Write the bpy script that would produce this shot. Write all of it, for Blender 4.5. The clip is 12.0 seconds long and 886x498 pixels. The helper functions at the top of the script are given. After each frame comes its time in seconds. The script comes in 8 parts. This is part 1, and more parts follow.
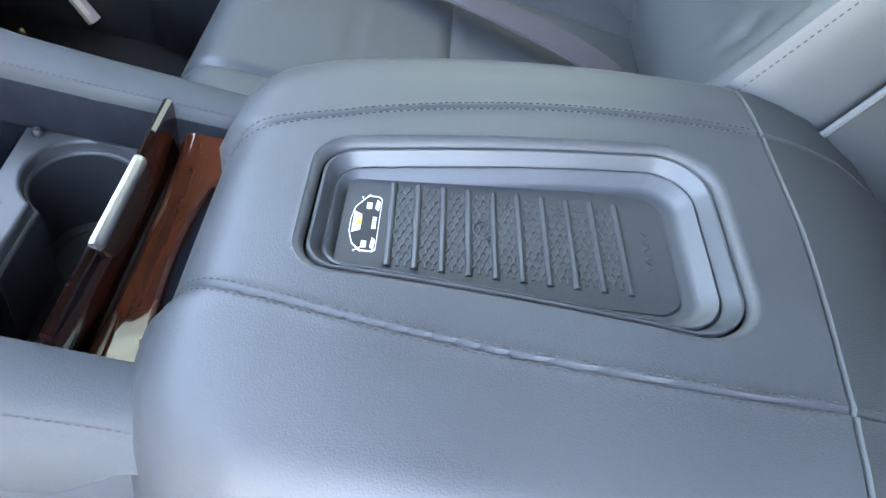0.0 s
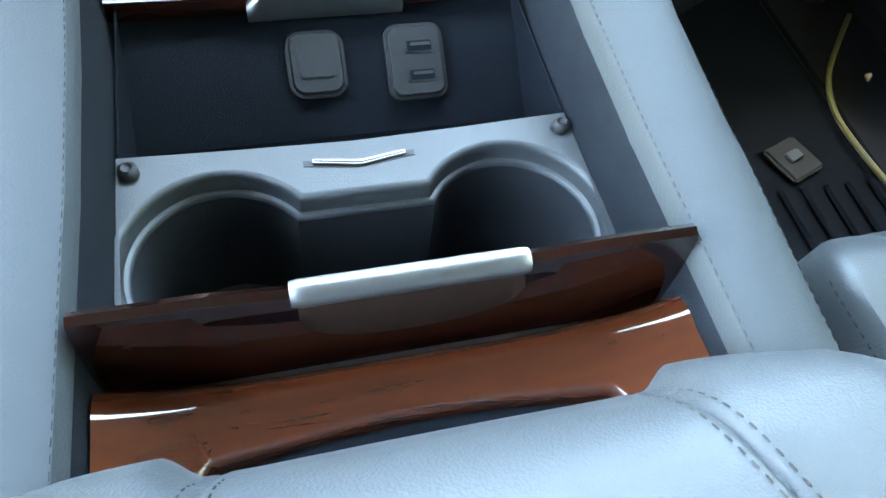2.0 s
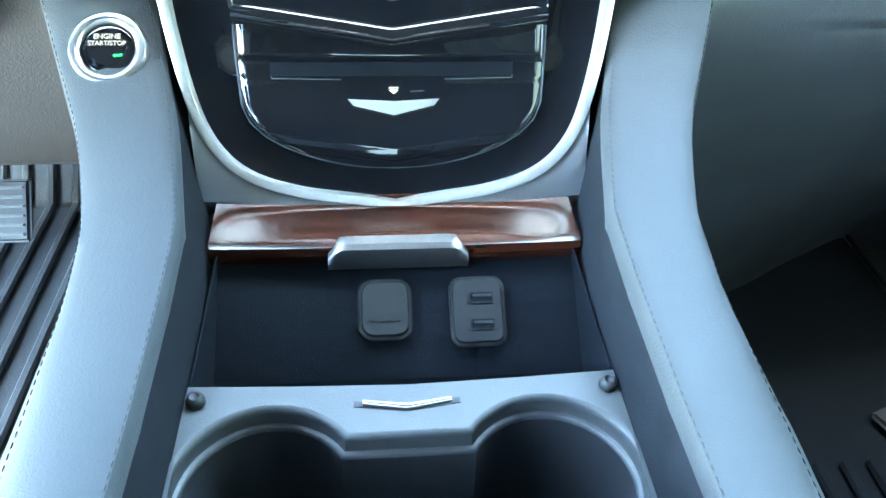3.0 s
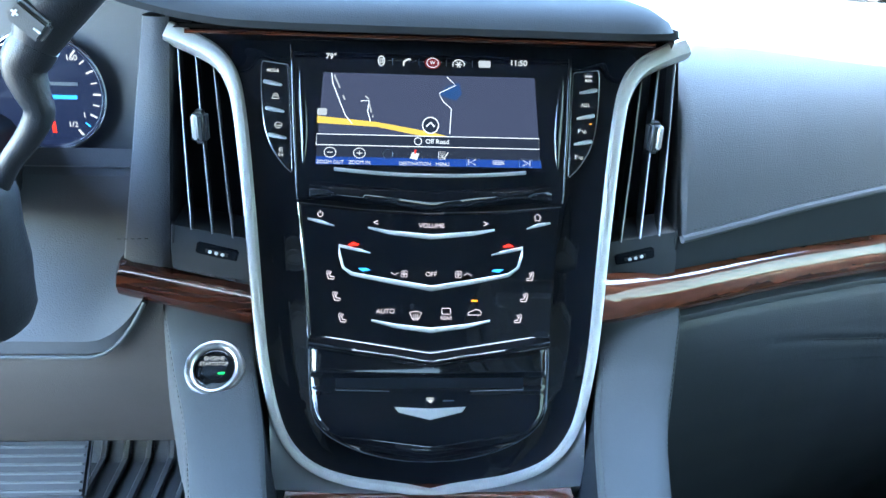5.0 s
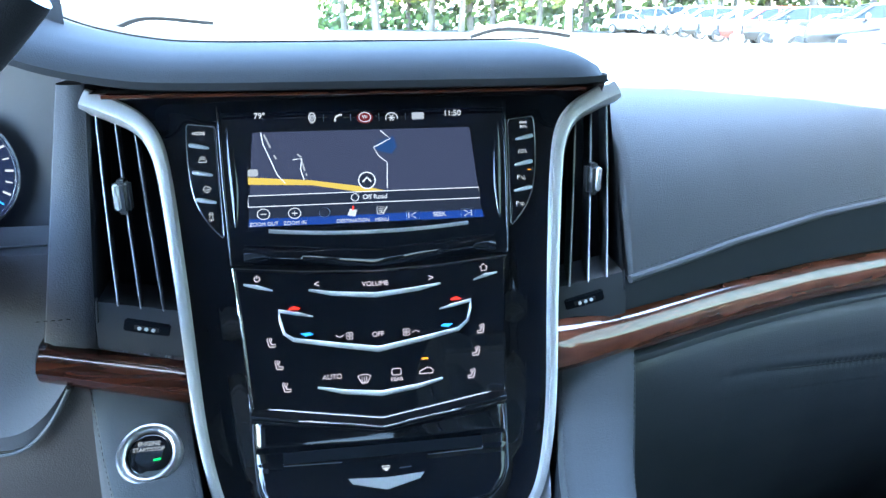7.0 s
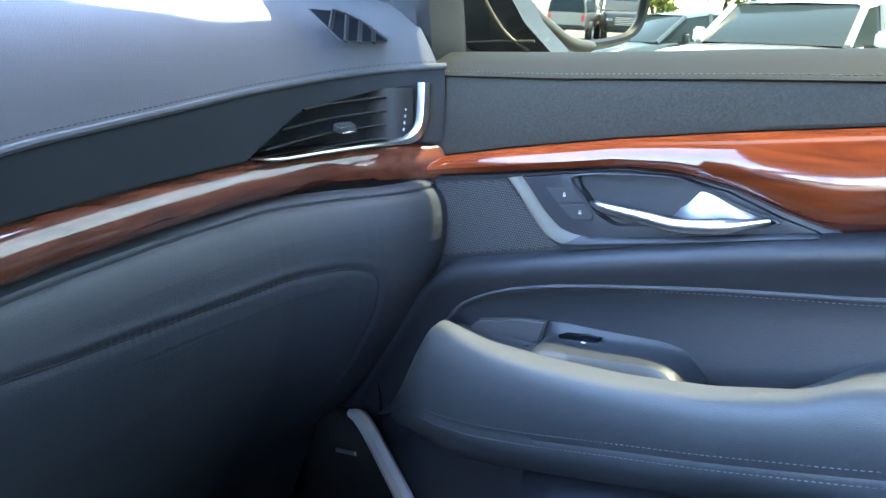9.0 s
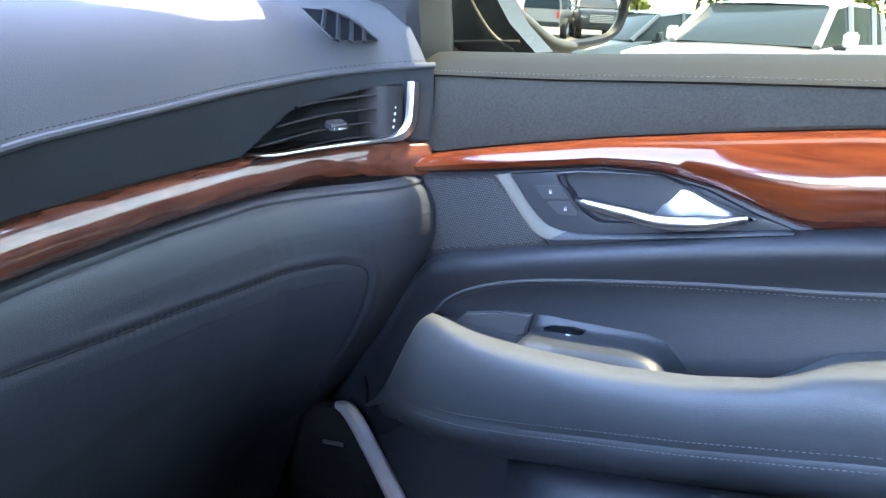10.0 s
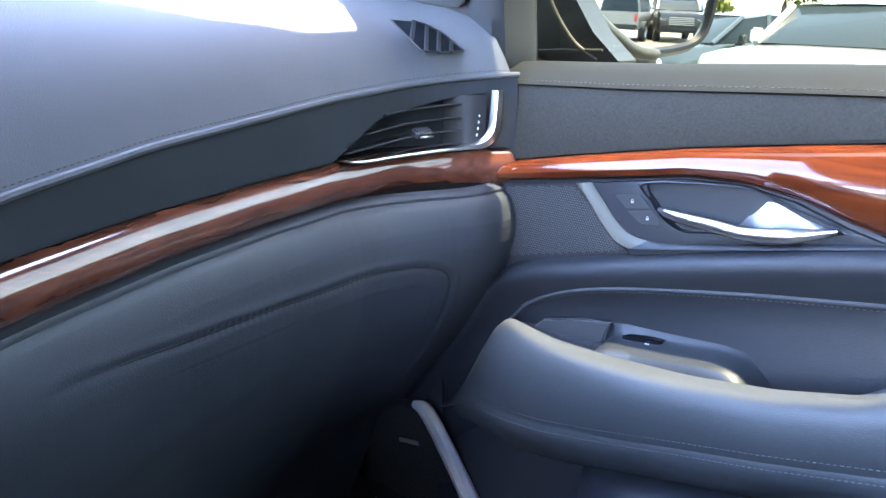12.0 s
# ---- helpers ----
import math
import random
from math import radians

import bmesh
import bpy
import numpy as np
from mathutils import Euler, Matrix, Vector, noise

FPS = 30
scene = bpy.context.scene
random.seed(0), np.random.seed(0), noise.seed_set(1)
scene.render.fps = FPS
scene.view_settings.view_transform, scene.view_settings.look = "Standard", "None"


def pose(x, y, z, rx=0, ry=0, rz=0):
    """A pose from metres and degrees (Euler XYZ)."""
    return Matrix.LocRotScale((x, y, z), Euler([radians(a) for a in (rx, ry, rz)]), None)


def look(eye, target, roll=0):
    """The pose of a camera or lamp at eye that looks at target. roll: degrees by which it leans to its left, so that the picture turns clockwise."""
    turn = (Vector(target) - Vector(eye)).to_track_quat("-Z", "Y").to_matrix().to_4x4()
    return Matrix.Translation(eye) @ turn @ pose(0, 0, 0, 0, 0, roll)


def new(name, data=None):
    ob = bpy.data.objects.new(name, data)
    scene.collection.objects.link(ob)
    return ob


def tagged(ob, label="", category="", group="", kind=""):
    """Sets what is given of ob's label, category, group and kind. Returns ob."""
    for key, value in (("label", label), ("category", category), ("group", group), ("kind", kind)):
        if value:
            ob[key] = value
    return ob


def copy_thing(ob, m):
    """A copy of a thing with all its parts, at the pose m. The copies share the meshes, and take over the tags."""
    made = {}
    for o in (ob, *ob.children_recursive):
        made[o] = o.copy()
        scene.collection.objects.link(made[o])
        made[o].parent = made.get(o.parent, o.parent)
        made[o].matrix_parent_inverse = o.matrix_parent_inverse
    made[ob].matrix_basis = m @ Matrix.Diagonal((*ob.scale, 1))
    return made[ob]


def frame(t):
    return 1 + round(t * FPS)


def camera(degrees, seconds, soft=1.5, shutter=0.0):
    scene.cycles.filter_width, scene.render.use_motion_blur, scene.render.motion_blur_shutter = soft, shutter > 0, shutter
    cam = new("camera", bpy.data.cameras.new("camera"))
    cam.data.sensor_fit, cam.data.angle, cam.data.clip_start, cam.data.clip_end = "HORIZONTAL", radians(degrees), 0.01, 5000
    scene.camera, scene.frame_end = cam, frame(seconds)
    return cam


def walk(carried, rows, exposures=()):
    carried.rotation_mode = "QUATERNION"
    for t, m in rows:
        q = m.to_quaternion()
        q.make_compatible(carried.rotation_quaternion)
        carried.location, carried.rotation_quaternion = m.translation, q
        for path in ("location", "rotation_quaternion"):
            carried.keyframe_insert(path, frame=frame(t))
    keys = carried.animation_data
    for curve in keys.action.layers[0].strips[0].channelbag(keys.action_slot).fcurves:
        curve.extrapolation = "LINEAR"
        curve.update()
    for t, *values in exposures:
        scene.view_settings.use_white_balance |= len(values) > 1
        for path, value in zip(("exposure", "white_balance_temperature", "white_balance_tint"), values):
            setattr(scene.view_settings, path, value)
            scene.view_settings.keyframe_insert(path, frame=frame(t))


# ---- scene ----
cam = camera(61.8, 12.0)

PATH = [
    (0, (-0.311, -0.226, 0.772), (1.076, -0.476, -0.647), 17.9),
    (0.5, (-0.281, -0.207, 0.76), (1.071, -0.273, -0.712), 21.6),
    (1, (-0.196, -0.182, 0.706), (0.956, 0.012, -0.917), 29.2),
    (1.5, (-0.098, -0.185, 0.665), (0.668, 0.382, -1.093), 26.7),
    (2, (-0.037, -0.203, 0.641), (0.386, 0.816, -1.027), 11.1),
    (2.5, (-0.02, -0.215, 0.648), (0.23, 1.135, -0.806), 3.8),
    (3, (-0.012, -0.21, 0.661), (0.168, 1.308, -0.63), 2.9),
    (3.5, (-0.018, -0.216, 0.681), (0.135, 1.454, -0.409), 3.0),
    (3.7, (-0.017, -0.222, 0.689), (0.126, 1.492, -0.331), 3.0),
    (5.3, (-0.033, -0.29, 0.768), (0.114, 1.566, 0.039), 2.2),
    (5.5, (-0.034, -0.292, 0.767), (0.112, 1.575, 0.062), 1.9),
    (6, (-0.035, -0.291, 0.766), (0.11, 1.587, 0.094), 1.3),
    (6.5, (-0.036, -0.292, 0.765), (0.138, 1.593, 0.119), 0.7),
    (6.7, (-0.036, -0.287, 0.76), (0.156, 1.601, 0.129), 0.4),
    (8.3, (0.105, -0.155, 0.703), (1.412, 1.259, 0.164), -0.5),
    (8.5, (0.135, -0.155, 0.68), (1.553, 1.143, 0.127), 0.5),
    (9, (0.184, -0.16, 0.659), (1.737, 0.949, 0.062), 1.2),
    (9.5, (0.176, -0.164, 0.666), (1.77, 0.88, 0.057), 1.7),
    (10, (0.161, -0.159, 0.664), (1.75, 0.891, 0.057), 2.0),
    (10.5, (0.151, -0.158, 0.663), (1.727, 0.911, 0.052), 2.1),
    (11, (0.149, -0.155, 0.661), (1.708, 0.937, 0.049), 2.0),
    (11.5, (0.147, -0.158, 0.667), (1.677, 0.975, 0.057), 1.8),
    (12, (0.142, -0.159, 0.671), (1.621, 1.044, 0.066), 1.6),
]
walk(cam, [(t, look(e, g, r)) for t, e, g, r in PATH],
     exposures=[(0, 5.74, 8250, 15), (1.5, 6.14, 8400, 9), (2.0, 6.56, 8200, 0), (2.5, 6.85, 7500, -6), (3.5, 6.74, 6700, -4), (5.3, 5.74, 6050, 2), (6.7, 5.64, 5900, 3), (8.3, 5.26, 6050, 13), (8.7, 5.36, 6050, 12), (9.5, 5.68, 6380, 17), (12, 5.72, 6380, 22)])

# ---- world and sun ----
SUN_WAY = Vector((0.07, -0.20, 1.0)).normalized()
world = bpy.data.worlds.new("sky")
scene.world = world
world.use_nodes = True
wn = world.node_tree.nodes
sky = wn.new("ShaderNodeTexSky")
sky.sky_type = "NISHITA"
sky.sun_disc = False
sky.sun_elevation = math.asin(SUN_WAY.z)
sky.sun_rotation = math.atan2(SUN_WAY.x, SUN_WAY.y)
wn["Background"].inputs["Strength"].default_value = 0.15
world.node_tree.links.new(sky.outputs[0], wn["Background"].inputs["Color"])
sun_data = bpy.data.lights.new("sun", "SUN")
sun_data.energy, sun_data.angle, sun_data.color = 2.1, radians(0.6), (1.0, 0.95, 0.86)
sun = new("sun", sun_data)
sun.matrix_world = look(SUN_WAY * 20, (0, 0, 0))


# ---- materials ----
def material(name, color, rough=0.5, metal=0.0, grain=None, tint=None, coat=0.0, sheen=0.0, spec=0.5):
    """grain: (scale, strength) of a fine relief. tint: (scale, amount) of a slow drift of the colour."""
    m = bpy.data.materials.new(name)
    m.use_nodes = True
    nt = m.node_tree
    b = nt.nodes["Principled BSDF"]
    b.inputs["Base Color"].default_value = (*color, 1)
    b.inputs["Roughness"].default_value = rough
    b.inputs["Metallic"].default_value = metal
    b.inputs["Coat Weight"].default_value = coat
    b.inputs["Coat Roughness"].default_value = 0.02
    b.inputs["Sheen Weight"].default_value = sheen
    b.inputs["Specular IOR Level"].default_value = spec
    tc = nt.nodes.new("ShaderNodeTexCoord")
    if tint:
        n1 = nt.nodes.new("ShaderNodeTexNoise")
        n1.inputs["Scale"].default_value = tint[0]
        n1.inputs["Detail"].default_value = 6
        nt.links.new(tc.outputs["Object"], n1.inputs["Vector"])
        mix = nt.nodes.new("ShaderNodeMix")
        mix.data_type = "RGBA"
        mix.inputs["A"].default_value = (*[c * (1 - tint[1]) for c in color], 1)
        mix.inputs["B"].default_value = (*[min(1, c * (1 + tint[1])) for c in color], 1)
        nt.links.new(n1.outputs["Fac"], mix.inputs["Factor"])
        nt.links.new(mix.outputs["Result"], b.inputs["Base Color"])
        ramp = nt.nodes.new("ShaderNodeMapRange")
        ramp.inputs["To Min"].default_value = max(0.02, rough - 0.08)
        ramp.inputs["To Max"].default_value = min(1, rough + 0.08)
        nt.links.new(n1.outputs["Fac"], ramp.inputs["Value"])
        nt.links.new(ramp.outputs["Result"], b.inputs["Roughness"])
    if grain:
        v = nt.nodes.new("ShaderNodeTexVoronoi")
        v.inputs["Scale"].default_value = grain[0]
        n2 = nt.nodes.new("ShaderNodeTexNoise")
        n2.inputs["Scale"].default_value = grain[0] * 0.8
        n2.inputs["Detail"].default_value = 3
        add = nt.nodes.new("ShaderNodeMath")
        bump = nt.nodes.new("ShaderNodeBump")
        bump.inputs["Strength"].default_value = grain[1]
        bump.inputs["Distance"].default_value = 0.0006
        nt.links.new(tc.outputs["Object"], v.inputs["Vector"])
        nt.links.new(tc.outputs["Object"], n2.inputs["Vector"])
        nt.links.new(v.outputs["Distance"], add.inputs[0])
        nt.links.new(n2.outputs["Fac"], add.inputs[1])
        nt.links.new(add.outputs[0], bump.inputs["Height"])
        nt.links.new(bump.outputs["Normal"], b.inputs["Normal"])
    return m


def wood_material(name, dark, light, along, rough=0.25, coat=1.0):
    """Lacquered wood with its grain along one axis."""
    m = material(name, light, rough, coat=coat, spec=0.5)
    m.node_tree.nodes["Principled BSDF"].inputs["Coat IOR"].default_value = 1.55
    m.node_tree.nodes["Principled BSDF"].inputs["Coat Roughness"].default_value = 0.03
    nt = m.node_tree
    b = nt.nodes["Principled BSDF"]
    tc = nt.nodes["Texture Coordinate"]
    mp = nt.nodes.new("ShaderNodeMapping")
    sc = [60, 60, 60]
    sc["xyz".index(along)] = 5
    mp.inputs["Scale"].default_value = sc
    n1 = nt.nodes.new("ShaderNodeTexNoise")
    n1.inputs["Scale"].default_value = 1.6
    n1.inputs["Detail"].default_value = 9
    n1.inputs["Distortion"].default_value = 0.8
    n2 = nt.nodes.new("ShaderNodeTexNoise")
    n2.inputs["Scale"].default_value = 14
    n2.inputs["Detail"].default_value = 3
    ramp = nt.nodes.new("ShaderNodeValToRGB")
    e = ramp.color_ramp.elements
    e[0].position, e[0].color = 0.36, (*dark, 1)
    e[1].position, e[1].color = 0.64, (*light, 1)
    add = nt.nodes.new("ShaderNodeMix")
    add.inputs["Factor"].default_value = 0.18
    nt.links.new(tc.outputs["Object"], mp.inputs["Vector"])
    nt.links.new(mp.outputs["Vector"], n1.inputs["Vector"])
    nt.links.new(tc.outputs["Object"], n2.inputs["Vector"])
    nt.links.new(n1.outputs["Fac"], add.inputs["A"])
    nt.links.new(n2.outputs["Fac"], add.inputs["B"])
    nt.links.new(add.outputs["Result"], ramp.inputs["Fac"])
    nt.links.new(ramp.outputs["Color"], b.inputs["Base Color"])
    return m


GLOW = 0.045  # the lamps and screens, against daylight


def glow(name, color, strength):
    m = bpy.data.materials.new(name)
    m.use_nodes = True
    b = m.node_tree.nodes["Principled BSDF"]
    b.inputs["Base Color"].default_value = (0.006, 0.006, 0.006, 1)
    b.inputs["Roughness"].default_value = 0.12
    b.inputs["Specular IOR Level"].default_value = 0.25
    b.inputs["Emission Color"].default_value = (*color, 1)
    b.inputs["Emission Strength"].default_value = strength * GLOW
    return m


LEATHER = material("black_leather", (0.053, 0.055, 0.059), 0.45, grain=(1000, 0.2), tint=(9, 0.18), spec=0.35)
RAIL = material("rail_leather", (0.049, 0.053, 0.057), 0.55, grain=(1000, 0.2), tint=(9, 0.18), spec=0.12)
DECK = material("deck_plastic", (0.033, 0.036, 0.039), 0.45, grain=(1500, 0.12), tint=(20, 0.12))
PAD = material("dash_leather", (0.080, 0.083, 0.091), 0.62, grain=(900, 0.32), tint=(7, 0.15), spec=0.06)
BLACK = material("jet_black_vinyl", (0.019, 0.021, 0.026), 0.48, grain=(900, 0.2), tint=(7, 0.2), spec=0.35)
LOWER = material("lower_dash_vinyl", (0.039, 0.044, 0.053), 0.46, grain=(900, 0.22), tint=(7, 0.18), spec=0.35)
GAITER = material("gaiter_rubber", (0.012, 0.013, 0.016), 0.5, grain=(700, 0.2), tint=(12, 0.2), spec=0.3)
# The warm tint is the olive sunlight on the bezel's band, put into its colour.
ACCENT = material("sun_tinted_satin_grey", (0.070, 0.068, 0.055), 0.5, 0.0, tint=(30, 0.06))
SEAT = material("seat_leather", (0.054, 0.058, 0.062), 0.46, grain=(950, 0.18), tint=(6, 0.2), spec=0.4)
SUEDE = material("black_suede", (0.041, 0.038, 0.033), 0.95, grain=(1400, 0.6), tint=(420, 0.5), spec=0.1)
PLASTIC = material("soft_black_plastic", (0.051, 0.054, 0.060), 0.42, grain=(1500, 0.12), tint=(20, 0.12))
# Darker than the deck: the shade down in the cup wells is in this colour.
WELL = material("shade_dark_plastic", (0.018, 0.0195, 0.023), 0.5, grain=(1300, 0.15), tint=(30, 0.15), spec=0.3)
MOULD = material("moulded_grey_plastic", (0.040, 0.043, 0.044), 0.5, grain=(1100, 0.25), tint=(12, 0.15))
DARK = material("dark_plastic", (0.012, 0.012, 0.014), 0.6, grain=(1200, 0.15))
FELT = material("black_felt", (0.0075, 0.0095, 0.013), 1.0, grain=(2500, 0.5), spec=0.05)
GLOSS = material("piano_black", (0.004, 0.005, 0.007), 0.05, coat=0.45, spec=0.4)
CHROME = material("polished_silver_trim", (0.74, 0.73, 0.705), 0.31, 0.78)
SILVER = material("satin_silver", (0.58, 0.58, 0.58), 0.30, 1.0)
GRIP = material("satin_aluminium", (0.33, 0.325, 0.32), 0.36, 1.0)
FOOT = material("grey_satin_metal", (0.34, 0.36, 0.38), 0.38, 0.9)
HOOD = material("hood_vinyl", (0.036, 0.040, 0.046), 0.85, grain=(1000, 0.15), tint=(6, 0.2), spec=0.06)
BRIGHT = material("bright_chrome", (0.85, 0.85, 0.85), 0.12, 1.0)
SATIN = material("grey_satin_paint", (0.10, 0.115, 0.13), 0.35, 0.4)
LINING = material("dark_lining_suede", (0.012, 0.014, 0.018), 0.95, grain=(1800, 0.5), tint=(60, 0.4), spec=0.1)
THREAD = material("dark_thread", (0.014, 0.015, 0.018), 0.8)
SOCKET = material("charcoal_plastic", (0.024, 0.027, 0.031), 0.42, grain=(1500, 0.12), tint=(20, 0.12))
SILL = material("sill_vinyl", (0.017, 0.018, 0.018), 0.6, grain=(900, 0.25), tint=(7, 0.2), spec=0.1)
RUBBER_T = material("tray_rubber", (0.034, 0.036, 0.039), 0.40, grain=(900, 0.2))
THREAD_PALE = material("grey_thread", (0.062, 0.066, 0.070), 0.8)
WOOD_X = wood_material("walnut_lacquer", (0.010, 0.003, 0.002), (0.050, 0.013, 0.006), "x", 0.16, 0.12)
# Near black because the shade on the lid's rear face is put into the wood.
WOOD_L = wood_material("shade_dark_walnut_lacquer", (0.004, 0.001, 0.0008), (0.010, 0.0024, 0.0016), "x", 0.06, 0.8)
LEVER = material("black_lever_leather", (0.020, 0.021, 0.025), 0.38, grain=(1400, 0.2), tint=(12, 0.15), spec=0.4)
# Lighter than the door's vinyl: sun on the armrest's crest is in the colour.
ARM_SKIN = material("sunlit_armrest_leather", (0.058, 0.062, 0.066), 0.42, grain=(1000, 0.2), tint=(7, 0.15), spec=0.3)
WOOD_S = wood_material("red_walnut_lacquer", (0.050, 0.012, 0.0057), (0.077, 0.0185, 0.0077), "x", 0.08, 0.6)
# Lighter than the driver's strip: the bright reflections are put into the wood colour.
WOOD_D = wood_material("sheen_light_walnut_lacquer", (0.10, 0.032, 0.019), (0.17, 0.056, 0.032), "x", 0.07)
WOOD_Y = wood_material("cherry_lacquer", (0.065, 0.013, 0.005), (0.125, 0.027, 0.008), "y", 0.12, 0.35)
CARPET = material("dark_carpet", (0.028, 0.029, 0.032), 1.0, grain=(900, 1.0), spec=0.05)
RUBBER = material("black_rubber_mat", (0.043, 0.046, 0.049), 0.6, grain=(400, 0.3))
CLOTH = material("headliner_cloth", (0.070, 0.072, 0.077), 0.95, grain=(900, 0.4), spec=0.1)
WHITE = material("white_print", (0.75, 0.75, 0.75), 0.5)


# ---- builders ----
def link(name, bm, mat, parent=None, label="", smooth=True):
    me = bpy.data.meshes.new(name)
    bmesh.ops.recalc_face_normals(bm, faces=bm.faces[:])
    bm.to_mesh(me)
    bm.free()
    me.materials.append(mat)
    for p in me.polygons:
        p.use_smooth = smooth
    ob = new(name, me)
    if smooth:
        me.set_sharp_from_angle(angle=radians(40))
    if parent:
        ob.parent = parent
    if label:
        ob["label"] = label
    return ob


def thing(name, label, category, at=(0, 0, 0), group="", kind=""):
    ob = new(name)
    ob.empty_display_size = 0.02
    ob.location = at
    tagged(ob, label, category, group, kind)
    return ob


def child(name, bm, mat, parent, label="", smooth=True):
    """A part given in world places under a thing that stands elsewhere."""
    ob = link(name, bm, mat, None, label, smooth)
    ob.parent = parent
    ob.data.transform(Matrix.Translation(-base_of(parent)))
    return ob


def base_of(ob):
    """Where a thing or part stands in the world."""
    at = ob.location.copy()
    return at + base_of(ob.parent) if ob.parent else at


def lerp(x, xs, ys):
    return float(np.interp(x, xs, ys))


def curve(pts, n, closed=False):
    """n points along a smooth line through pts."""
    p = [Vector(q) for q in pts]
    m = len(p)
    ks = [i * (m if closed else m - 1) / (n if closed else n - 1) for i in range(n)]
    out = []
    for k in ks:
        i = min(int(k), m - 1 if closed else m - 2)
        f = k - i
        if closed:
            a, b, c, d = p[(i - 1) % m], p[i % m], p[(i + 1) % m], p[(i + 2) % m]
        else:
            b, c = p[i], p[i + 1]
            a = p[i - 1] if i else b * 2 - c
            d = p[i + 2] if i + 2 < m else c * 2 - b
        out.append(0.5 * (2 * b + (c - a) * f + (2 * a - 5 * b + 4 * c - d) * f * f + (3 * b - a - 3 * c + d) * f ** 3))
    return out


def even(pts, step):
    """Points at even steps along a line."""
    p = [Vector(q) for q in pts]
    out, left = [p[0]], step
    for a, b in zip(p, p[1:]):
        ln = (b - a).length
        pos = 0.0
        while ln - pos >= left:
            pos += left
            out.append(a.lerp(b, pos / ln))
            left = step
        left -= ln - pos
    return out


def sheet(rows, close_rows=False, close_cols=False, thick=0.0):
    """A skin over rows of points; thick: depth given behind it."""
    bm = bmesh.new()
    vs = [[bm.verts.new(p) for p in r] for r in rows]
    nr, nc = len(vs), len(vs[0])
    for i in range(nr if close_rows else nr - 1):
        for j in range(nc if close_cols else nc - 1):
            a, b, c, d = vs[i][j], vs[i][(j + 1) % nc], vs[(i + 1) % nr][(j + 1) % nc], vs[(i + 1) % nr][j]
            if len({a, b, c, d}) == 4:
                bm.faces.new((a, b, c, d))
    if thick:
        bm.normal_update()
        bmesh.ops.solidify(bm, geom=bm.faces[:], thickness=thick)
    return bm


def capped(rows):
    """A closed body over rings of points, with both ends filled."""
    bm = sheet(rows, close_cols=True)
    bm.verts.ensure_lookup_table()
    n = len(rows[0])
    bm.faces.new(bm.verts[:n])
    bm.faces.new(list(reversed(bm.verts[len(bm.verts) - n:])))
    return bm


def tube(pts, r, sides=10, flat=1.0, up=(0, 0, 1)):
    """A rod along a line; r: one radius or one for each point; flat: its height over its width."""
    p = [Vector(q) for q in pts]
    rows = []
    for i, q in enumerate(p):
        d = (p[min(i + 1, len(p) - 1)] - p[max(i - 1, 0)]).normalized()
        s = d.cross(Vector(up))
        if s.length < 1e-4:
            s = d.cross(Vector((0, 1, 0.01)))
        s.normalize()
        u = s.cross(d)
        rr = r[i] if isinstance(r, (list, tuple)) else r
        rows.append([q + rr * (math.cos(a) * s + flat * math.sin(a) * u) for a in [2 * math.pi * k / sides for k in range(sides)]])
    return capped(rows)


def plate(outline, normal, depth, bevel=0.0, seg=2):
    """A flat body with the given outline, raised along the normal, its upper edge rounded."""
    bm = bmesh.new()
    n = Vector(normal).normalized()
    low = [bm.verts.new(Vector(p)) for p in outline]
    f = bm.faces.new(low)
    ext = bmesh.ops.extrude_face_region(bm, geom=[f])
    top = [v for v in ext["geom"] if isinstance(v, bmesh.types.BMVert)]
    bmesh.ops.translate(bm, verts=top, vec=n * depth)
    if bevel:
        ts = set(top)
        edges = [e for e in bm.edges if e.verts[0] in ts and e.verts[1] in ts]
        bmesh.ops.bevel(bm, geom=edges, offset=bevel, segments=seg, affect="EDGES", clamp_overlap=True)
    return bm


def rounded(cx, cy, w, h, r, n=5):
    """The outline of a rectangle with round corners, as pairs."""
    out = []
    for sx, sy, a0 in ((1, 1, 0), (-1, 1, 90), (-1, -1, 180), (1, -1, 270)):
        for k in range(n + 1):
            a = radians(a0 + 90 * k / n)
            out.append((cx + sx * (w / 2 - r) + r * math.cos(a), cy + sy * (h / 2 - r) + r * math.sin(a)))
    return out


def box(size, m, bevel=0.0, seg=3):
    bm = bmesh.new()
    bmesh.ops.create_cube(bm, size=1)
    bmesh.ops.scale(bm, vec=size, verts=bm.verts[:])
    if bevel:
        bmesh.ops.bevel(bm, geom=bm.edges[:], offset=bevel, segments=seg, affect="EDGES", clamp_overlap=True)
    bmesh.ops.transform(bm, matrix=m, verts=bm.verts[:])
    return bm


def stitches(lines, normal, length=0.0032, gap=0.0018, r=0.0004):
    """Thread: short raised runs along lines."""
    bm = bmesh.new()
    up = Vector(normal).normalized()
    for pts in lines:
        p = even(pts, (length + gap) / 8)
        k = 8
        for i in range(0, len(p) - k, k):
            a, b = p[i], p[i + int(k * length / (length + gap))]
            d = (b - a).normalized()
            s = d.cross(up).normalized() * r
            u = up * r
            ring = []
            for q, f in ((a, 0.3), (a.lerp(b, 0.2), 1.0), (a.lerp(b, 0.8), 1.0), (b, 0.3)):
                ring.append([bm.verts.new(q + s * f), bm.verts.new(q + u * f * 1.6), bm.verts.new(q - s * f)])
            for x, y in zip(ring, ring[1:]):
                for j in range(2):
                    bm.faces.new((x[j], x[j + 1], y[j + 1], y[j]))
    return bm


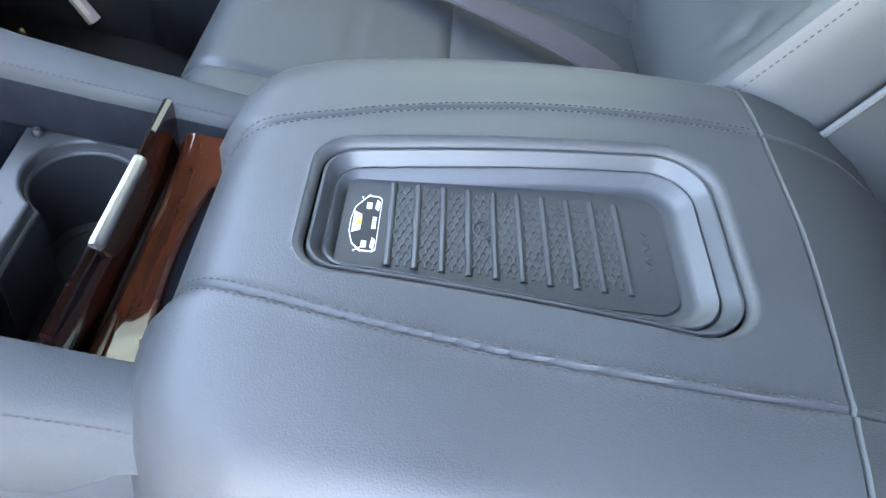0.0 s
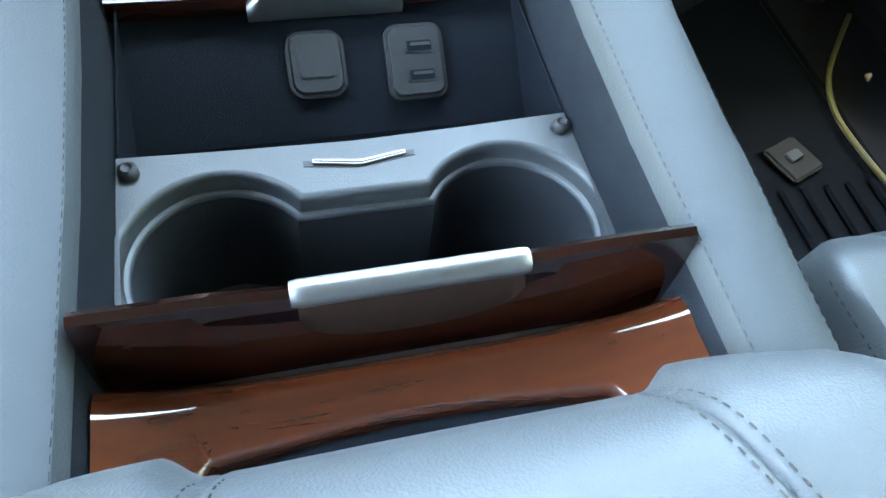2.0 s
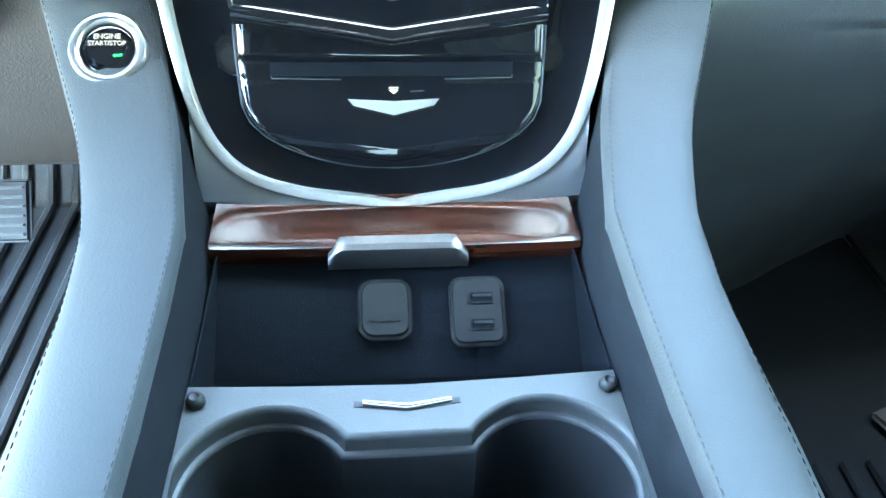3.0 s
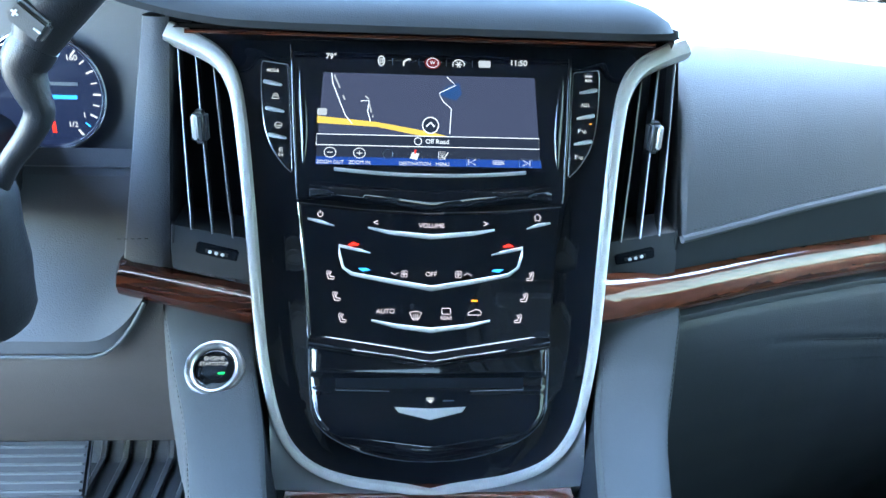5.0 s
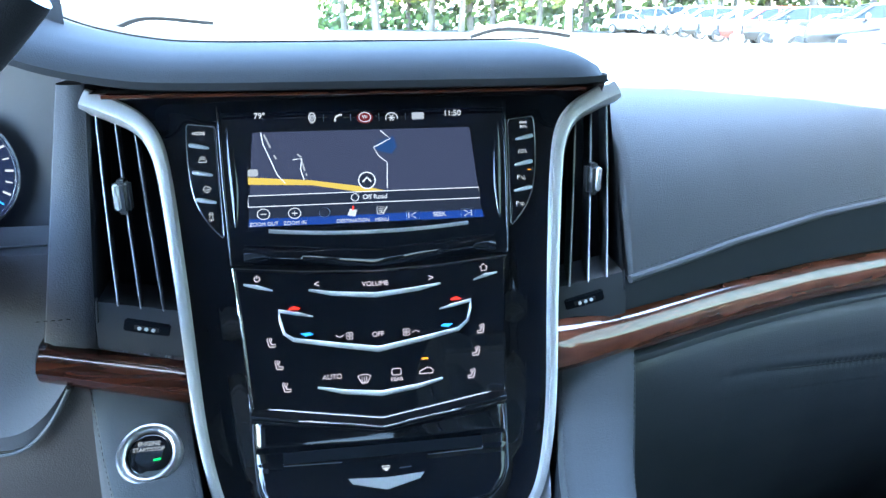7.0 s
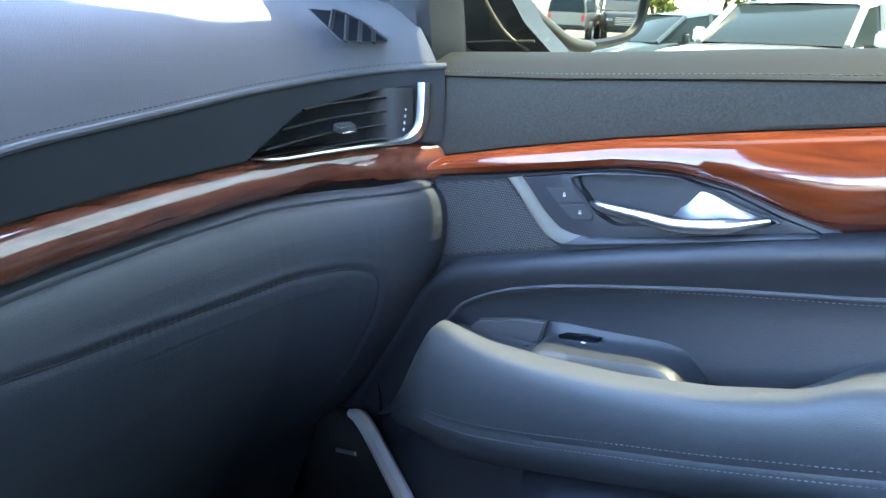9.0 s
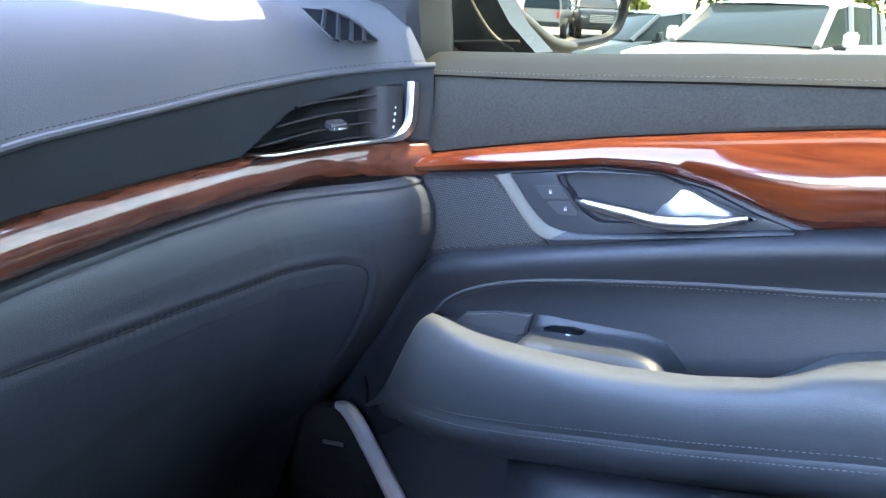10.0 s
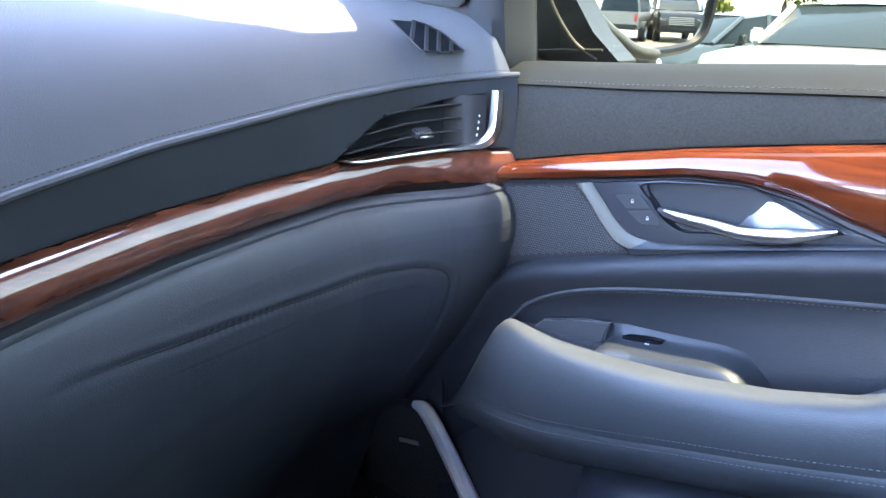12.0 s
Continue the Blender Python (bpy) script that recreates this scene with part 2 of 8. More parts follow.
def words(name, text, size, m, mat, parent, align="CENTER", raise_by=0.0003):
    c = bpy.data.curves.new(name, "FONT")
    c.body, c.size, c.align_x, c.align_y, c.extrude = text, size, align, "CENTER", raise_by
    tmp = bpy.data.objects.new(name, c)
    me = bpy.data.meshes.new_from_object(tmp)
    bpy.data.objects.remove(tmp)
    me.transform(m)
    me.name = name
    me.materials.append(mat)
    ob = new(name, me)
    ob.parent = parent
    me.transform(Matrix.Translation(-base_of(parent)))
    return ob


# ---- centre console ----
RAIL_Y = [-0.30, -0.13, -0.04, 0.02, 0.065, 0.12, 0.145, 0.18, 0.21, 0.225]
RAIL_IN = [0.104, 0.101, 0.099, 0.099, 0.100, 0.110, 0.115, 0.124, 0.131, 0.134]
RAIL_OUT = [0.130, 0.130, 0.133, 0.137, 0.143, 0.158, 0.166, 0.180, 0.191, 0.196]
RAIL_Z = [0.430, 0.438, 0.442, 0.445, 0.448, 0.456, 0.462, 0.478, 0.502, 0.514]


def rail_point(side, y, f, lift=0.0):
    """On the leather rail beside the bin: f 0 at its inner edge, 1 at its outer one."""
    a, b, z = lerp(y, RAIL_Y, RAIL_IN), lerp(y, RAIL_Y, RAIL_OUT), lerp(y, RAIL_Y, RAIL_Z)
    return Vector((side * (a + (b - a) * f), y, z + 0.003 * math.sin(math.pi * max(0, min(1, f))) + lift))


def smooth_ys(lo, hi, n):
    return [lo + (hi - lo) * k / (n - 1) for k in range(n)]


console = thing("centre_console", "black leather centre console with suede-lined bin between the seats", "console", (0, 0.05, 0.02))
for side, word in ((-1, "driver"), (1, "passenger")):
    rows = []
    for y in smooth_ys(-0.26, 0.222, 60):
        a, b, z = lerp(y, RAIL_Y, RAIL_IN), lerp(y, RAIL_Y, RAIL_OUT), lerp(y, RAIL_Y, RAIL_Z)
        row = [Vector((side * (a + 0.0015), y, z - 0.05)), Vector((side * a, y, z - 0.006)), Vector((side * (a + 0.001), y, z - 0.0015))]
        row += [rail_point(side, y, f) for f in (0.06, 0.2, 0.4, 0.6, 0.8, 0.93)]
        end = max(0.0, min(1.0, (-0.098 - y) / 0.042))
        g = lerp(y, [-0.05, 0.09], [1.0, 0.25])
        low = lerp(y, [-0.3, 0.1, 0.225], [0.055, 0.055, 0.12]) - 0.034 * end ** 2
        row += [Vector((side * (b + 0.004 * g), y, z - 0.002)), Vector((side * (b + 0.009 * g), y, z - 0.008)), Vector((side * (b + 0.0105 * g), y, z - 0.0105)), Vector((side * (b + 0.014 * g), y, z - 0.013)),
                Vector((side * (b + (0.020 - 0.002 * end) * g), y, z - 0.013 - (low - 0.013) * 0.35)), Vector((side * (b + (0.025 - 0.004 * end) * g), y, z - 0.013 - (low - 0.013) * 0.7)), Vector((side * (b + (0.023 - 0.004 * end) * g), y, z - low + 0.004)), Vector((side * (b + (0.016 - 0.004 * end) * g), y, z - low)), Vector((side * (b + 0.004), y, z - low + 0.002))]
        rows.append(row)
    rail = child("rail", sheet(rows), RAIL, console, "padded black leather rail with a stitched edge")
    seams = [[rail_point(side, y, 0.07, 0.0006) for y in smooth_ys(-0.2, 0.222, 50)],
             [Vector((side * (lerp(y, RAIL_Y, RAIL_OUT) + 0.0075 * lerp(y, [-0.05, 0.09], [1.0, 0.25])), y, lerp(y, RAIL_Y, RAIL_Z) - 0.0052)) for y in smooth_ys(-0.2, 0.222, 50)]]
    for sm in seams:
        child("stitching", stitches([sm], (0, -0.2, 1), 0.0030, 0.0015, 0.00028), THREAD, rail, "row of dark stitches")["kind"] = "stuff"
    rows = [[Vector((side * (lerp(y, RAIL_Y, RAIL_OUT) + q * lerp(y, [-0.05, 0.09], [1.0, 0.1])), y, z)) for q, z in ((0.006, 0.41), (0.012, 0.36), (0.016, 0.25), (0.014, 0.05))] for y in smooth_ys(-0.30, 0.222, 12)]
    child("side_panel", sheet(rows), PLASTIC, console, "black plastic side of the console")
    # suede lining between the rail and the bin
    rows = [[Vector((side * (lerp(y, RAIL_Y, RAIL_IN) + 0.0005), y, lerp(y, RAIL_Y, RAIL_Z) - 0.006)),
             Vector((side * (lerp(y, RAIL_Y, RAIL_IN) - 0.002), y, lerp(y, RAIL_Y, RAIL_Z) - 0.03)),
             Vector((side * lerp(y, [-0.14, 0.06, 0.14, 0.2], [0.097, 0.097, 0.106, 0.115]), y, 0.397)),
             Vector((side * lerp(y, [-0.14, 0.06, 0.14, 0.2], [0.097, 0.097, 0.106, 0.115]), y, 0.30))] for y in smooth_ys(-0.14, 0.2, 30)]
    child("lining", sheet(rows), LINING, console, "black suede lining")

# cup holder deck
CUP_X, CUP_Y, CUP_R = 0.0585, -0.044, 0.038
BRIDGE_X, BRIDGE_TOP, BRIDGE_LOW = 0.0225, -0.0225, -0.066


def cup_outline(grow):
    """Two round wells joined by a bridge, seen from above."""
    r = CUP_R + grow
    a0 = math.asin((BRIDGE_TOP + grow - CUP_Y) / r)
    a1 = math.asin((BRIDGE_LOW - grow - CUP_Y) / r)
    out = []
    n = 40
    start, end = math.pi - a0, -math.pi - a1
    out += [(CUP_X + r * math.cos(start + (end - start) * k / n), CUP_Y + r * math.sin(start + (end - start) * k / n)) for k in range(n + 1)]
    out += [(-x, y) for x, y in reversed(out)]
    return out


def ring(grow, z):
    return [Vector((x, y, z)) for x, y in cup_outline(grow)]


bm = bmesh.new()
outer = [(-0.0965, -0.098), (0.0965, -0.098), (0.0965, 0.0085), (0.05, 0.0065), (0, 0.005), (-0.05, 0.0065), (-0.0965, 0.0085)]
ov = [bm.verts.new((x, y, 0.3985 + 0.02 * max(0, y))) for x, y in outer]
iv = [bm.verts.new(p) for p in ring(0.003, 0.3985)]
edges = [bm.edges.new((l[i], l[(i + 1) % len(l)])) for l in (ov, iv) for i in range(len(l))]
bmesh.ops.triangle_fill(bm, use_beauty=True, edges=edges)
bad = [f for f in bm.faces if all(v in iv for v in f.verts) and (lambda c: any((abs(c.x) - CUP_X) ** 2 + (c.y - CUP_Y) ** 2 < CUP_R ** 2 for _ in (0,)) or (abs(c.x) < BRIDGE_X and BRIDGE_LOW < c.y < BRIDGE_TOP))(f.calc_center_median())]
bmesh.ops.delete(bm, geom=bad, context="FACES_ONLY")
skirt = bmesh.ops.extrude_edge_only(bm, edges=[e for e in edges[:len(ov)]])
bmesh.ops.translate(bm, verts=[v for v in skirt["geom"] if isinstance(v, bmesh.types.BMVert)], vec=(0, 0, -0.09))
deck = child("cup_holder", bm, DECK, console, "satin black plastic twin cup holder")
rows = [ring(0.003, 0.3985), ring(0.0018, 0.3982), ring(0.0008, 0.3972), ring(0.0002, 0.3950), ring(0.0, 0.3915), ring(-0.0006, 0.3902), ring(-0.0018, 0.3900), ring(-0.0026, 0.3893), ring(-0.0030, 0.3875)]
child("cup_rim", sheet(rows, close_cols=True), DECK, deck, "rolled rim of the cup wells")
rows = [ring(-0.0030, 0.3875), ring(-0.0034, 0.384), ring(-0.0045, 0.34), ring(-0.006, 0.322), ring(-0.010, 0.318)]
child("cup_well", sheet(rows, close_cols=True), WELL, deck, "deep cup well with its shade in the dark colour")
bm = bmesh.new()
bm.faces.new([bm.verts.new(p) for p in ring(-0.0098, 0.3182)])
bmesh.ops.triangulate(bm, faces=bm.faces[:])
child("well_floor", bm, RUBBER, deck)
for sx in (-1, 1):
    rows = [[Vector((sx * CUP_X + r * math.cos(a), CUP_Y + r * math.sin(a), z)) for a in [2 * math.pi * k / 40 for k in range(40)]]
            for r, z in ((0.026, 0.3185), (0.026, 0.3195), (0.0245, 0.3195), (0.0245, 0.3185))]
    child("well_ring", sheet(rows, close_cols=True), RUBBER, deck)
    # rubber stop
    rows = [[Vector((sx * 0.0915 + r * math.cos(a), -0.0005 + r * math.sin(a), z)) for a in [2 * math.pi * k / 20 for k in range(20)]]
            for r, z in ((0.0042, 0.3987), (0.0042, 0.401), (0.0036, 0.4025), (0.0022, 0.4033), (0.0016, 0.4028), (0.0008, 0.4024))]
    child("rubber_stop", capped(rows), DARK, deck, "small round rubber stop")
out = [(-0.0195, -0.0040), (-0.0195, -0.0058), (-0.001, -0.0090), (0.001, -0.0090), (0.0195, -0.0058), (0.0195, -0.0040), (0.001, -0.0068), (-0.001, -0.0068)]
child("badge_recess", plate([(x * 1.2, y + 0.0006 * (1 if i in (0, 5, 6, 7) else -1), 0.3983) for i, (x, y) in enumerate(out)], (0, 0, 1), 0.0006), DARK, deck)
child("badge", plate([(x, y, 0.3988) for x, y in out], (0, 0, 1), 0.0022, 0.0007), GRIP, deck, "thin chevron chrome badge")

# phone bin in front of the cups
bin_rows = []
for x in smooth_ys(-0.0972, 0.0972, 14):
    bin_rows.append([Vector((x, 0.0105, 0.396)), Vector((x, 0.0115, 0.32)), Vector((x, 0.0125, 0.310)), Vector((x, 0.03, 0.335)),
                     Vector((x, 0.045, 0.3585)), Vector((x, 0.10, 0.396)), Vector((x, 0.13, 0.40))])
child("bin", sheet(bin_rows), FELT, console, "deep bin lined with black felt")
for sx in (-1, 1):
    rows = [[Vector((sx * 0.0968, y, z)) for z in (0.30, 0.35, 0.4)] for y in smooth_ys(0.0, 0.13, 6)]
    child("bin_side", sheet(rows), FELT, console)
    child("bin_lip", tube([(sx * 0.0958, y, 0.3985 + max(0, y - 0.02) * 0.04) for y in smooth_ys(0.01, 0.1, 8)], 0.0006, 6), FELT, console)
RAMP_N = Vector((0, -0.555, 0.832))
RAMP_U = Vector((0, 0.832, 0.555))


def ramp(x, s, lift=0.0):
    """On the sloping back of the bin: x across, s up the slope."""
    return Vector((x, 0.0703, 0.376)) + RAMP_U * s + RAMP_N * lift + Vector((0, 0, 0.0005))


CAP = material("socket_plastic", (0.014, 0.0155, 0.017), 0.45, grain=(1500, 0.12), tint=(20, 0.12), spec=0.35)
outlet = thing("power_outlet", "dark grey power outlet with a closed cap in the bin", "power outlet", ramp(-0.008, 0.003))
child("cap", plate([ramp(x, s, 0) for x, s in rounded(-0.008, 0.003, 0.0285, 0.033, 0.008, 5)], RAMP_N, 0.006, 0.0026, 3), CAP, outlet)
child("cap_relief", plate([ramp(x, s, 0.006) for x, s in rounded(-0.008, 0.005, 0.018, 0.019, 0.003)], RAMP_N, 0.0012, 0.0006), CAP, outlet)
usb = thing("usb_module", "dark grey module with two usb sockets in the bin", "usb socket", ramp(0.0415, 0.0))
child("body", plate([ramp(x, s, 0) for x, s in rounded(0.0415, 0.0005, 0.030, 0.038, 0.0065, 5)], RAMP_N, 0.006, 0.0024, 3), CAP, usb)
for ds in (0.0075, -0.007):
    fr = plate([ramp(x, s, 0.006) for x, s in rounded(0.0435, ds, 0.0145, 0.0072, 0.001, 2)], RAMP_N, 0.0007, 0.0003)
    sock = child("socket", fr, CAP, usb)
    child("opening", plate([ramp(x, s, 0.0066) for x, s in rounded(0.0435, ds, 0.0122, 0.0050, 0.0006, 2)], RAMP_N, 0.0003), FELT, sock)
    child("tongue", plate([ramp(x, s, 0.0069) for x, s in rounded(0.0440, ds + 0.0008, 0.0102, 0.0014, 0.0003, 2)], RAMP_N, 0.0005), SOCKET, sock, "grey contact tongue")

# wooden shelf over the bin, with its pull
shelf = thing("wood_shelf", "glossy dark walnut shelf front with an aluminium pull", "trim", (0, 0.115, 0.39))
rows = []
for x in smooth_ys(-0.1, 0.1, 30):
    sag = 0.004 * (1 - (x / 0.1) ** 2)
    rows.append([Vector((x, 0.10, 0.3935)), Vector((x, 0.0945 - sag * 0.3, 0.395)), Vector((x, 0.0925 - sag * 0.4, 0.400)), Vector((x, 0.0940 - sag * 0.4, 0.4062)),
                 Vector((x, 0.0965, 0.4070)), Vector((x, 0.1, 0.4072)), Vector((x, 0.106, 0.4075)), Vector((x, 0.118, 0.4081)), Vector((x, 0.130, 0.4087)), Vector((x, 0.16, 0.4102))])
child("wood", sheet(rows), WOOD_X, shelf)
rows = []
for x in smooth_ys(-0.0375, 0.0375, 24):
    f = abs(x) / 0.0375
    top = 0.4092 - 0.006 * max(0, (f - 0.75) / 0.25) ** 2
    rows.append([Vector((x, 0.097, 0.394)), Vector((x, 0.0885, 0.3945)), Vector((x, 0.0872, 0.399)), Vector((x, 0.0892, top - 0.002)), Vector((x, 0.092, top)), Vector((x, 0.1, top - 0.001))])
child("pull", capped(rows), GRIP, shelf, "satin aluminium pull")

# standing lid of the cup holder
lid = thing("cup_holder_lid", "open glossy walnut cup holder lid standing upright with an aluminium edge", "lid", (0, -0.092, 0.405))
rows = []
for x in smooth_ys(-0.099, 0.100, 40):
    f = abs(x) / 0.1
    top = 0.4455 - 0.0035 * (1 - min(1, f * 1.6) ** 2)
    rows.append([Vector((x, -0.0935, 0.398)), Vector((x, -0.0965, 0.402)), Vector((x, -0.0945, 0.420)), Vector((x, -0.0925, top - 0.004)), Vector((x, -0.0915, top - 0.001)),
                 Vector((x, -0.0885, top)), Vector((x, -0.0862, top - 0.0015)), Vector((x, -0.0865, 0.425)), Vector((x, -0.0885, 0.40))])
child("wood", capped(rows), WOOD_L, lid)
rows = []
for x in smooth_ys(-0.0365, 0.0405, 30):
    f = abs((x - 0.002) / 0.0385)
    z0 = 0.4425
    e = 0.0008 * max(0, (f - 0.93) / 0.07)
    rows.append([Vector((x, -0.0860 - e, z0 - 0.012)), Vector((x, -0.0856 - e, z0 - 0.002)), Vector((x, -0.0864, z0 + 0.0024 - e)), Vector((x, -0.0885, z0 + 0.0034 - e)), Vector((x, -0.0912 + e, z0 + 0.0028 - e)),
                 Vector((x, -0.0932 + e, z0 + 0.0010)), Vector((x, -0.0942 + e, z0 - 0.0012)), Vector((x, -0.0938 + e, z0 - 0.0030)), Vector((x, -0.090, z0 - 0.008))])
child("edge_grip", capped(rows), GRIP, lid, "satin aluminium grip")
rows = []
for x in smooth_ys(-0.0345, 0.0385, 30):
    f = abs((x - 0.002) / 0.0365)
    d = 0.0165 * math.sqrt(max(0.0, 1 - f ** 2.4)) + 0.0005
    rows.append([Vector((x, -0.0932, 0.4395)), Vector((x, -0.0950, 0.4370)), Vector((x, -0.0958 - 0.0010 * (1 - f), 0.4370 - d * 0.6)), Vector((x, -0.0966, 0.4370 - d)), Vector((x, -0.093, 0.4370 - d))])
child("grip_plate", capped(rows), material("dull_brown_metal", (0.018, 0.009, 0.007), 0.6, 0.0, spec=0.1), lid, "dull brown finger plate")

# wooden saddle between the lid and the armrest
saddle = thing("wood_saddle", "glossy reddish walnut trim behind the cup holder lid", "trim", (0, -0.115, 0.40))
rows = []
for x in smooth_ys(-0.0985, 0.0995, 70):
    f = abs(x) / 0.099
    ear = max(0.0, min(1.0, (abs(x) - 0.066) / 0.010))
    ear = ear * ear * (3 - 2 * ear)
    rise = 0.012 * max(0.0, (f - 0.35) / 0.65) ** 2.4
    back = -0.1222 - 0.0055 * (x / 0.066) ** 2 if abs(x) < 0.066 else -0.1277 - 0.016 * ear
    dip = 0.0022 * (1 - f ** 3)
    rows.append([Vector((x, -0.098, 0.394)), Vector((x, -0.0983, 0.4000 + rise)), Vector((x, -0.0990, 0.4036 + rise)), Vector((x, -0.1006, 0.4058 + rise)), Vector((x, -0.1030, 0.4072 + rise)), Vector((x, -0.1065, 0.4079 + rise - dip * 0.3)), Vector((x, -0.1105, 0.4078 + rise - dip * 0.5)),
                 Vector((x, -0.1145, 0.4070 + rise - dip * 0.4)), Vector((x, back + 0.0056, 0.4060 + rise)), Vector((x, back + 0.0030, 0.4052 + rise)), Vector((x, back + 0.0012, 0.4036 + rise)), Vector((x, back, 0.400 + rise)), Vector((x, back, 0.39))])
for row in rows:
    for p in row[3:-1]:
        side = max(0.0, min(1.0, (abs(p.x) - 0.045) / 0.03))
        p.z += 0.07 * side * (-0.1025 - p.y)
child("wood", capped(rows), WOOD_S, saddle)
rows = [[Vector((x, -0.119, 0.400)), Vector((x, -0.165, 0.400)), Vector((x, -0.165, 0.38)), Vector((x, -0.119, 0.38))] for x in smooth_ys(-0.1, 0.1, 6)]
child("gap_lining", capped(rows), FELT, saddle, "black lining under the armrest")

# ---- armrest ----
ARM_C = 0.0
arm = thing("armrest", "padded black leather armrest with a charging tray in its top", "armrest", (ARM_C, -0.32, 0.38))


ARM_Y = [-0.60, -0.56, -0.52, -0.49, -0.472, -0.432, -0.391, -0.350, -0.310, -0.269, -0.228, -0.193, -0.169, -0.160, -0.152, -0.146, -0.142]
ARM_W = [0.214, 0.214, 0.214, 0.214, 0.213, 0.211, 0.209, 0.206, 0.203, 0.199, 0.193, 0.186, 0.175, 0.168, 0.155, 0.138, 0.115]
ARM_Z = [0.478, 0.499, 0.508, 0.5105, 0.510, 0.508, 0.505, 0.501, 0.496, 0.490, 0.483, 0.476, 0.4695, 0.465, 0.457, 0.446, 0.428]
SEAM = [0.112, 0.112, 0.112, 0.1115, 0.111, 0.111, 0.109, 0.1055, 0.101, 0.094, 0.0855, 0.076, 0.069, 0.0665, 0.064, 0.062, 0.060]


def soft_lerp(y, vals):
    k = 0.006
    return (lerp(y - k, ARM_Y, vals) + 2 * lerp(y, ARM_Y, vals) + lerp(y + k, ARM_Y, vals)) / 4


def arm_half(y):
    return soft_lerp(y, ARM_W)


def arm_top(y):
    return soft_lerp(y, ARM_Z)


def seam_x(y):
    return soft_lerp(y, SEAM)


def tray_ring(inset, z_off=None, n=14):
    """Rounded trapezoid of the tray's mouth, drawn in by inset; with z_off its points lie that far under the skin."""
    hf, hr, yf, yr = 0.0575 - inset, 0.0800 - inset, -0.1955 - inset, -0.4490 + inset
    pts = []
    for cx, cy, r, a0 in ((hr, yr, 0.036 - 0.6 * inset, -0.5), (hf, yf, 0.025 - 0.6 * inset, 0.0), (-hf, yf, 0.025 - 0.6 * inset, 0.5), (-hr, yr, 0.036 - 0.6 * inset, 1.0)):
        ox, oy = cx - math.copysign(r, cx), cy - (r if cy > -0.3 else -r)
        pts += [(ox + r * math.cos(math.pi * (a0 + 0.5 * k / n)), oy + r * math.sin(math.pi * (a0 + 0.5 * k / n))) for k in range(n + 1)]
    full = []
    for i, ((x0, y0), (x1, y1)) in enumerate(zip(pts, pts[1:] + pts[:1])):
        m = 24 if i % (n + 1) == n else 1
        full += [(x0 + (x1 - x0) * q / m, y0 + (y1 - y0) * q / m) for q in range(m)]
    if z_off is None:
        return full
    return [Vector((x, y, arm_top(y) - 0.006 * (x / arm_half(y)) ** 2 * (1 if inset < 0.006 else 0) - z_off)) for x, y in full]


def in_ring(x, y, poly):
    c = False
    for (x0, y0), (x1, y1) in zip(poly, poly[1:] + poly[:1]):
        if (y0 > y) != (y1 > y) and x < (x1 - x0) * (y - y0) / (y1 - y0) + x0:
            c = not c
    return c


def to_ring(x, y, poly):
    best = None
    for (x0, y0), (x1, y1) in zip(poly, poly[1:] + poly[:1]):
        dx, dy = x1 - x0, y1 - y0
        q = max(0, min(1, ((x - x0) * dx + (y - y0) * dy) / (dx * dx + dy * dy)))
        d = math.hypot(x - x0 - q * dx, y - y0 - q * dy)
        if best is None or d < best[0]:
            best = (d, x0 + q * dx, y0 + q * dy)
    return best[1:]


def nose(x, y):
    """The front of the armrest swells forwards beside its seams."""
    lobe = max(0.0, min(1.0, (abs(x) - 0.064) / 0.014))
    lobe = 0.008 * lobe * lobe * (3 - 2 * lobe) * max(0.0, min(1.0, (y + 0.20) / 0.055)) * max(0.0, min(1.0, (0.16 - abs(x)) / 0.04))
    return lobe + 0.005 * max(0.0, min(1.0, (y + 0.20) / 0.05))


def rear_bow(x, y):
    """The rear joint bends forward towards the driver."""
    k = max(0.0, min(1.0, (-0.44 - y) / 0.045))
    return 0.017 * k * max(0.0, min(1.4, (-x + 0.02) / 0.17)) ** 1.3


def arm_row(y):
    w, top = arm_half(y), arm_top(y)
    row = [Vector((ARM_C - w * 0.97, y - 0.004, 0.34))]
    n = 280
    for k in range(n + 1):
        f = -1 + 2 * k / n
        f = f * (0.62 + 0.38 * abs(f) ** 1.5)
        a = abs(f)
        x = w * f if a < 0.80 else w * math.copysign(0.80 + 0.20 * math.sin((a - 0.80) / 0.20 * math.pi / 2), f)
        flat = abs(x) / w
        z = top - 0.006 * flat ** 2 - (0.012 * ((flat - 0.60) / 0.40) ** 2 if flat > 0.60 else 0) - (0.075 * ((a - 0.80) / 0.20) ** 2.0 if a > 0.80 else 0)
        for s in (-1, 1):
            z -= 0.0024 * math.exp(-((x - s * seam_x(y)) / 0.0013) ** 2)
            z += 0.0009 * math.exp(-((x - s * seam_x(y)) / 0.006) ** 2)
        row.append(Vector((ARM_C + x, y + nose(x, y) + rear_bow(x, y), z)))
    row.append(Vector((ARM_C + w * 0.97, y - 0.004, 0.34)))
    return row


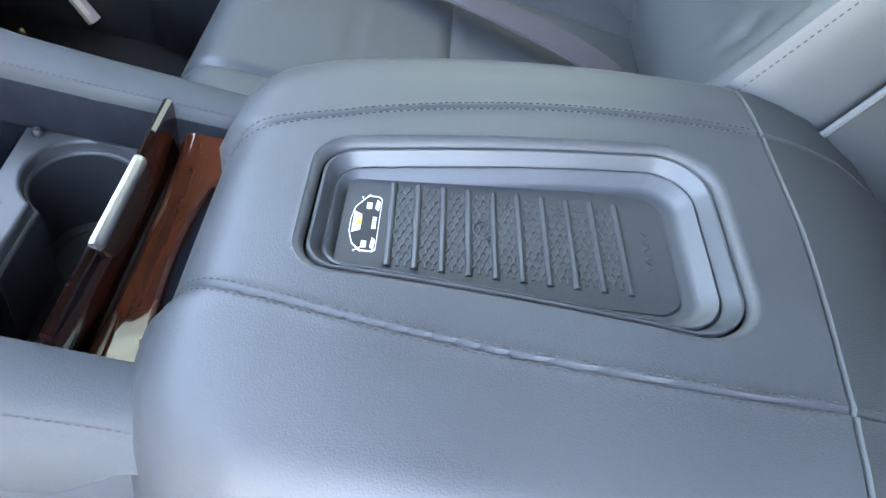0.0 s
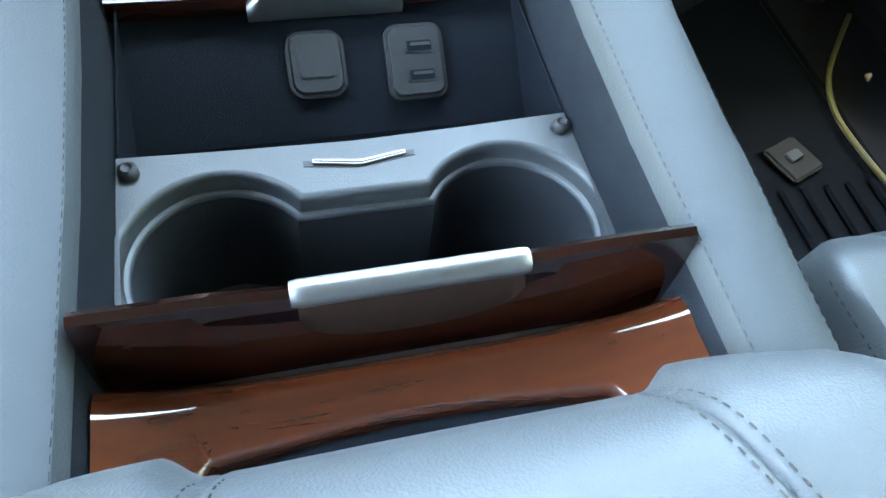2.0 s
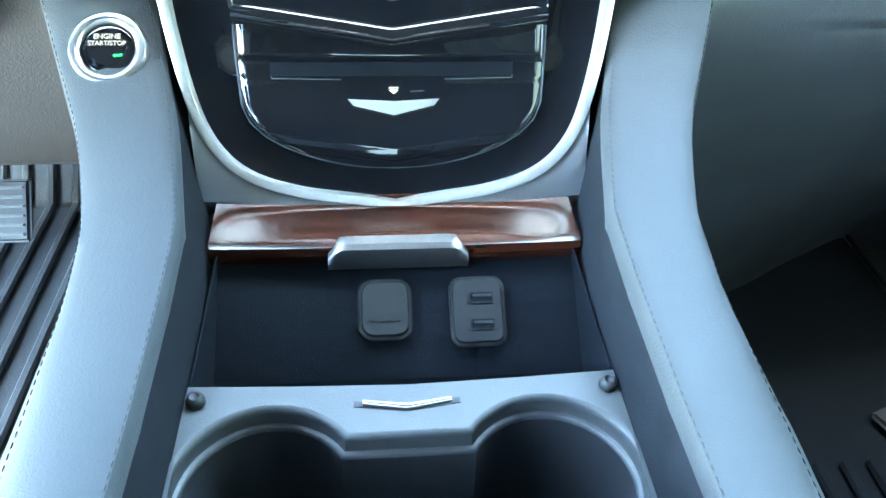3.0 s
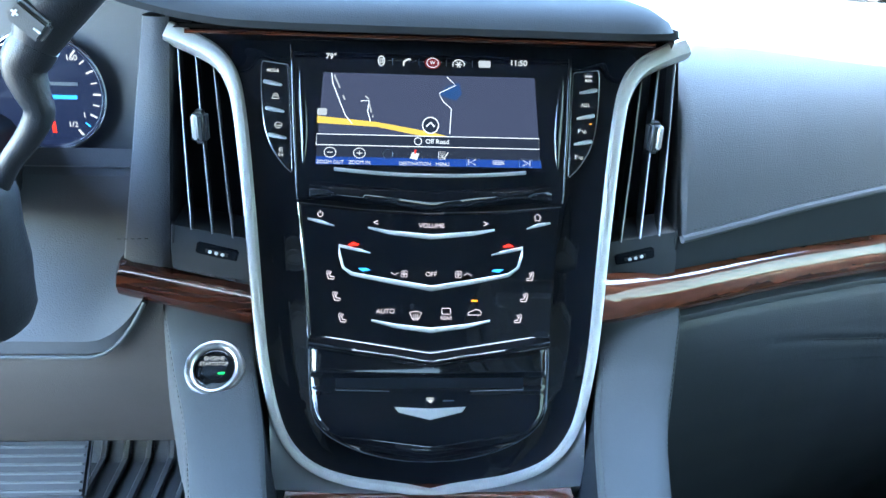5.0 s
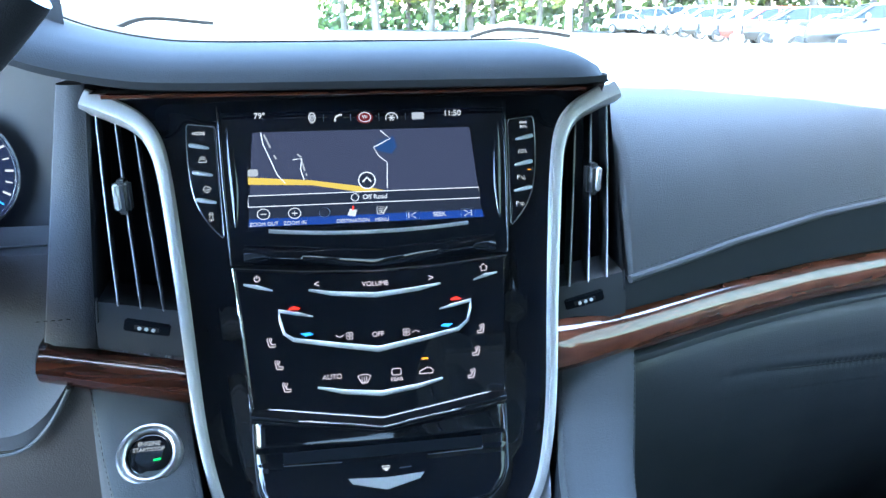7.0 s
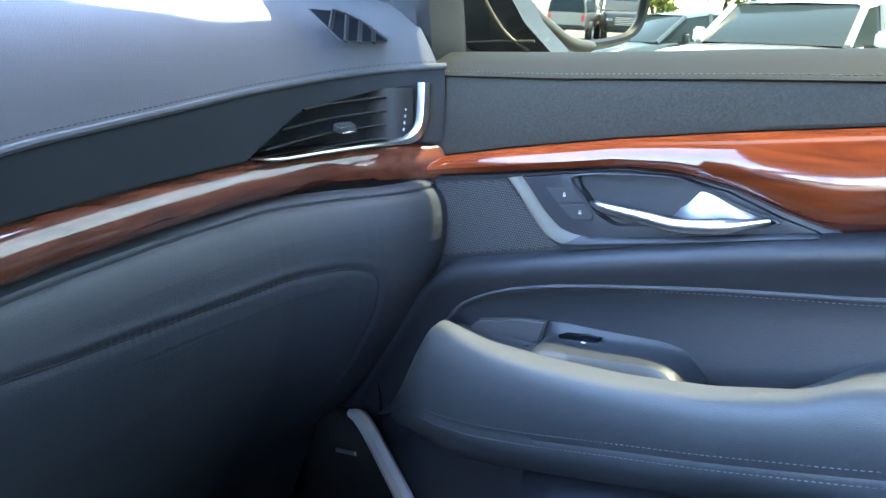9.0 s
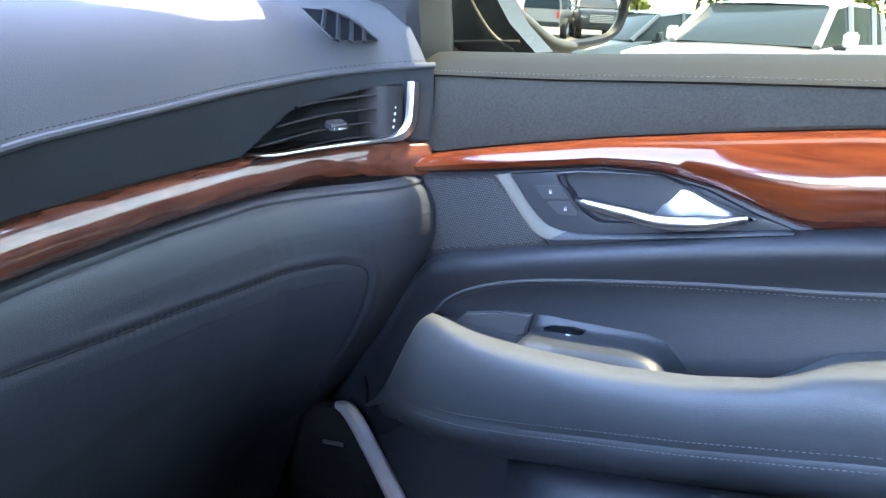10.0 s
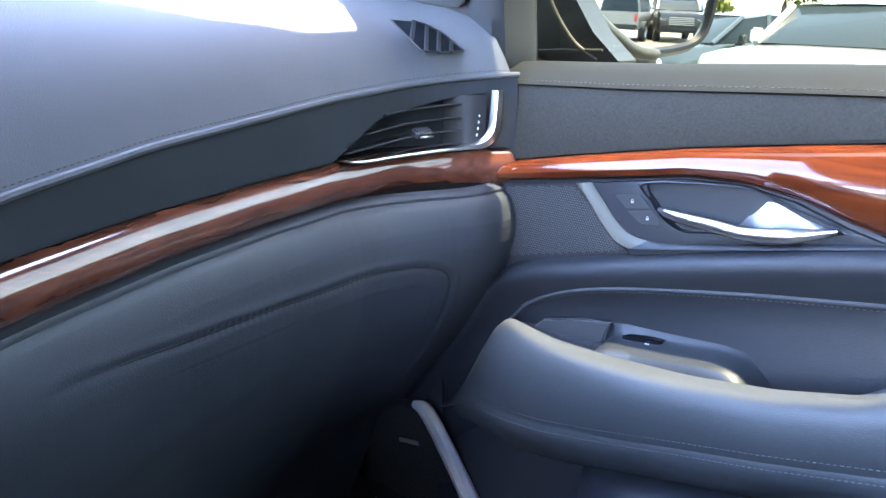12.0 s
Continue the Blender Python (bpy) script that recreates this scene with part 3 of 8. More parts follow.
ys = [-0.142, -0.1425, -0.1435, -0.145, -0.147, -0.149, -0.1515, -0.154, -0.157, -0.16, -0.164, -0.168, -0.172] + smooth_ys(-0.176, -0.465, 150) + smooth_ys(-0.467, -0.4845, 8) + [-0.486, -0.487, -0.488]
rows = [arm_row(y) for y in ys]
rows.insert(0, [Vector((p.x, p.y - 0.006, 0.36)) for p in rows[0]])
rows.append([Vector((p.x, p.y - 0.0005, p.z - 0.012)) for p in rows[-1]])
cover_bm = sheet(rows)
mouth = tray_ring(0.0)
inner_verts = {v for v in cover_bm.verts if abs(v.co.x) < 0.085 and -0.465 < v.co.y < -0.19 and v.co.z > 0.4 and in_ring(v.co.x, v.co.y, mouth)}
bmesh.ops.delete(cover_bm, geom=[f for f in cover_bm.faces if all(v in inner_verts for v in f.verts)], context="FACES")
for v in inner_verts:
    if v.is_valid:
        v.co.x, v.co.y = to_ring(v.co.x, v.co.y, mouth)
cover = child("cover", cover_bm, LEATHER, arm, "soft black leather cover with two stitched seams")


rows = [tray_ring(i, z) for i, z in ((-0.0012, 0.0004), (0.001, 0.0006), (0.003, 0.0016), (0.0048, 0.0036), (0.0058, 0.006), (0.006, 0.010))]
child("tray_edge", sheet(rows, close_cols=True), LEATHER, arm, "rolled leather edge of the tray")
rows = [tray_ring(i, z) for i, z in ((0.0072, 0.010), (0.0073, 0.0062), (0.0080, 0.0053), (0.0092, 0.0056), (0.0100, 0.0075), (0.0145, 0.0128), (0.0152, 0.0150), (0.0160, 0.0150), (0.0163, 0.0134), (0.0172, 0.0128), (0.0185, 0.0138), (0.0225, 0.0205), (0.0250, 0.0226), (0.0275, 0.0232), (0.040, 0.0234))]
tray_bm = sheet(rows, close_cols=True)
child("tray", tray_bm, PLASTIC, arm, "moulded black plastic tray")


def arm_skin(x, y):
    w = arm_half(y)
    flat = abs(x) / w
    return Vector((ARM_C + x, y + nose(x, y) + rear_bow(x, y), arm_top(y) - 0.006 * flat ** 2 - (0.012 * ((flat - 0.60) / 0.40) ** 2 if flat > 0.60 else 0) + 0.0010))


lines = [[arm_skin(s * (seam_x(y) + d), y) for y in smooth_ys(-0.148, -0.485, 90)] for s in (-1, 1) for d in (-0.0036, 0.0036)]
for ln in lines:
    child("stitching", stitches([ln], (0, 0, 1), 0.0032, 0.0012, 0.00037), THREAD, cover, "row of dark stitches")["kind"] = "stuff"
rows = [arm_row(y) for y in (-0.4905, -0.4925, -0.497, -0.51, -0.53, -0.555, -0.575, -0.59, -0.60)]
rows.insert(0, [Vector((p.x, p.y + 0.001, p.z - 0.010)) for p in rows[0]])
rows[1] = [p - Vector((0, 0, 0.002)) for p in rows[1]]
rows.append([Vector((p.x, -0.605, p.z - 0.03)) for p in rows[-1]])
rows.append([Vector((p.x, -0.61, 0.1)) for p in rows[-1]])
child("rear_panel", sheet(rows), MOULD, arm, "moulded black rear panel of the armrest")
rows = [[Vector((ARM_C + s * arm_half(y) * 0.96, y, z)) for z in (0.36, 0.2, 0.03)] for s in (-1, 1) for y in (-0.16, -0.3, -0.45, -0.6)]
child("base_side", sheet(rows[:4]), PLASTIC, console)
child("base_side", sheet(rows[4:]), PLASTIC, console)

# tray mat
TRAY_Z = 0.4735
mat_thing = thing("tray_mat", "ribbed black rubber charging mat in the armrest tray", "mat", (ARM_C, -0.317, TRAY_Z))
child("pad", plate([(ARM_C + x, y, TRAY_Z - 0.002) for x, y in rounded(0, -0.317, 0.098, 0.196, 0.016)], (0, 0, 1), 0.003, 0.0008), RUBBER_T, mat_thing)
for k in range(10):
    y = -0.2475 - k * 0.0153
    rib = tube([(ARM_C + x, y + 0.001 * (x / 0.04), TRAY_Z + 0.0012) for x in smooth_ys(-0.0345 - 0.0003 * k, 0.0345 + 0.0003 * k, 6)], 0.0021, 8, 0.9)
    child("rib", rib, RUBBER_T, mat_thing)
bm = bmesh.new()
for k in range(9):
    y0 = -0.2475 - k * 0.0153
    for q in range(5):
        yy = y0 - 0.0036 - q * 0.0022
        pts = [(ARM_C + x, yy + 0.0013 * math.sin(x * 560 + q * math.pi), TRAY_Z + 0.0011) for x in smooth_ys(-0.033, 0.033, 60)]
        t = tube(pts, 0.00062, 5)
        me = bpy.data.meshes.new("w")
        t.to_mesh(me)
        t.free()
        bm.from_mesh(me)
        bpy.data.meshes.remove(me)
ob = child("wave_relief", bm, RUBBER_T, mat_thing)
ob["kind"] = "stuff"

# warning label in the tray
label_thing = thing("warning_sticker", "small black and white warning sticker with an orange triangle", "sticker", (ARM_C, -0.232, TRAY_Z + 0.001))
LZ = TRAY_Z + 0.0011
out = [(-0.024, -0.2395), (-0.0225, -0.2415), (0.0105, -0.2415), (0.0125, -0.2395), (0.0125, -0.233), (0.004, -0.2262), (-0.004, -0.2247), (-0.012, -0.2247), (-0.020, -0.2275), (-0.024, -0.233)]
sx0 = ARM_C - 0.002
big = [(sx0 + (x + 0.006) * 1.28, -0.2325 + (y + 0.2330) * 1.0, LZ) for x, y in out]
child("border", plate(big, (0, 0, 1), 0.0002), WHITE, label_thing, "white border")
ctr = Vector((sx0, -0.2328, LZ))
child("field", plate([ctr + (Vector(p) - ctr) * 0.95 + Vector((0, 0, 0.0002)) for p in big], (0, 0, 1), 0.0001), DARK, label_thing)
child("white_field", plate([(sx0 + x, y, LZ + 0.0003) for x, y in ((-0.0090, -0.2258), (0.0090, -0.2258), (0.0062, -0.2305), (-0.0062, -0.2305))], (0, 0, 1), 0.0001), WHITE, label_thing)
ORANGE = material("orange_print", (0.85, 0.33, 0.03), 0.5)
child("triangle", plate([(sx0 + x, y, LZ + 0.0004) for x, y in ((-0.0028, -0.2308), (0.0028, -0.2308), (0, -0.2268))], (0, 0, 1), 0.0001), ORANGE, label_thing)
for px in (-0.0165, 0.0155):
    child("pictogram", plate([(sx0 + px + x, y, LZ + 0.0003) for x, y in ((-0.005, -0.2396), (0.003, -0.2402), (0.005, -0.2380), (-0.003, -0.2374))], (0, 0, 1), 0.0001), WHITE, label_thing)
    child("pictogram", plate([(sx0 + px + x, y, LZ + 0.0003) for x, y in rounded(-0.001, -0.2338, 0.0055, 0.0030, 0.0007, 2)], (0, 0, 1), 0.0001), WHITE, label_thing)
child("tick_mark", tube([(sx0 + x, y, LZ + 0.0004) for x, y in ((0.0215, -0.2290), (0.0190, -0.2300), (0.0240, -0.2335))], 0.0004, 5), WHITE, label_thing)
for a, b in (((-0.0235, -0.2285), (-0.0200, -0.2325)), ((-0.0200, -0.2290), (-0.0235, -0.2325))):
    child("cross_mark", tube([(sx0 + a[0], a[1], LZ + 0.0004), (sx0 + b[0], b[1], LZ + 0.0004)], 0.0004, 5), WHITE, label_thing)
for q in range(5):
    child("text_bar", plate([(sx0 - 0.0045 + q * 0.0021 + x, y, LZ + 0.0003) for x, y in ((0, -0.2392), (0.0014, -0.2392), (0.0014, -0.2368), (0, -0.2368))], (0, 0, 1), 0.0001), WHITE, label_thing)
ringp = [(ARM_C + 0.002 + 0.007 * math.cos(a), -0.302 + 0.006 * math.sin(a), TRAY_Z + 0.0022) for a in [2 * math.pi * k / 24 for k in range(25)]]
child("charging_mark", tube(ringp, 0.0005, 5), RUBBER_T, mat_thing, "embossed round charging mark")
child("script_mark", tube(curve([(ARM_C - 0.016 + 0.004 * k, -0.4005 + 0.0022 * (-1) ** k, TRAY_Z + 0.0012) for k in range(9)], 60), 0.0005, 5), RUBBER_T, mat_thing, "embossed flowing mark")

# the mat and its sticker lie on the tray's slope
for top in (mat_thing, label_thing):
    base = base_of(top)
    for o in top.children_recursive:
        for vtx in o.data.vertices:
            vtx.co.z += -0.107 * (vtx.co.y + base.y + 0.318)

# ---- centre stack ----
ST_O, ST_U, ST_N = Vector((0, 0.13, 0.407)), Vector((0, 0.451, 0.892)), Vector((0, -0.892, 0.451))


def st(x, s, lift=0.0):
    """On the face of the stack: x across, s up its slope."""
    return ST_O + Vector((x, 0, 0)) + ST_U * s + ST_N * (lerp(s, [0, 0.03, 0.07, 0.155, 0.2, 0.3], [0, -0.005, -0.009, -0.009, -0.006, 0]) + lift)


def st_m(x, s, lift=0.0):
    m = Matrix((Vector((1, 0, 0)), ST_U, ST_N)).transposed().to_4x4()
    m.translation = st(x, s, lift)
    return m


def st_plate(pts, lift, depth, bevel=0.0, seg=2):
    return plate([st(x, s, lift) for x, s in pts], ST_N, depth, bevel, seg)


stack = thing("centre_stack", "glossy black centre stack with silver trim, touchscreen and climate panel", "centre stack", (0, 0.2, 0.41))
TRIM = [(-0.190, 0.3245), (-0.174, 0.318), (-0.155, 0.307), (-0.144, 0.291), (-0.138, 0.265), (-0.131, 0.205), (-0.1245, 0.140), (-0.1185, 0.092), (-0.110, 0.055), (-0.098, 0.031), (-0.080, 0.016), (-0.055, 0.0075), (-0.028, 0.0035), (0, -0.0005)]


def trim_half(s):
    """Half the width of the glossy face at a height."""
    return lerp(s, [-0.0005, 0.0035, 0.0075, 0.016, 0.031, 0.055, 0.092, 0.14, 0.205, 0.265, 0.291, 0.307, 0.318, 0.335], [0.002, 0.028, 0.055, 0.080, 0.098, 0.110, 0.1185, 0.1245, 0.131, 0.138, 0.144, 0.155, 0.174, 0.19])


rows = []
for s in [-0.0003, 0.003, 0.0075, 0.016, 0.031] + smooth_ys(0.045, 0.332, 40):
    w = trim_half(s)
    rows.append([st(w * f, s, -0.004 - 0.0013 * lerp(s, [0.0, 0.035, 0.07, 0.3], [0.0, 0.5, 1.0, 1.0]) * math.sin(math.pi * max(0.0, min(1.0, (abs(f) - 0.72) / 0.28))) ** 2 + 0.0035 * max(0.0, (abs(f) - 0.76) / 0.24) ** 2) for f in smooth_ys(-1, 1, 101)])
child("face", sheet(rows), GLOSS, stack, "deep piano black face")
# trim: a band that widens towards its foot
left = curve([(x, 0, s) for x, s in TRIM], 60)
path = left + [Vector((-p.x, 0, p.z)) for p in reversed(left[:-1])]
rows = []
for i, p in enumerate(path):
    d = path[min(i + 1, len(path) - 1)] - path[max(i - 1, 0)]
    n = Vector((d.z, 0, -d.x)).normalized()
    w = lerp(p.z, [-0.001, 0.01, 0.03, 0.06, 0.28, 0.32], [0.0030, 0.0030, 0.0031, 0.0034, 0.0048, 0.0074])
    prof = ((-w, -0.004), (-w, 0.001), (-w * 0.7, 0.0040), (0, 0.0048), (w * 0.7, 0.0042), (w, 0.001), (w, -0.008))
    rows.append([st(p.x + n.x * a, p.z + n.z * a, b) for a, b in prof])
child("trim", sheet(rows), CHROME, stack, "satin silver trim running round the stack")
# grey foot under the trim
low = [p for p in path if p.z < 0.075]
rows = []
for p in low:
    f = abs(p.x) / 0.115
    foot = Vector((p.x * 0.985 * lerp(f, [0, 0.6, 1], [1, 1, 0.965]), lerp(f, [0, 0.5, 1], [0.1255, 0.128, 0.132]), lerp(f, [0, 0.5, 1], [0.4065, 0.4085, 0.4095])))
    a = st(p.x, p.z, -0.002)
    rows.append([a, a.lerp(foot, 0.35) + ST_N * 0.002, a.lerp(foot, 0.7) + ST_N * 0.0015, foot, foot + Vector((0, 0.004, -0.012))])
child("foot", sheet(rows), FOOT, stack, "grey satin foot of the stack")
for sx in (-1, 1):
    rows = []
    for s in smooth_ys(0.02, 0.17, 16):
        w = trim_half(s)
        rows.append([st(sx * (w + 0.003), s, -0.002), st(sx * (w + 0.006), s, -0.012), Vector((sx * (w + 0.010), st(0, s).y + 0.03, max(0.39, st(0, s).z - 0.035)))])
    child("cheek", sheet(rows), SUEDE, stack, "dark side cheek")

# screen block
blk = [(-0.098, 0.206), (0.098, 0.206), (0.099, 0.25), (0.1005, 0.297), (0.102, 0.318), (-0.102, 0.318), (-0.1005, 0.297), (-0.099, 0.25)]
screen_block = child("screen_bezel", st_plate(blk, -0.004, 0.0055, 0.0015), GLOSS, stack, "glossy black screen surround")
SCREEN_OFF = material("screen_glass", (0.004, 0.005, 0.009), 0.07, coat=0.5)
child("display_glass", st_plate([(-0.088, 0.2285), (0.085, 0.2285), (0.0865, 0.313), (-0.0885, 0.314)], 0.0014, 0.0006, 0.0002), SCREEN_OFF, screen_block)
MAPBLUE = glow("map_navy", (0.030, 0.036, 0.068), 1.0)
MAPBAR = glow("bar_blue", (0.010, 0.036, 0.19), 1.0)
MAPDARK = glow("bar_black", (0.012, 0.016, 0.03), 1.0)
LINE = glow("map_white", (0.8, 0.85, 0.95), 0.7)
ROAD = glow("map_yellow", (0.66, 0.47, 0.09), 0.7)
LAKE = glow("map_lake", (0.012, 0.04, 0.125), 1.0)
ICON = glow("icon_white", (0.85, 0.88, 0.95), 0.5)
PALE = glow("icon_grey", (0.34, 0.36, 0.40), 0.8)
PINKISH = glow("button_white", (0.95, 0.82, 0.93), 0.55)
RED = glow("lamp_red", (1.0, 0.03, 0.02), 1.2)
BLUE = glow("lamp_blue", (0.05, 0.35, 1.0), 1.2)
AMBER = glow("lamp_amber", (1.0, 0.35, 0.02), 1.2)
GREEN = glow("lamp_green", (0.05, 0.9, 0.2), 1.0)
DISP = thing("display_picture", "lit navigation map with icons and touch menu", "display", st(0, 0.27, 0.003))
Q = 0.0021
child("map", st_plate([(-0.083, 0.2445), (0.0785, 0.2445), (0.0745, 0.297), (-0.079, 0.297)], Q, 0.0001), MAPBLUE, DISP, "dark blue map")
child("menu_bar", st_plate([(-0.0835, 0.2365), (0.0795, 0.2365), (0.0785, 0.2445), (-0.083, 0.2445)], Q, 0.0001), MAPDARK, DISP)
child("menu_glow", st_plate([(-0.084, 0.231), (0.0805, 0.231), (0.0795, 0.2365), (-0.0835, 0.2365)], Q, 0.0001), MAPBAR, DISP, "blue glow under the menu")
child("lake", st_plate([(0.004, 0.284), (0.010, 0.289), (0.019, 0.292), (0.021, 0.284), (0.017, 0.279), (0.009, 0.281)], Q + 0.0002, 0.0001), LAKE, DISP)


def line(pts, r, mat, parent, lift, name="line"):
    return child(name, tube([st(x, s, lift) for x, s in pts], r, 6), mat, parent)


child("road", st_plate([(-0.083, 0.2655), (-0.04, 0.262), (0.0, 0.2555), (0.014, 0.252), (0.032, 0.2475), (0.012, 0.2485), (-0.01, 0.253), (-0.04, 0.2585), (-0.083, 0.2605)], Q + 0.0003, 0.0001), ROAD, DISP, "yellow road")
line([(-0.073, 0.2965), (-0.072, 0.289), (-0.063, 0.2665), (-0.058, 0.2605)], 0.00035, LINE, DISP, Q + 0.0003, "street")
line([(-0.052, 0.277), (-0.046, 0.2775), (-0.047, 0.270), (-0.045, 0.2625)], 0.00035, LINE, DISP, Q + 0.0003, "street")
line([(0.010, 0.296), (0.0165, 0.290), (0.0045, 0.284), (0.0075, 0.278), (0.0135, 0.273), (0.0125, 0.2545)], 0.00035, LINE, DISP, Q + 0.0003, "boundary")
child("marker", st_plate([(-0.0015 + 0.0058 * math.cos(a), 0.2605 + 0.0058 * math.sin(a)) for a in [2 * math.pi * k / 24 for k in range(24)]], Q + 0.0004, 0.0001), MAPDARK, DISP)
line([(-0.0015 + 0.0058 * math.cos(a), 0.2605 + 0.0058 * math.sin(a)) for a in [2 * math.pi * k / 24 for k in range(25)]], 0.0004, LINE, DISP, Q + 0.0005, "marker_ring")
line([(-0.0045, 0.2595), (-0.0015, 0.2625), (0.0015, 0.2595)], 0.0006, LINE, DISP, Q + 0.0006, "marker_arrow")
child("banner", st_plate([(-0.0835, 0.2448), (0.0785, 0.2448), (0.0782, 0.2525), (-0.0832, 0.2525)], Q + 0.0005, 0.0001), MAPDARK, DISP)
line([(-0.0835, 0.2448), (0.0785, 0.2448), (0.0782, 0.2525), (-0.0832, 0.2525), (-0.0835, 0.2448)], 0.00028, LINE, DISP, Q + 0.0006, "banner_edge")


def say(text, x, s, size, mat, parent, lift, turn=0.0):
    return words("lettering", text, size, st_m(x, s, lift) @ pose(0, 0, 0, 0, 0, turn), mat, parent)


LQ = Q + 0.0007
say("Off Road", 0.0035, 0.2486, 0.0047, LINE, DISP, LQ)
line([(-0.0105 + 0.0026 * math.cos(a), 0.2487 + 0.0026 * math.sin(a)) for a in [2 * math.pi * k / 16 for k in range(17)]], 0.00025, LINE, DISP, LQ, "ring")
say("79\u00b0", -0.0735, 0.3085, 0.0056, ICON, DISP, LQ)
say("11:50", 0.0625, 0.3075, 0.0058, ICON, DISP, LQ)
say("ZOOM OUT", -0.0735, 0.2325, 0.0036, ICON, DISP, LQ)
say("ZOOM IN", -0.0525, 0.2325, 0.0036, ICON, DISP, LQ)
say("DESTINATION", -0.0125, 0.2323, 0.0036, ICON, DISP, LQ)
say("MENU", 0.0075, 0.2322, 0.0036, ICON, DISP, LQ)
say("SEEK", 0.0485, 0.2342, 0.0044, ICON, DISP, LQ)
for x0, s0, ln, turn in ((-0.0690, 0.2905, 0.0105, -66), (-0.0640, 0.2790, 0.0035, -66), (-0.0475, 0.2795, 0.0036, -40), (-0.0452, 0.2725, 0.0080, -76), (-0.0432, 0.2660, 0.0016, -70)):
    child("street_name", box((ln, 0.0011, 0.0002), st_m(x0, s0, LQ) @ pose(0, 0, 0, 0, 0, turn)), PALE, DISP, "plain pale bar")
child("road_shield", st_plate(rounded(-0.0795, 0.2685, 0.007, 0.005, 0.001, 2), Q + 0.0005, 0.0001), PALE, DISP, "pale road shield")
for x, s in ((-0.0735, 0.2395), (-0.0525, 0.2393)):
    line([(x + 0.0042 * math.cos(a), s + 0.0036 * math.sin(a)) for a in [2 * math.pi * k / 18 for k in range(19)]], 0.0003, ICON, DISP, LQ, "zoom_ring")
    line([(x - 0.002, s), (x + 0.002, s)], 0.0003, ICON, DISP, LQ, "zoom_bar")
line([(-0.0525, 0.2377), (-0.0525, 0.2409)], 0.0003, ICON, DISP, LQ, "zoom_bar")
line([(-0.032 + 0.0036 * math.cos(a), 0.239 + 0.0034 * math.sin(a)) for a in [2 * math.pi * k / 18 for k in range(19)]], 0.00025, SATIN, DISP, LQ, "dim_ring")
child("map_icon", st_plate([(-0.0165, 0.2362), (-0.011, 0.2352), (-0.0095, 0.2398), (-0.0145, 0.2408)], Q + 0.0005, 0.0001), ICON, DISP)
line([(0.0045, 0.2362), (0.0092, 0.2360), (0.0092, 0.2412), (0.0045, 0.2414), (0.0045, 0.2362)], 0.0002, ICON, DISP, LQ, "list_icon")
for q in range(3):
    line([(0.0054, 0.2374 + 0.0013 * q), (0.0084, 0.2373 + 0.0013 * q)], 0.0002, ICON, DISP, LQ, "list_icon")
line([(-0.0125, 0.2395), (-0.0122, 0.2425)], 0.0005, RED, DISP, LQ, "map_pin")
line([(0.007, 0.2385), (0.0085, 0.2365), (0.0115, 0.2412)], 0.0004, ICON, DISP, LQ, "tick")
for x, d in ((0.0295, -1), (0.0685, 1)):
    line([(x - d * 0.0022, 0.2322), (x + d * 0.0018, 0.2343), (x - d * 0.0022, 0.2364)], 0.0003, ICON, DISP, LQ, "seek_arrow")
    line([(x + d * 0.003, 0.2322), (x + d * 0.003, 0.2364)], 0.0003, ICON, DISP, LQ, "seek_bar")
    line([(x - 0.0045, 0.2312), (x + 0.0045, 0.2310), (x + 0.0045, 0.2372), (x - 0.0045, 0.2374), (x - 0.0045, 0.2312)], 0.00015, SATIN, DISP, LQ, "key_edge")
child("target_glow", st_plate([(-0.0005 + 0.0058 * math.cos(a), 0.3058 + 0.0042 * math.sin(a)) for a in [2 * math.pi * k / 20 for k in range(20)]], Q + 0.0002, 0.0001), glow("dim_red", (0.085, 0.006, 0.010), 1), DISP, "red halo")
line([(-0.0005 + 0.0042 * math.cos(a), 0.3060 + 0.0035 * math.sin(a)) for a in [2 * math.pi * k / 18 for k in range(19)]], 0.0003, ICON, DISP, LQ, "compass_ring")
say("W", -0.0005, 0.306, 0.0038, ICON, DISP, LQ)
line([(-0.0375 + 0.0022 * math.cos(a), 0.3065 + 0.0034 * math.sin(a)) for a in [2 * math.pi * k / 18 for k in range(19)]], 0.0004, ICON, DISP, LQ, "speaker_icon")
line([(-0.0375 + 0.0010 * math.cos(a), 0.3065 + 0.0016 * math.sin(a)) for a in [2 * math.pi * k / 12 for k in range(13)]], 0.0003, ICON, DISP, LQ, "speaker_icon")
line(curve([(-0.0215, 0.3035), (-0.0212, 0.3060), (-0.0190, 0.3078), (-0.0165, 0.3082)], 12), 0.0006, ICON, DISP, LQ, "phone_icon")
line([(0.0185 + 0.0042 * math.cos(a), 0.3050 + 0.0038 * math.sin(a)) for a in [math.pi * k / 12 - 0.2 for k in range(15)]], 0.00035, ICON, DISP, LQ, "fan_icon")
for k in range(3):
    a = math.pi * k / 3
    line([(0.0185 - 0.0025 * math.cos(a), 0.3052 - 0.0025 * math.sin(a)), (0.0185 + 0.0025 * math.cos(a), 0.3052 + 0.0025 * math.sin(a))], 0.0003, ICON, DISP, LQ, "fan_icon")
child("message_icon", st_plate(rounded(0.0375, 0.3062, 0.0088, 0.0050, 0.0008, 2), Q + 0.0003, 0.0001), PALE, DISP, "pale message icon")
for x in (-0.0295, -0.0105, 0.0095, 0.0285):
    line([(x, 0.3035), (x, 0.3085)], 0.0002, SATIN, DISP, LQ, "divider")
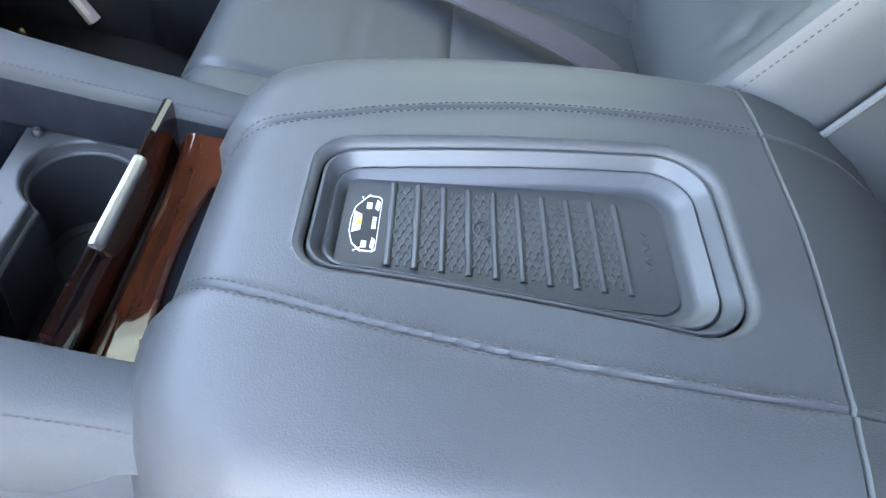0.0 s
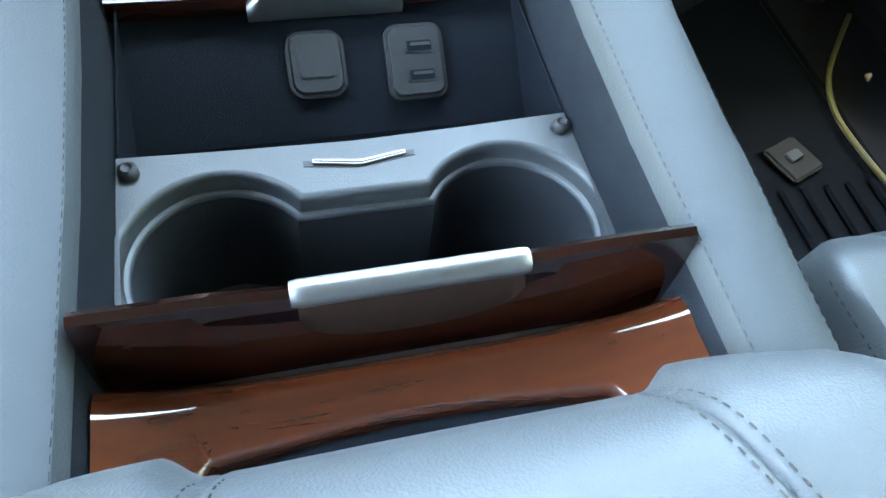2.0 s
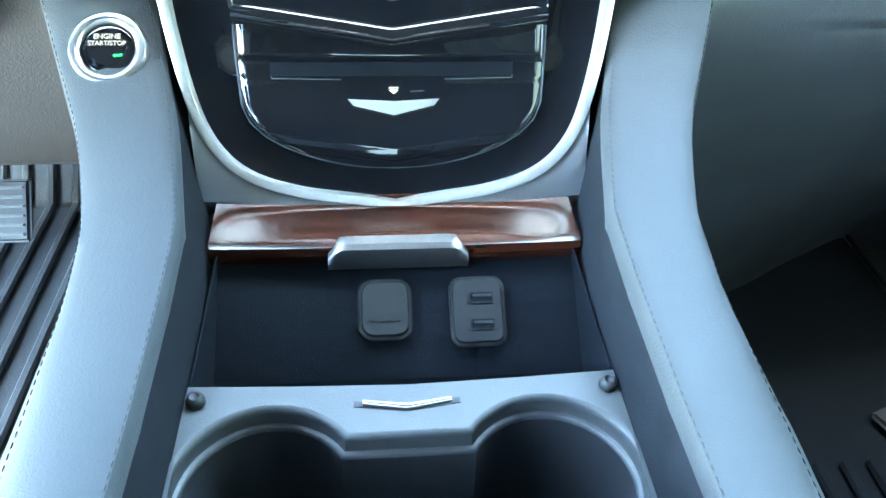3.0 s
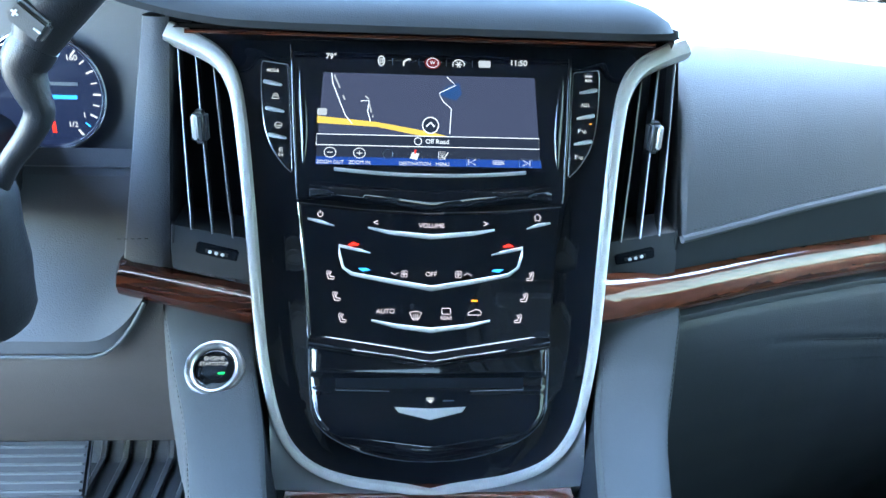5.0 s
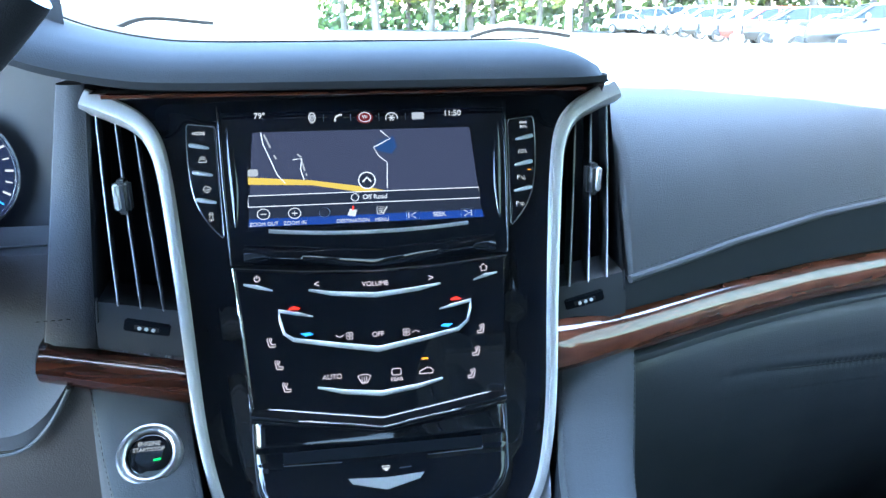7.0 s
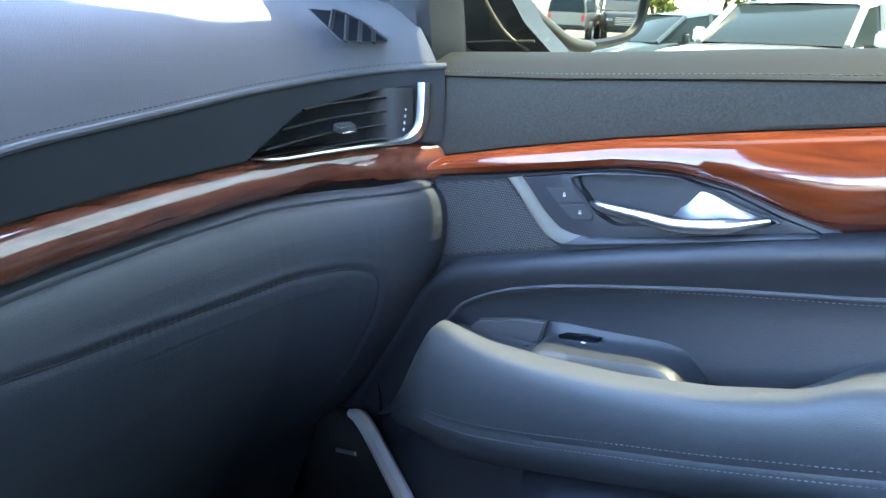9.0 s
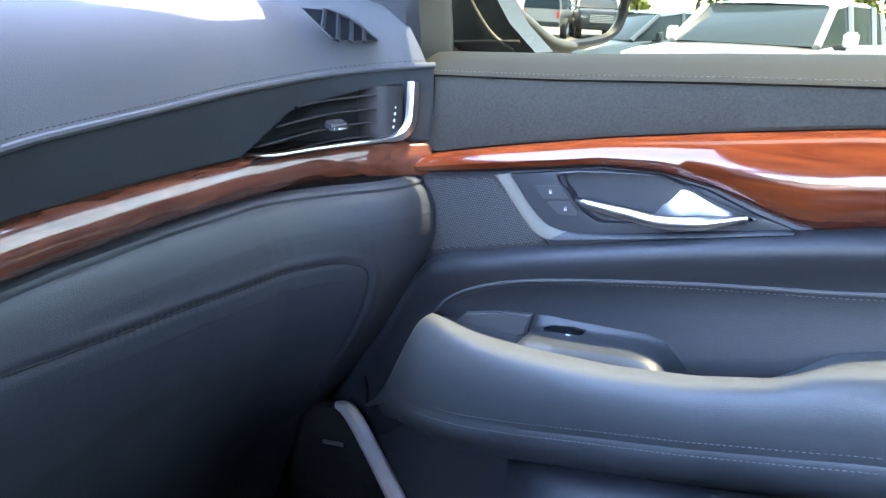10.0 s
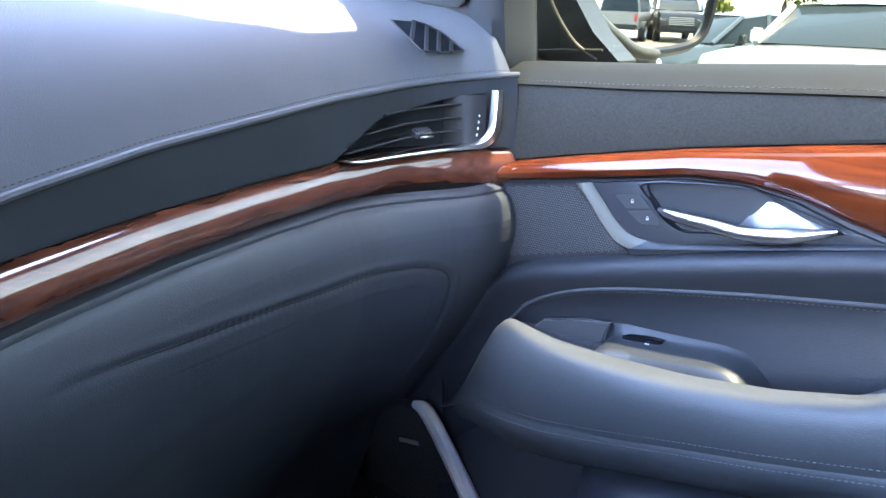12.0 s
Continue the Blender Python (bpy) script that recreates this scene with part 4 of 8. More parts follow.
# chrome bars under the screen
child("screen_bar", tube([st(x, 0.2275 - 0.0035 * (1 - (x / 0.07) ** 2), 0.003) for x in smooth_ys(-0.0705, 0.0685, 20)], 0.0014, 8), CHROME, stack, "thin chrome bar under the screen")
rows = []
for x in smooth_ys(-0.088, 0.088, 61):
    f = abs(x) / 0.088
    top = 0.2195 - 0.0070 * (1 - f)
    k = lerp(f, [0.0, 0.25, 0.55, 0.8, 0.95, 1.0], [0.10, 0.22, 0.85, 1.0, 0.4, 0.1])
    rows.append([st(x, top - q, up) for q, up in ((-0.0015, 0.0010), (0.0, 0.0016), (0.0006, 0.0019), (0.0006 + 0.0040 * k, 0.0019 + 0.0036 * k), (0.0016 + 0.0042 * k, 0.0024 + 0.0037 * k), (0.0095, 0.0020 + 0.0034 * k), (0.0125, 0.0012))])
child("lip", sheet(rows), GLOSS, stack, "glossy lip in a shallow chevron under the screen")
# The thin highlight along the lip is drawn as a chrome line.
child("lip_highlight", tube([st(x, 0.2119 - 0.0070 * (1 - abs(x) / 0.088), 0.0022) for x in smooth_ys(-0.060, 0.060, 25)], 0.0004, 6), BRIGHT, stack, "fine chrome line for the lip's highlight")
for sx in (-1, 1):
    flute = curve([(sx * 0.0958, 0, 0.303), (sx * 0.0938, 0, 0.280), (sx * 0.0922, 0, 0.252), (sx * 0.0925, 0, 0.226)], 20)
    child("bezel_flute", tube([st(p.x, p.z, 0.0010) for p in flute], [0.0004 + 0.0026 * math.sin(math.pi * i / 19) for i in range(20)], 12, 0.6, ST_N), GLOSS, stack, "rounded glossy flute beside the screen")
# touch button columns
def column_mark(body, x0, s0, strokes, amp=1.0):
    for pts in strokes:
        child("symbol", tube([st(x0 + a * amp, s0 + b * amp, 0.0013) for a, b in pts], 0.00022, 5), ICON, body)


CAR_MARK = [[(-0.0026, -0.0008), (-0.0022, 0.0006), (-0.0008, 0.0014), (0.0012, 0.0012), (0.0026, 0.0002), (0.0026, -0.0008), (-0.0026, -0.0008)]]
UP_MARK = CAR_MARK + [[(-0.0020, 0.0020), (0.0, 0.0030), (0.0020, 0.0020)]]
DOWN_MARK = CAR_MARK + [[(-0.0020, -0.0018), (0.0, -0.0028), (0.0020, -0.0018)]]
SKID_MARK = [[(-0.0014, 0.0010), (-0.0010, 0.0024), (0.0010, 0.0024), (0.0014, 0.0010), (-0.0014, 0.0010)], [(-0.0012, 0.0004), (-0.0006, -0.0004), (-0.0012, -0.0010)], [(0.0006, 0.0004), (0.0012, -0.0004), (0.0006, -0.0010)]]
LANE_MARK = [[(-0.0030, -0.0016), (-0.0020, 0.0014)], [(0.0030, -0.0016), (0.0020, 0.0014)], [(-0.0012, -0.0010), (-0.0008, 0.0010), (0.0008, 0.0010), (0.0012, -0.0010), (-0.0012, -0.0010)]]
PARK_MARK = [[(-0.0028, -0.0016), (-0.0028, 0.0016), (-0.0012, 0.0014), (-0.0012, 0.0002), (-0.0028, 0.0)], [(0.0, 0.0008), (0.0006, -0.0010)], [(0.0010, -0.0014), (0.0030, -0.0014), (0.0022, 0.0010), (0.0010, -0.0014)]]
for sx in (-1, 1):
    outer = [(sx * p.x, p.z) for p in curve([(0.1222, 0, 0.3045), (0.1232, 0, 0.300), (0.1228, 0, 0.280), (0.1205, 0, 0.259), (0.1160, 0, 0.2445), (0.1085, 0, 0.2325), (0.1015, 0, 0.2250)], 22)]
    col = [(sx * 0.1048, 0.3025)] + outer + [(sx * 0.1006, 0.2265), (sx * 0.1036, 0.300)]
    body = child("button_column", st_plate(col, -0.0036, 0.0048, 0.0014, 3), GLOSS, stack, "glossy black strip of touch buttons")
    child("column_edge", tube([st(x, s, 0.0004) for x, s in col + col[:1]], 0.00035, 5), GRIP, body)
    for k in range(3):
        x0, s0 = sx * (0.1150 - k * 0.0019), 0.2885 - k * 0.0190
        child("chrome_key", tube([st(x0 + sx * q, s0 + 0.0013 * q / 0.0066, 0.0012) for q in (-0.0068, -0.0062, -0.003, 0.003, 0.0062, 0.0068)], [0.0003, 0.0009, 0.0013, 0.0016, 0.0014, 0.0005], 10, 0.9, ST_N), CHROME, body, "chrome touch bar")
    for k in range(4):
        x0, s0 = sx * (0.1150 - k * 0.0022), 0.2975 - k * 0.0192
        if k == 0:
            say("MODE" if sx < 0 else "BOX", x0, s0 - (0.001 if sx > 0 else 0), 0.0030 if sx < 0 else 0.0024, ICON, body, 0.0013)
            if sx > 0:
                child("text_bar", st_plate(rounded(x0, s0 + 0.0022, 0.0055, 0.0014, 0.0003, 2), 0.0011, 0.0002), PALE, body)
        else:
            column_mark(body, x0, s0, ((UP_MARK, DOWN_MARK, SKID_MARK) if sx < 0 else (LANE_MARK, PARK_MARK, PARK_MARK))[k - 1])
            if sx < 0 and k == 3:
                say("OFF", x0, s0 - 0.0028, 0.0022, ICON, body, 0.0013)
    if sx > 0:
        child("indicator", st_plate(rounded(0.1170, 0.2645, 0.002, 0.0007, 0.0002, 2), 0.0011, 0.0002), AMBER, body)
# glossy fillets beside the screen
for sx in (-1, 1):
    child("gap_edge", tube([st(sx * x, s, 0.001) for x, s in ((0.1015, 0.316), (0.0995, 0.26), (0.0965, 0.206))], [0.0016, 0.0012, 0.0006], 10), GLOSS, stack)

# climate panel
CP = [(-0.0955, 0.203), (-0.05, 0.1985), (0, 0.1965), (0.05, 0.1985), (0.0945, 0.2025), (0.0905, 0.155), (0.0870, 0.1045), (0.052, 0.0985), (0.001, 0.0890), (-0.054, 0.0985), (-0.0865, 0.107), (-0.0905, 0.155)]
climate = child("climate_panel", st_plate(CP, -0.004, 0.0085, 0.0018, 3), GLOSS, stack, "glossy black climate panel with lit symbols")
# Chrome line drawn for the highlight on the panel's glossy edge.
child("panel_highlight", tube([st(x, s, 0.0048) for x, s in CP[10:] + CP[:5]], 0.0007, 6), BRIGHT, climate)
CPL = 0.0060


def bar(pts, r, name, flat=0.7):
    return child(name, tube([st(x, s, CPL) for x, s in pts], r, 10, flat, ST_N), CHROME, climate, "satin silver bar")


bar([(-0.0455, 0.1855), (-0.03, 0.1822), (0, 0.1795), (0.03, 0.1822), (0.0455, 0.1850)], [0.0008, 0.0016, 0.0019, 0.0016, 0.0008], "volume_bar")
bar([(-0.0885, 0.1915), (-0.08, 0.1895), (-0.0695, 0.1865)], [0.0007, 0.0014, 0.0005], "power_key")
bar([(0.0865, 0.1905), (0.078, 0.189), (0.069, 0.186)], [0.0007, 0.0014, 0.0005], "home_key")
bar([(-0.0435, 0.1675), (-0.052, 0.1695), (-0.066, 0.1725), (-0.0655, 0.166), (-0.063, 0.157), (-0.057, 0.1525), (-0.03, 0.1475), (0, 0.1425), (0.03, 0.1475), (0.056, 0.1525), (0.063, 0.158), (0.0655, 0.1665), (0.066, 0.172), (0.052, 0.169), (0.0435, 0.167)],
    [0.0004, 0.0012, 0.0013, 0.001, 0.001, 0.0014, 0.0018, 0.0021, 0.0018, 0.0014, 0.001, 0.001, 0.0013, 0.0012, 0.0004], "temperature_bar")
bar([(-0.0425, 0.1195), (-0.025, 0.1155), (0, 0.1125), (0.025, 0.1155), (0.0425, 0.1195)], [0.0008, 0.0016, 0.0019, 0.0016, 0.0008], "mode_bar")
# Another chrome line, for the highlight below the panel's glossy bevel.
child("lower_highlight", tube([st(x, s, 0.0084) for x, s in ((-0.056, 0.0985), (-0.025, 0.0942), (0, 0.0900), (0.025, 0.0942), (0.053, 0.0980))], 0.0007, 6), BRIGHT, climate)
say("VOLUME", 0, 0.1873, 0.0047, PINKISH, climate, CPL)
say("<", -0.040, 0.189, 0.0068, PINKISH, climate, CPL)
say(">", 0.039, 0.189, 0.0068, PINKISH, climate, CPL)
say("OFF", 0, 0.1525, 0.0047, PINKISH, climate, CPL)
say("AUTO", -0.0325, 0.1258, 0.0047, PINKISH, climate, CPL)
say("REAR", 0.011, 0.1212, 0.0036, PINKISH, climate, CPL)
for sx in (-1, 1):
    child("warm_mark", st_plate([(sx * 0.060, 0.1730), (sx * 0.056, 0.1752), (sx * 0.0515, 0.1735), (sx * 0.053, 0.1725)], CPL, 0.0003), RED, climate, "red arrow")
    child("cool_mark", st_plate([(sx * 0.0525, 0.1565), (sx * 0.049, 0.1542), (sx * 0.0435, 0.1552), (sx * 0.046, 0.1568)], CPL, 0.0003), BLUE, climate, "blue arrow")
    for q in range(4):
        a = math.pi / 4 + math.pi / 2 * q
        cx, cs = sx * 0.0195 + 0.0015 * math.cos(a), 0.1527 + 0.0017 * math.sin(a)
        child("fan_blade", tube([st(cx + 0.0012 * math.cos(b), cs + 0.0012 * math.sin(b), CPL) for b in [2 * math.pi * k / 10 for k in range(11)]], 0.0002, 5), PINKISH, climate)
    d = sx
    child("fan_arrow", tube([st(sx * 0.0235, 0.1528 - d * 0.0008, CPL), st(sx * 0.0262, 0.1528 + d * 0.0008, CPL), st(sx * 0.0288, 0.1528 - d * 0.0008, CPL)], 0.00025, 5), PINKISH, climate)
    for k in range(3):
        x0, s0 = sx * (0.0728 - 0.0045 * k), 0.151 - 0.0152 * k
        child("seat_symbol", tube([st(x0 + sx * a, s0 + b, CPL) for a, b in ((0.0016, 0.0018), (0.0004, -0.0022), (-0.0034, -0.0024), (-0.0036, -0.0008), (-0.0012, -0.0006), (0.0002, 0.0020))], 0.00035, 5), PINKISH, climate)
        for q in range(3):
            child("heat_mark", tube([st(x0 - sx * (0.0012 - 0.0013 * q - 0.0005), s0 + 0.0012 + 0.0006 * q, CPL), st(x0 - sx * (0.0016 - 0.0013 * q), s0 + 0.0034 + 0.0003 * q, CPL)], 0.00025, 5), PINKISH, climate)
child("defrost_symbol", tube([st(-0.011 + a, 0.1228 + b, CPL) for a, b in ((-0.0044, 0.0022), (-0.0015, 0.0031), (0.0015, 0.0031), (0.0044, 0.0022), (0.0022, -0.0022), (-0.0022, -0.0022), (-0.0044, 0.0022))], 0.0003, 5), PINKISH, climate)
for q in (-0.0015, 0, 0.0015):
    child("defrost_wave", tube([st(-0.011 + q, 0.1243, CPL), st(-0.0112 + q, 0.1228, CPL), st(-0.0108 + q, 0.1212, CPL), st(-0.011 + q, 0.1195, CPL)], 0.00022, 5), PINKISH, climate)
child("rear_symbol", tube([st(0.011 + x, 0.1262 + y, CPL) for x, y in rounded(0, 0, 0.0062, 0.0042, 0.0008, 2) + [(0.0031, 0.0013)]], 0.00028, 5), PINKISH, climate)
child("car_symbol", tube([st(0.0315 + a, 0.1250 + b, CPL) for a, b in ((-0.0048, -0.0014), (-0.0044, 0.0004), (-0.002, 0.0014), (0.0005, 0.0026), (0.0032, 0.0022), (0.0046, 0.0006), (0.0046, -0.0014), (-0.0048, -0.0014))], 0.00032, 5), PINKISH, climate)
child("amber_lamp", st_plate(rounded(0.0312, 0.1338, 0.0046, 0.0012, 0.0004, 2), CPL, 0.0002), AMBER, climate, "small amber lamp")
child("power_symbol", tube([st(-0.0795 + 0.0018 * math.sin(a), 0.1948 + 0.0018 * math.cos(a), CPL) for a in [0.5 + (2 * math.pi - 1.0) * k / 14 for k in range(15)]], 0.00028, 5), PINKISH, climate)
child("power_symbol", tube([st(-0.0795, 0.1975, CPL), st(-0.0795, 0.1952, CPL)], 0.00028, 5), PINKISH, climate)
child("home_symbol", tube([st(0.077 + a, 0.1942 + b, CPL) for a, b in ((-0.0028, 0.0004), (0, 0.0028), (0.0028, 0.0004), (0.0018, 0.0004), (0.0018, -0.002), (-0.0018, -0.002), (-0.0018, 0.0004))], 0.00028, 5), PINKISH, climate)

# lower tray door with its slot and handle
def tray_half(s):
    top = lerp(s, [0.03, 0.063, 0.085, 0.100], [0.0772, 0.0825, 0.0852, 0.0865])
    return top * (1 - max(0.0, (0.056 - s) / 0.036) ** 2.2) ** 0.55 + 0.003 if s < 0.056 else top + 0.003 * (0.1 - s) / 0.044


def tray_lift(x, u):
    """Relief of the tray door: u is the height less the chevron's slope."""
    v = lerp(u, [0.010, 0.018, 0.0225, 0.026, 0.031, 0.042, 0.056, 0.0660, 0.0690, 0.0700, 0.0715, 0.0775, 0.0790, 0.0815, 0.088, 0.096, 0.102], [-0.001, -0.001, 0.0005, 0.0030, 0.0042, 0.0036, 0.0014, 0.0006, 0.0010, 0.0008, 0.0, -0.0004, 0.0004, 0.0018, 0.0022, 0.0010, -0.0020])
    return v


rows_door = []
for s0 in [0.0203, 0.0210, 0.0220, 0.0235, 0.0255] + smooth_ys(0.0275, 0.0985, 90):
    w = tray_half(s0)
    row = []
    for f in smooth_ys(-1, 1, 61):
        x = w * f
        bend = lerp(s0, [0.02, 0.045, 0.062, 0.085, 0.0985], [0.13, 0.13, 0.0, 0.02, 0.12])
        edge = max(0.0, (abs(f) - 0.92) / 0.08)
        up = tray_lift(x, s0 - bend * abs(x))
        row.append(st(x, s0, up * (1 - edge ** 2) - 0.0022 * edge ** 3))
    rows_door.append(row)
lip_x = smooth_ys(-0.0865, 0.0865, 41)
rows = []
for q, up in ((0.0, 0.0040), (0.0012, 0.0052), (0.0035, 0.0070), (0.0065, 0.0082), (0.0090, 0.0080), (0.0112, 0.0062), (0.0122, 0.0030), (0.0124, -0.0040)):
    rows.append([st(x, 0.1115 - 0.0135 * (1 - abs(x) / 0.0865) - q, up - 0.003 * (abs(x) / 0.0865) ** 6) for x in lip_x])
child("panel_lip", sheet(rows), GLOSS, climate, "rolled glossy lower lip in a chevron")
tray_door = child("tray_door", sheet(rows_door), GLOSS, stack, "glossy black tray door with a chevron relief and a slot")
edge_s = [0.0985, 0.085, 0.07, 0.056, 0.046, 0.038, 0.032, 0.028, 0.0245, 0.0222, 0.0208]
edge_line = [(tray_half(q), q) for q in edge_s] + [(0.0, 0.0200)] + [(-tray_half(q), q) for q in reversed(edge_s)]
child("door_edge", tube([st(x, q, -0.0016) for x, q in edge_line], 0.0006, 6), SATIN, tray_door)
# Dark strip laid on the door; its colour gives the shade of a recess.
rows = [[st(x, q, up) for x in smooth_ys(-0.0675, 0.0675, 12)] for q, up in ((0.0785, 0.0012), (0.0780, 0.0016), (0.0735, 0.0014), (0.0712, 0.0012), (0.0708, 0.0004))]
child("slot", sheet(rows), FELT, tray_door, "narrow dark strip for the slot's shade")
for sx in (-1, 1):
    child("slot_edge", tube([st(sx * 0.0675, 0.0715, 0.001), st(sx * 0.067, 0.0698, 0.001), st(sx * 0.029, 0.0690, 0.001)], 0.0003, 5), SATIN, tray_door)
hb = [(-0.0275, 0.0685), (-0.0262, 0.0575), (-0.022, 0.0555), (0, 0.0505), (0.022, 0.0555), (0.0262, 0.0575), (0.0275, 0.0685)]
child("handle", st_plate(hb, 0.0, 0.004, 0.001), GLOSS, tray_door)
child("handle_bar", st_plate([(-0.0255, 0.0585), (0, 0.0572), (0.0255, 0.0585), (0.0225, 0.0548), (0, 0.0495), (-0.0225, 0.0548)], 0.003, 0.0025, 0.0009), CHROME, tray_door, "satin silver pull")
child("eject_symbol", st_plate([(-0.0028, 0.0635), (0, 0.0610), (0.0028, 0.0635)], 0.0042, 0.0002), ICON, tray_door)
child("eject_symbol", st_plate([(-0.0028, 0.0648), (-0.0028, 0.0642), (0.0028, 0.0642), (0.0028, 0.0648)], 0.0042, 0.0002), ICON, tray_door)
child("tray_mark", st_plate([(0.009, 0.0628), (0.009, 0.0621), (0.017, 0.0624), (0.017, 0.0631)], 0.0042, 0.0002), SATIN, tray_door)

# ---- air vents beside the stack ----
def side_vent(sx):
    v = thing("air_vent", "tall black air vent with vertical slats and a silver tab", "air vent", (sx * 0.17, 0.25, 0.53), "dashboard vents")
    top_in, top_out, bot_in, bot_out = 0.140, 0.188, 0.128, 0.186

    def at(f, h, y):
        """f 0 at the inner side, 1 at the outer; h 0 at the foot, 1 at the top."""
        xi, xo = bot_in + (top_in - bot_in) * h, bot_out + (top_out - bot_out) * h
        z0 = 0.556 + 0.0115 * f
        z1 = 0.680 + 0.020 * f
        return Vector((sx * (xi + (xo - xi) * f), y + 0.06 * (h - 0.3), z0 + (z1 - z0) * h))
    rows = [[at(f, h, 0.292) for f in (0, 0.5, 1)] for h in smooth_ys(-0.1, 1.05, 8)]
    child("backing", sheet(rows), FELT, v, "dark vent cavity")
    for f in (0, 1.0):
        rows = [[at(f, h, y) for y in (0.246, 0.30)] for h in smooth_ys(-0.1, 1.05, 8)]
        child("side_wall", sheet(rows), DARK, v)
    for k in range(3):
        def slat_f(h):
            return 0.267 + 0.247 * k + 0.185 * h
        rows = []
        for h in smooth_ys(0.0, 0.97, 10):
            a, b = at(slat_f(h), h, 0.243), at(slat_f(h) + 0.10, h, 0.272)
            e = Vector((sx * 0.0007, 0, 0))
            rows.append([a - e, a + e * 0.2 - Vector((0, 0.0006, 0)), a + e, b + e, b - e])
        child("slat", capped(rows), SOCKET, v, "thin black slat")
        child("slat_edge", tube([at(slat_f(h), h, 0.2423) for h in smooth_ys(0.0, 0.97, 10)], 0.0005, 5), GRIP, v)
    c = at(0.62, 0.54, 0.240)
    child("tab", box((0.0105, 0.014, 0.024), Matrix.Translation(c), 0.003), SOCKET, v)
    child("tab_face", box((0.0046, 0.003, 0.018), Matrix.Translation(c + Vector((sx * 0.0024, -0.0068, 0.001))), 0.0012), CHROME, v, "silver tab")
    # lower surround with the thumb wheel
    rows = []
    for f in smooth_ys(-0.05, 1.03, 8):
        p = at(f, 0.0, 0.250)
        rows.append([p + Vector((0, 0.03, 0.003)), p, p + Vector((0, -0.0025, -0.001)), p + Vector((0, -0.005, -0.006)), p + Vector((0, -0.0085, -0.018)), p + Vector((0, -0.0095, -0.032)), p + Vector((0, 0.02, -0.040))])
    child("lower_frame", sheet(rows), SOCKET, v, "black plastic surround")
    p = at(0.47, 0.0, 0.250) + Vector((0, -0.0075, -0.0135))
    turn = Matrix.Translation(p) @ pose(0, 0, 0, 0, -sx * 14, 0)
    child("wheel_recess", box((0.030, 0.004, 0.0085), turn, 0.001), FELT, v)
    child("thumb_wheel", box((0.020, 0.006, 0.0065), turn, 0.002), DARK, v)
    for k in (-1, 0, 1):
        q = Matrix.Translation(p) @ pose(0, 0, 0, 0, -sx * 14, 0) @ Matrix.Translation((k * 0.0045, -0.0036, 0))
        bm = bmesh.new()
        bmesh.ops.create_uvsphere(bm, u_segments=10, v_segments=6, radius=0.0014)
        bmesh.ops.transform(bm, matrix=q @ Matrix.Diagonal((1, 0.4, 1, 1)), verts=bm.verts[:])
        child("dot", bm, WHITE, v, "white dot")
    return v


side_vent(-1)
side_vent(1)

# ---- dashboard ----
DX = [0.13, 0.19, 0.3, 0.4, 0.5, 0.6, 0.7, 0.75, 0.785, 0.81]
DY = [0.205, 0.225, 0.27, 0.305, 0.33, 0.347, 0.347, 0.325, 0.295, 0.272]


def dash_y(x):
    """How far ahead the passenger's dashboard lies."""
    k = 0.012
    return (lerp(x - k, DX, DY) + lerp(x, DX, DY) * 2 + lerp(x + k, DX, DY)) / 4


def seam_z(x):
    return lerp(x, [0.19, 0.25, 0.3, 0.4, 0.5, 0.6, 0.7, 0.785, 0.81], [0.561, 0.566, 0.571, 0.580, 0.586, 0.594, 0.602, 0.611, 0.613])


dash = thing("dashboard", "black leather dashboard with wood strip, stitched seam and glove box", "dashboard", (0.3, 0.45, 0.2))
PAD_ROW = [(0.0, 0.0, 0.0), (0.001, 0.0025, 0.02), (0.004, 0.012, 0.08), (0.010, 0.030, 0.22), (0.022, 0.055, 0.45), (0.040, 0.080, 0.66), (0.066, 0.102, 0.83), (0.105, 0.117, 0.94), (0.16, 0.124, 0.99)]


def pad_row(x):
    zs, y0 = seam_z(x), dash_y(x)
    top = 0.692
    row = []
    for a, b, f in PAD_ROW:
        row.append(Vector((x, y0 + a * 1.05, zs + (top - zs) * f)))
    row += [Vector((x, 0.60, 0.701)), Vector((x, 0.72, 0.703)), Vector((x, 0.86, 0.700))]
    return row


xs = smooth_ys(0.1945, 0.795, 70)
rows = [pad_row(x) for x in xs]
e0 = pad_row(0.1945)
rows.insert(0, [p + Vector((-0.002, 0.001, 0)) for p in e0])
rows.insert(0, [p + Vector((-0.004, 0.004, 0)) for p in e0])
rows.insert(0, [p + Vector((-0.0055, 0.012, 0)) for p in e0])
rows.insert(0, [p + Vector((-0.006, 0.05, 0)) for p in e0])
rows.append([p + Vector((0.006, 0.004, -0.003)) for p in rows[-1]])
rows.append([p + Vector((0.002, 0.012, -0.006)) for p in rows[-1]])
pad = child("upper_pad", sheet(rows), PAD, dash, "grained black leather upper dashboard")
seam = [[Vector((x, dash_y(x) + 0.0005 + a, seam_z(x) + b)) for x in smooth_ys(0.20, 0.80, 80)] for a, b in ((-0.0004, 0.0062),)]
child("stitching", stitches(seam, (0, -1, 0.4), 0.0034, 0.0018, 0.0004), THREAD, pad, "row of dark stitches")
child("seam_roll", tube([(x, dash_y(x) - 0.001, seam_z(x) + 0.001) for x in smooth_ys(0.19, 0.80, 60)], 0.0030, 8), PAD, dash)
VENT_X = [0.60, 0.625, 0.66, 0.70, 0.75, 0.772]
VENT_Z = [0.537, 0.551, 0.571, 0.578, 0.589, 0.593]
rows = []
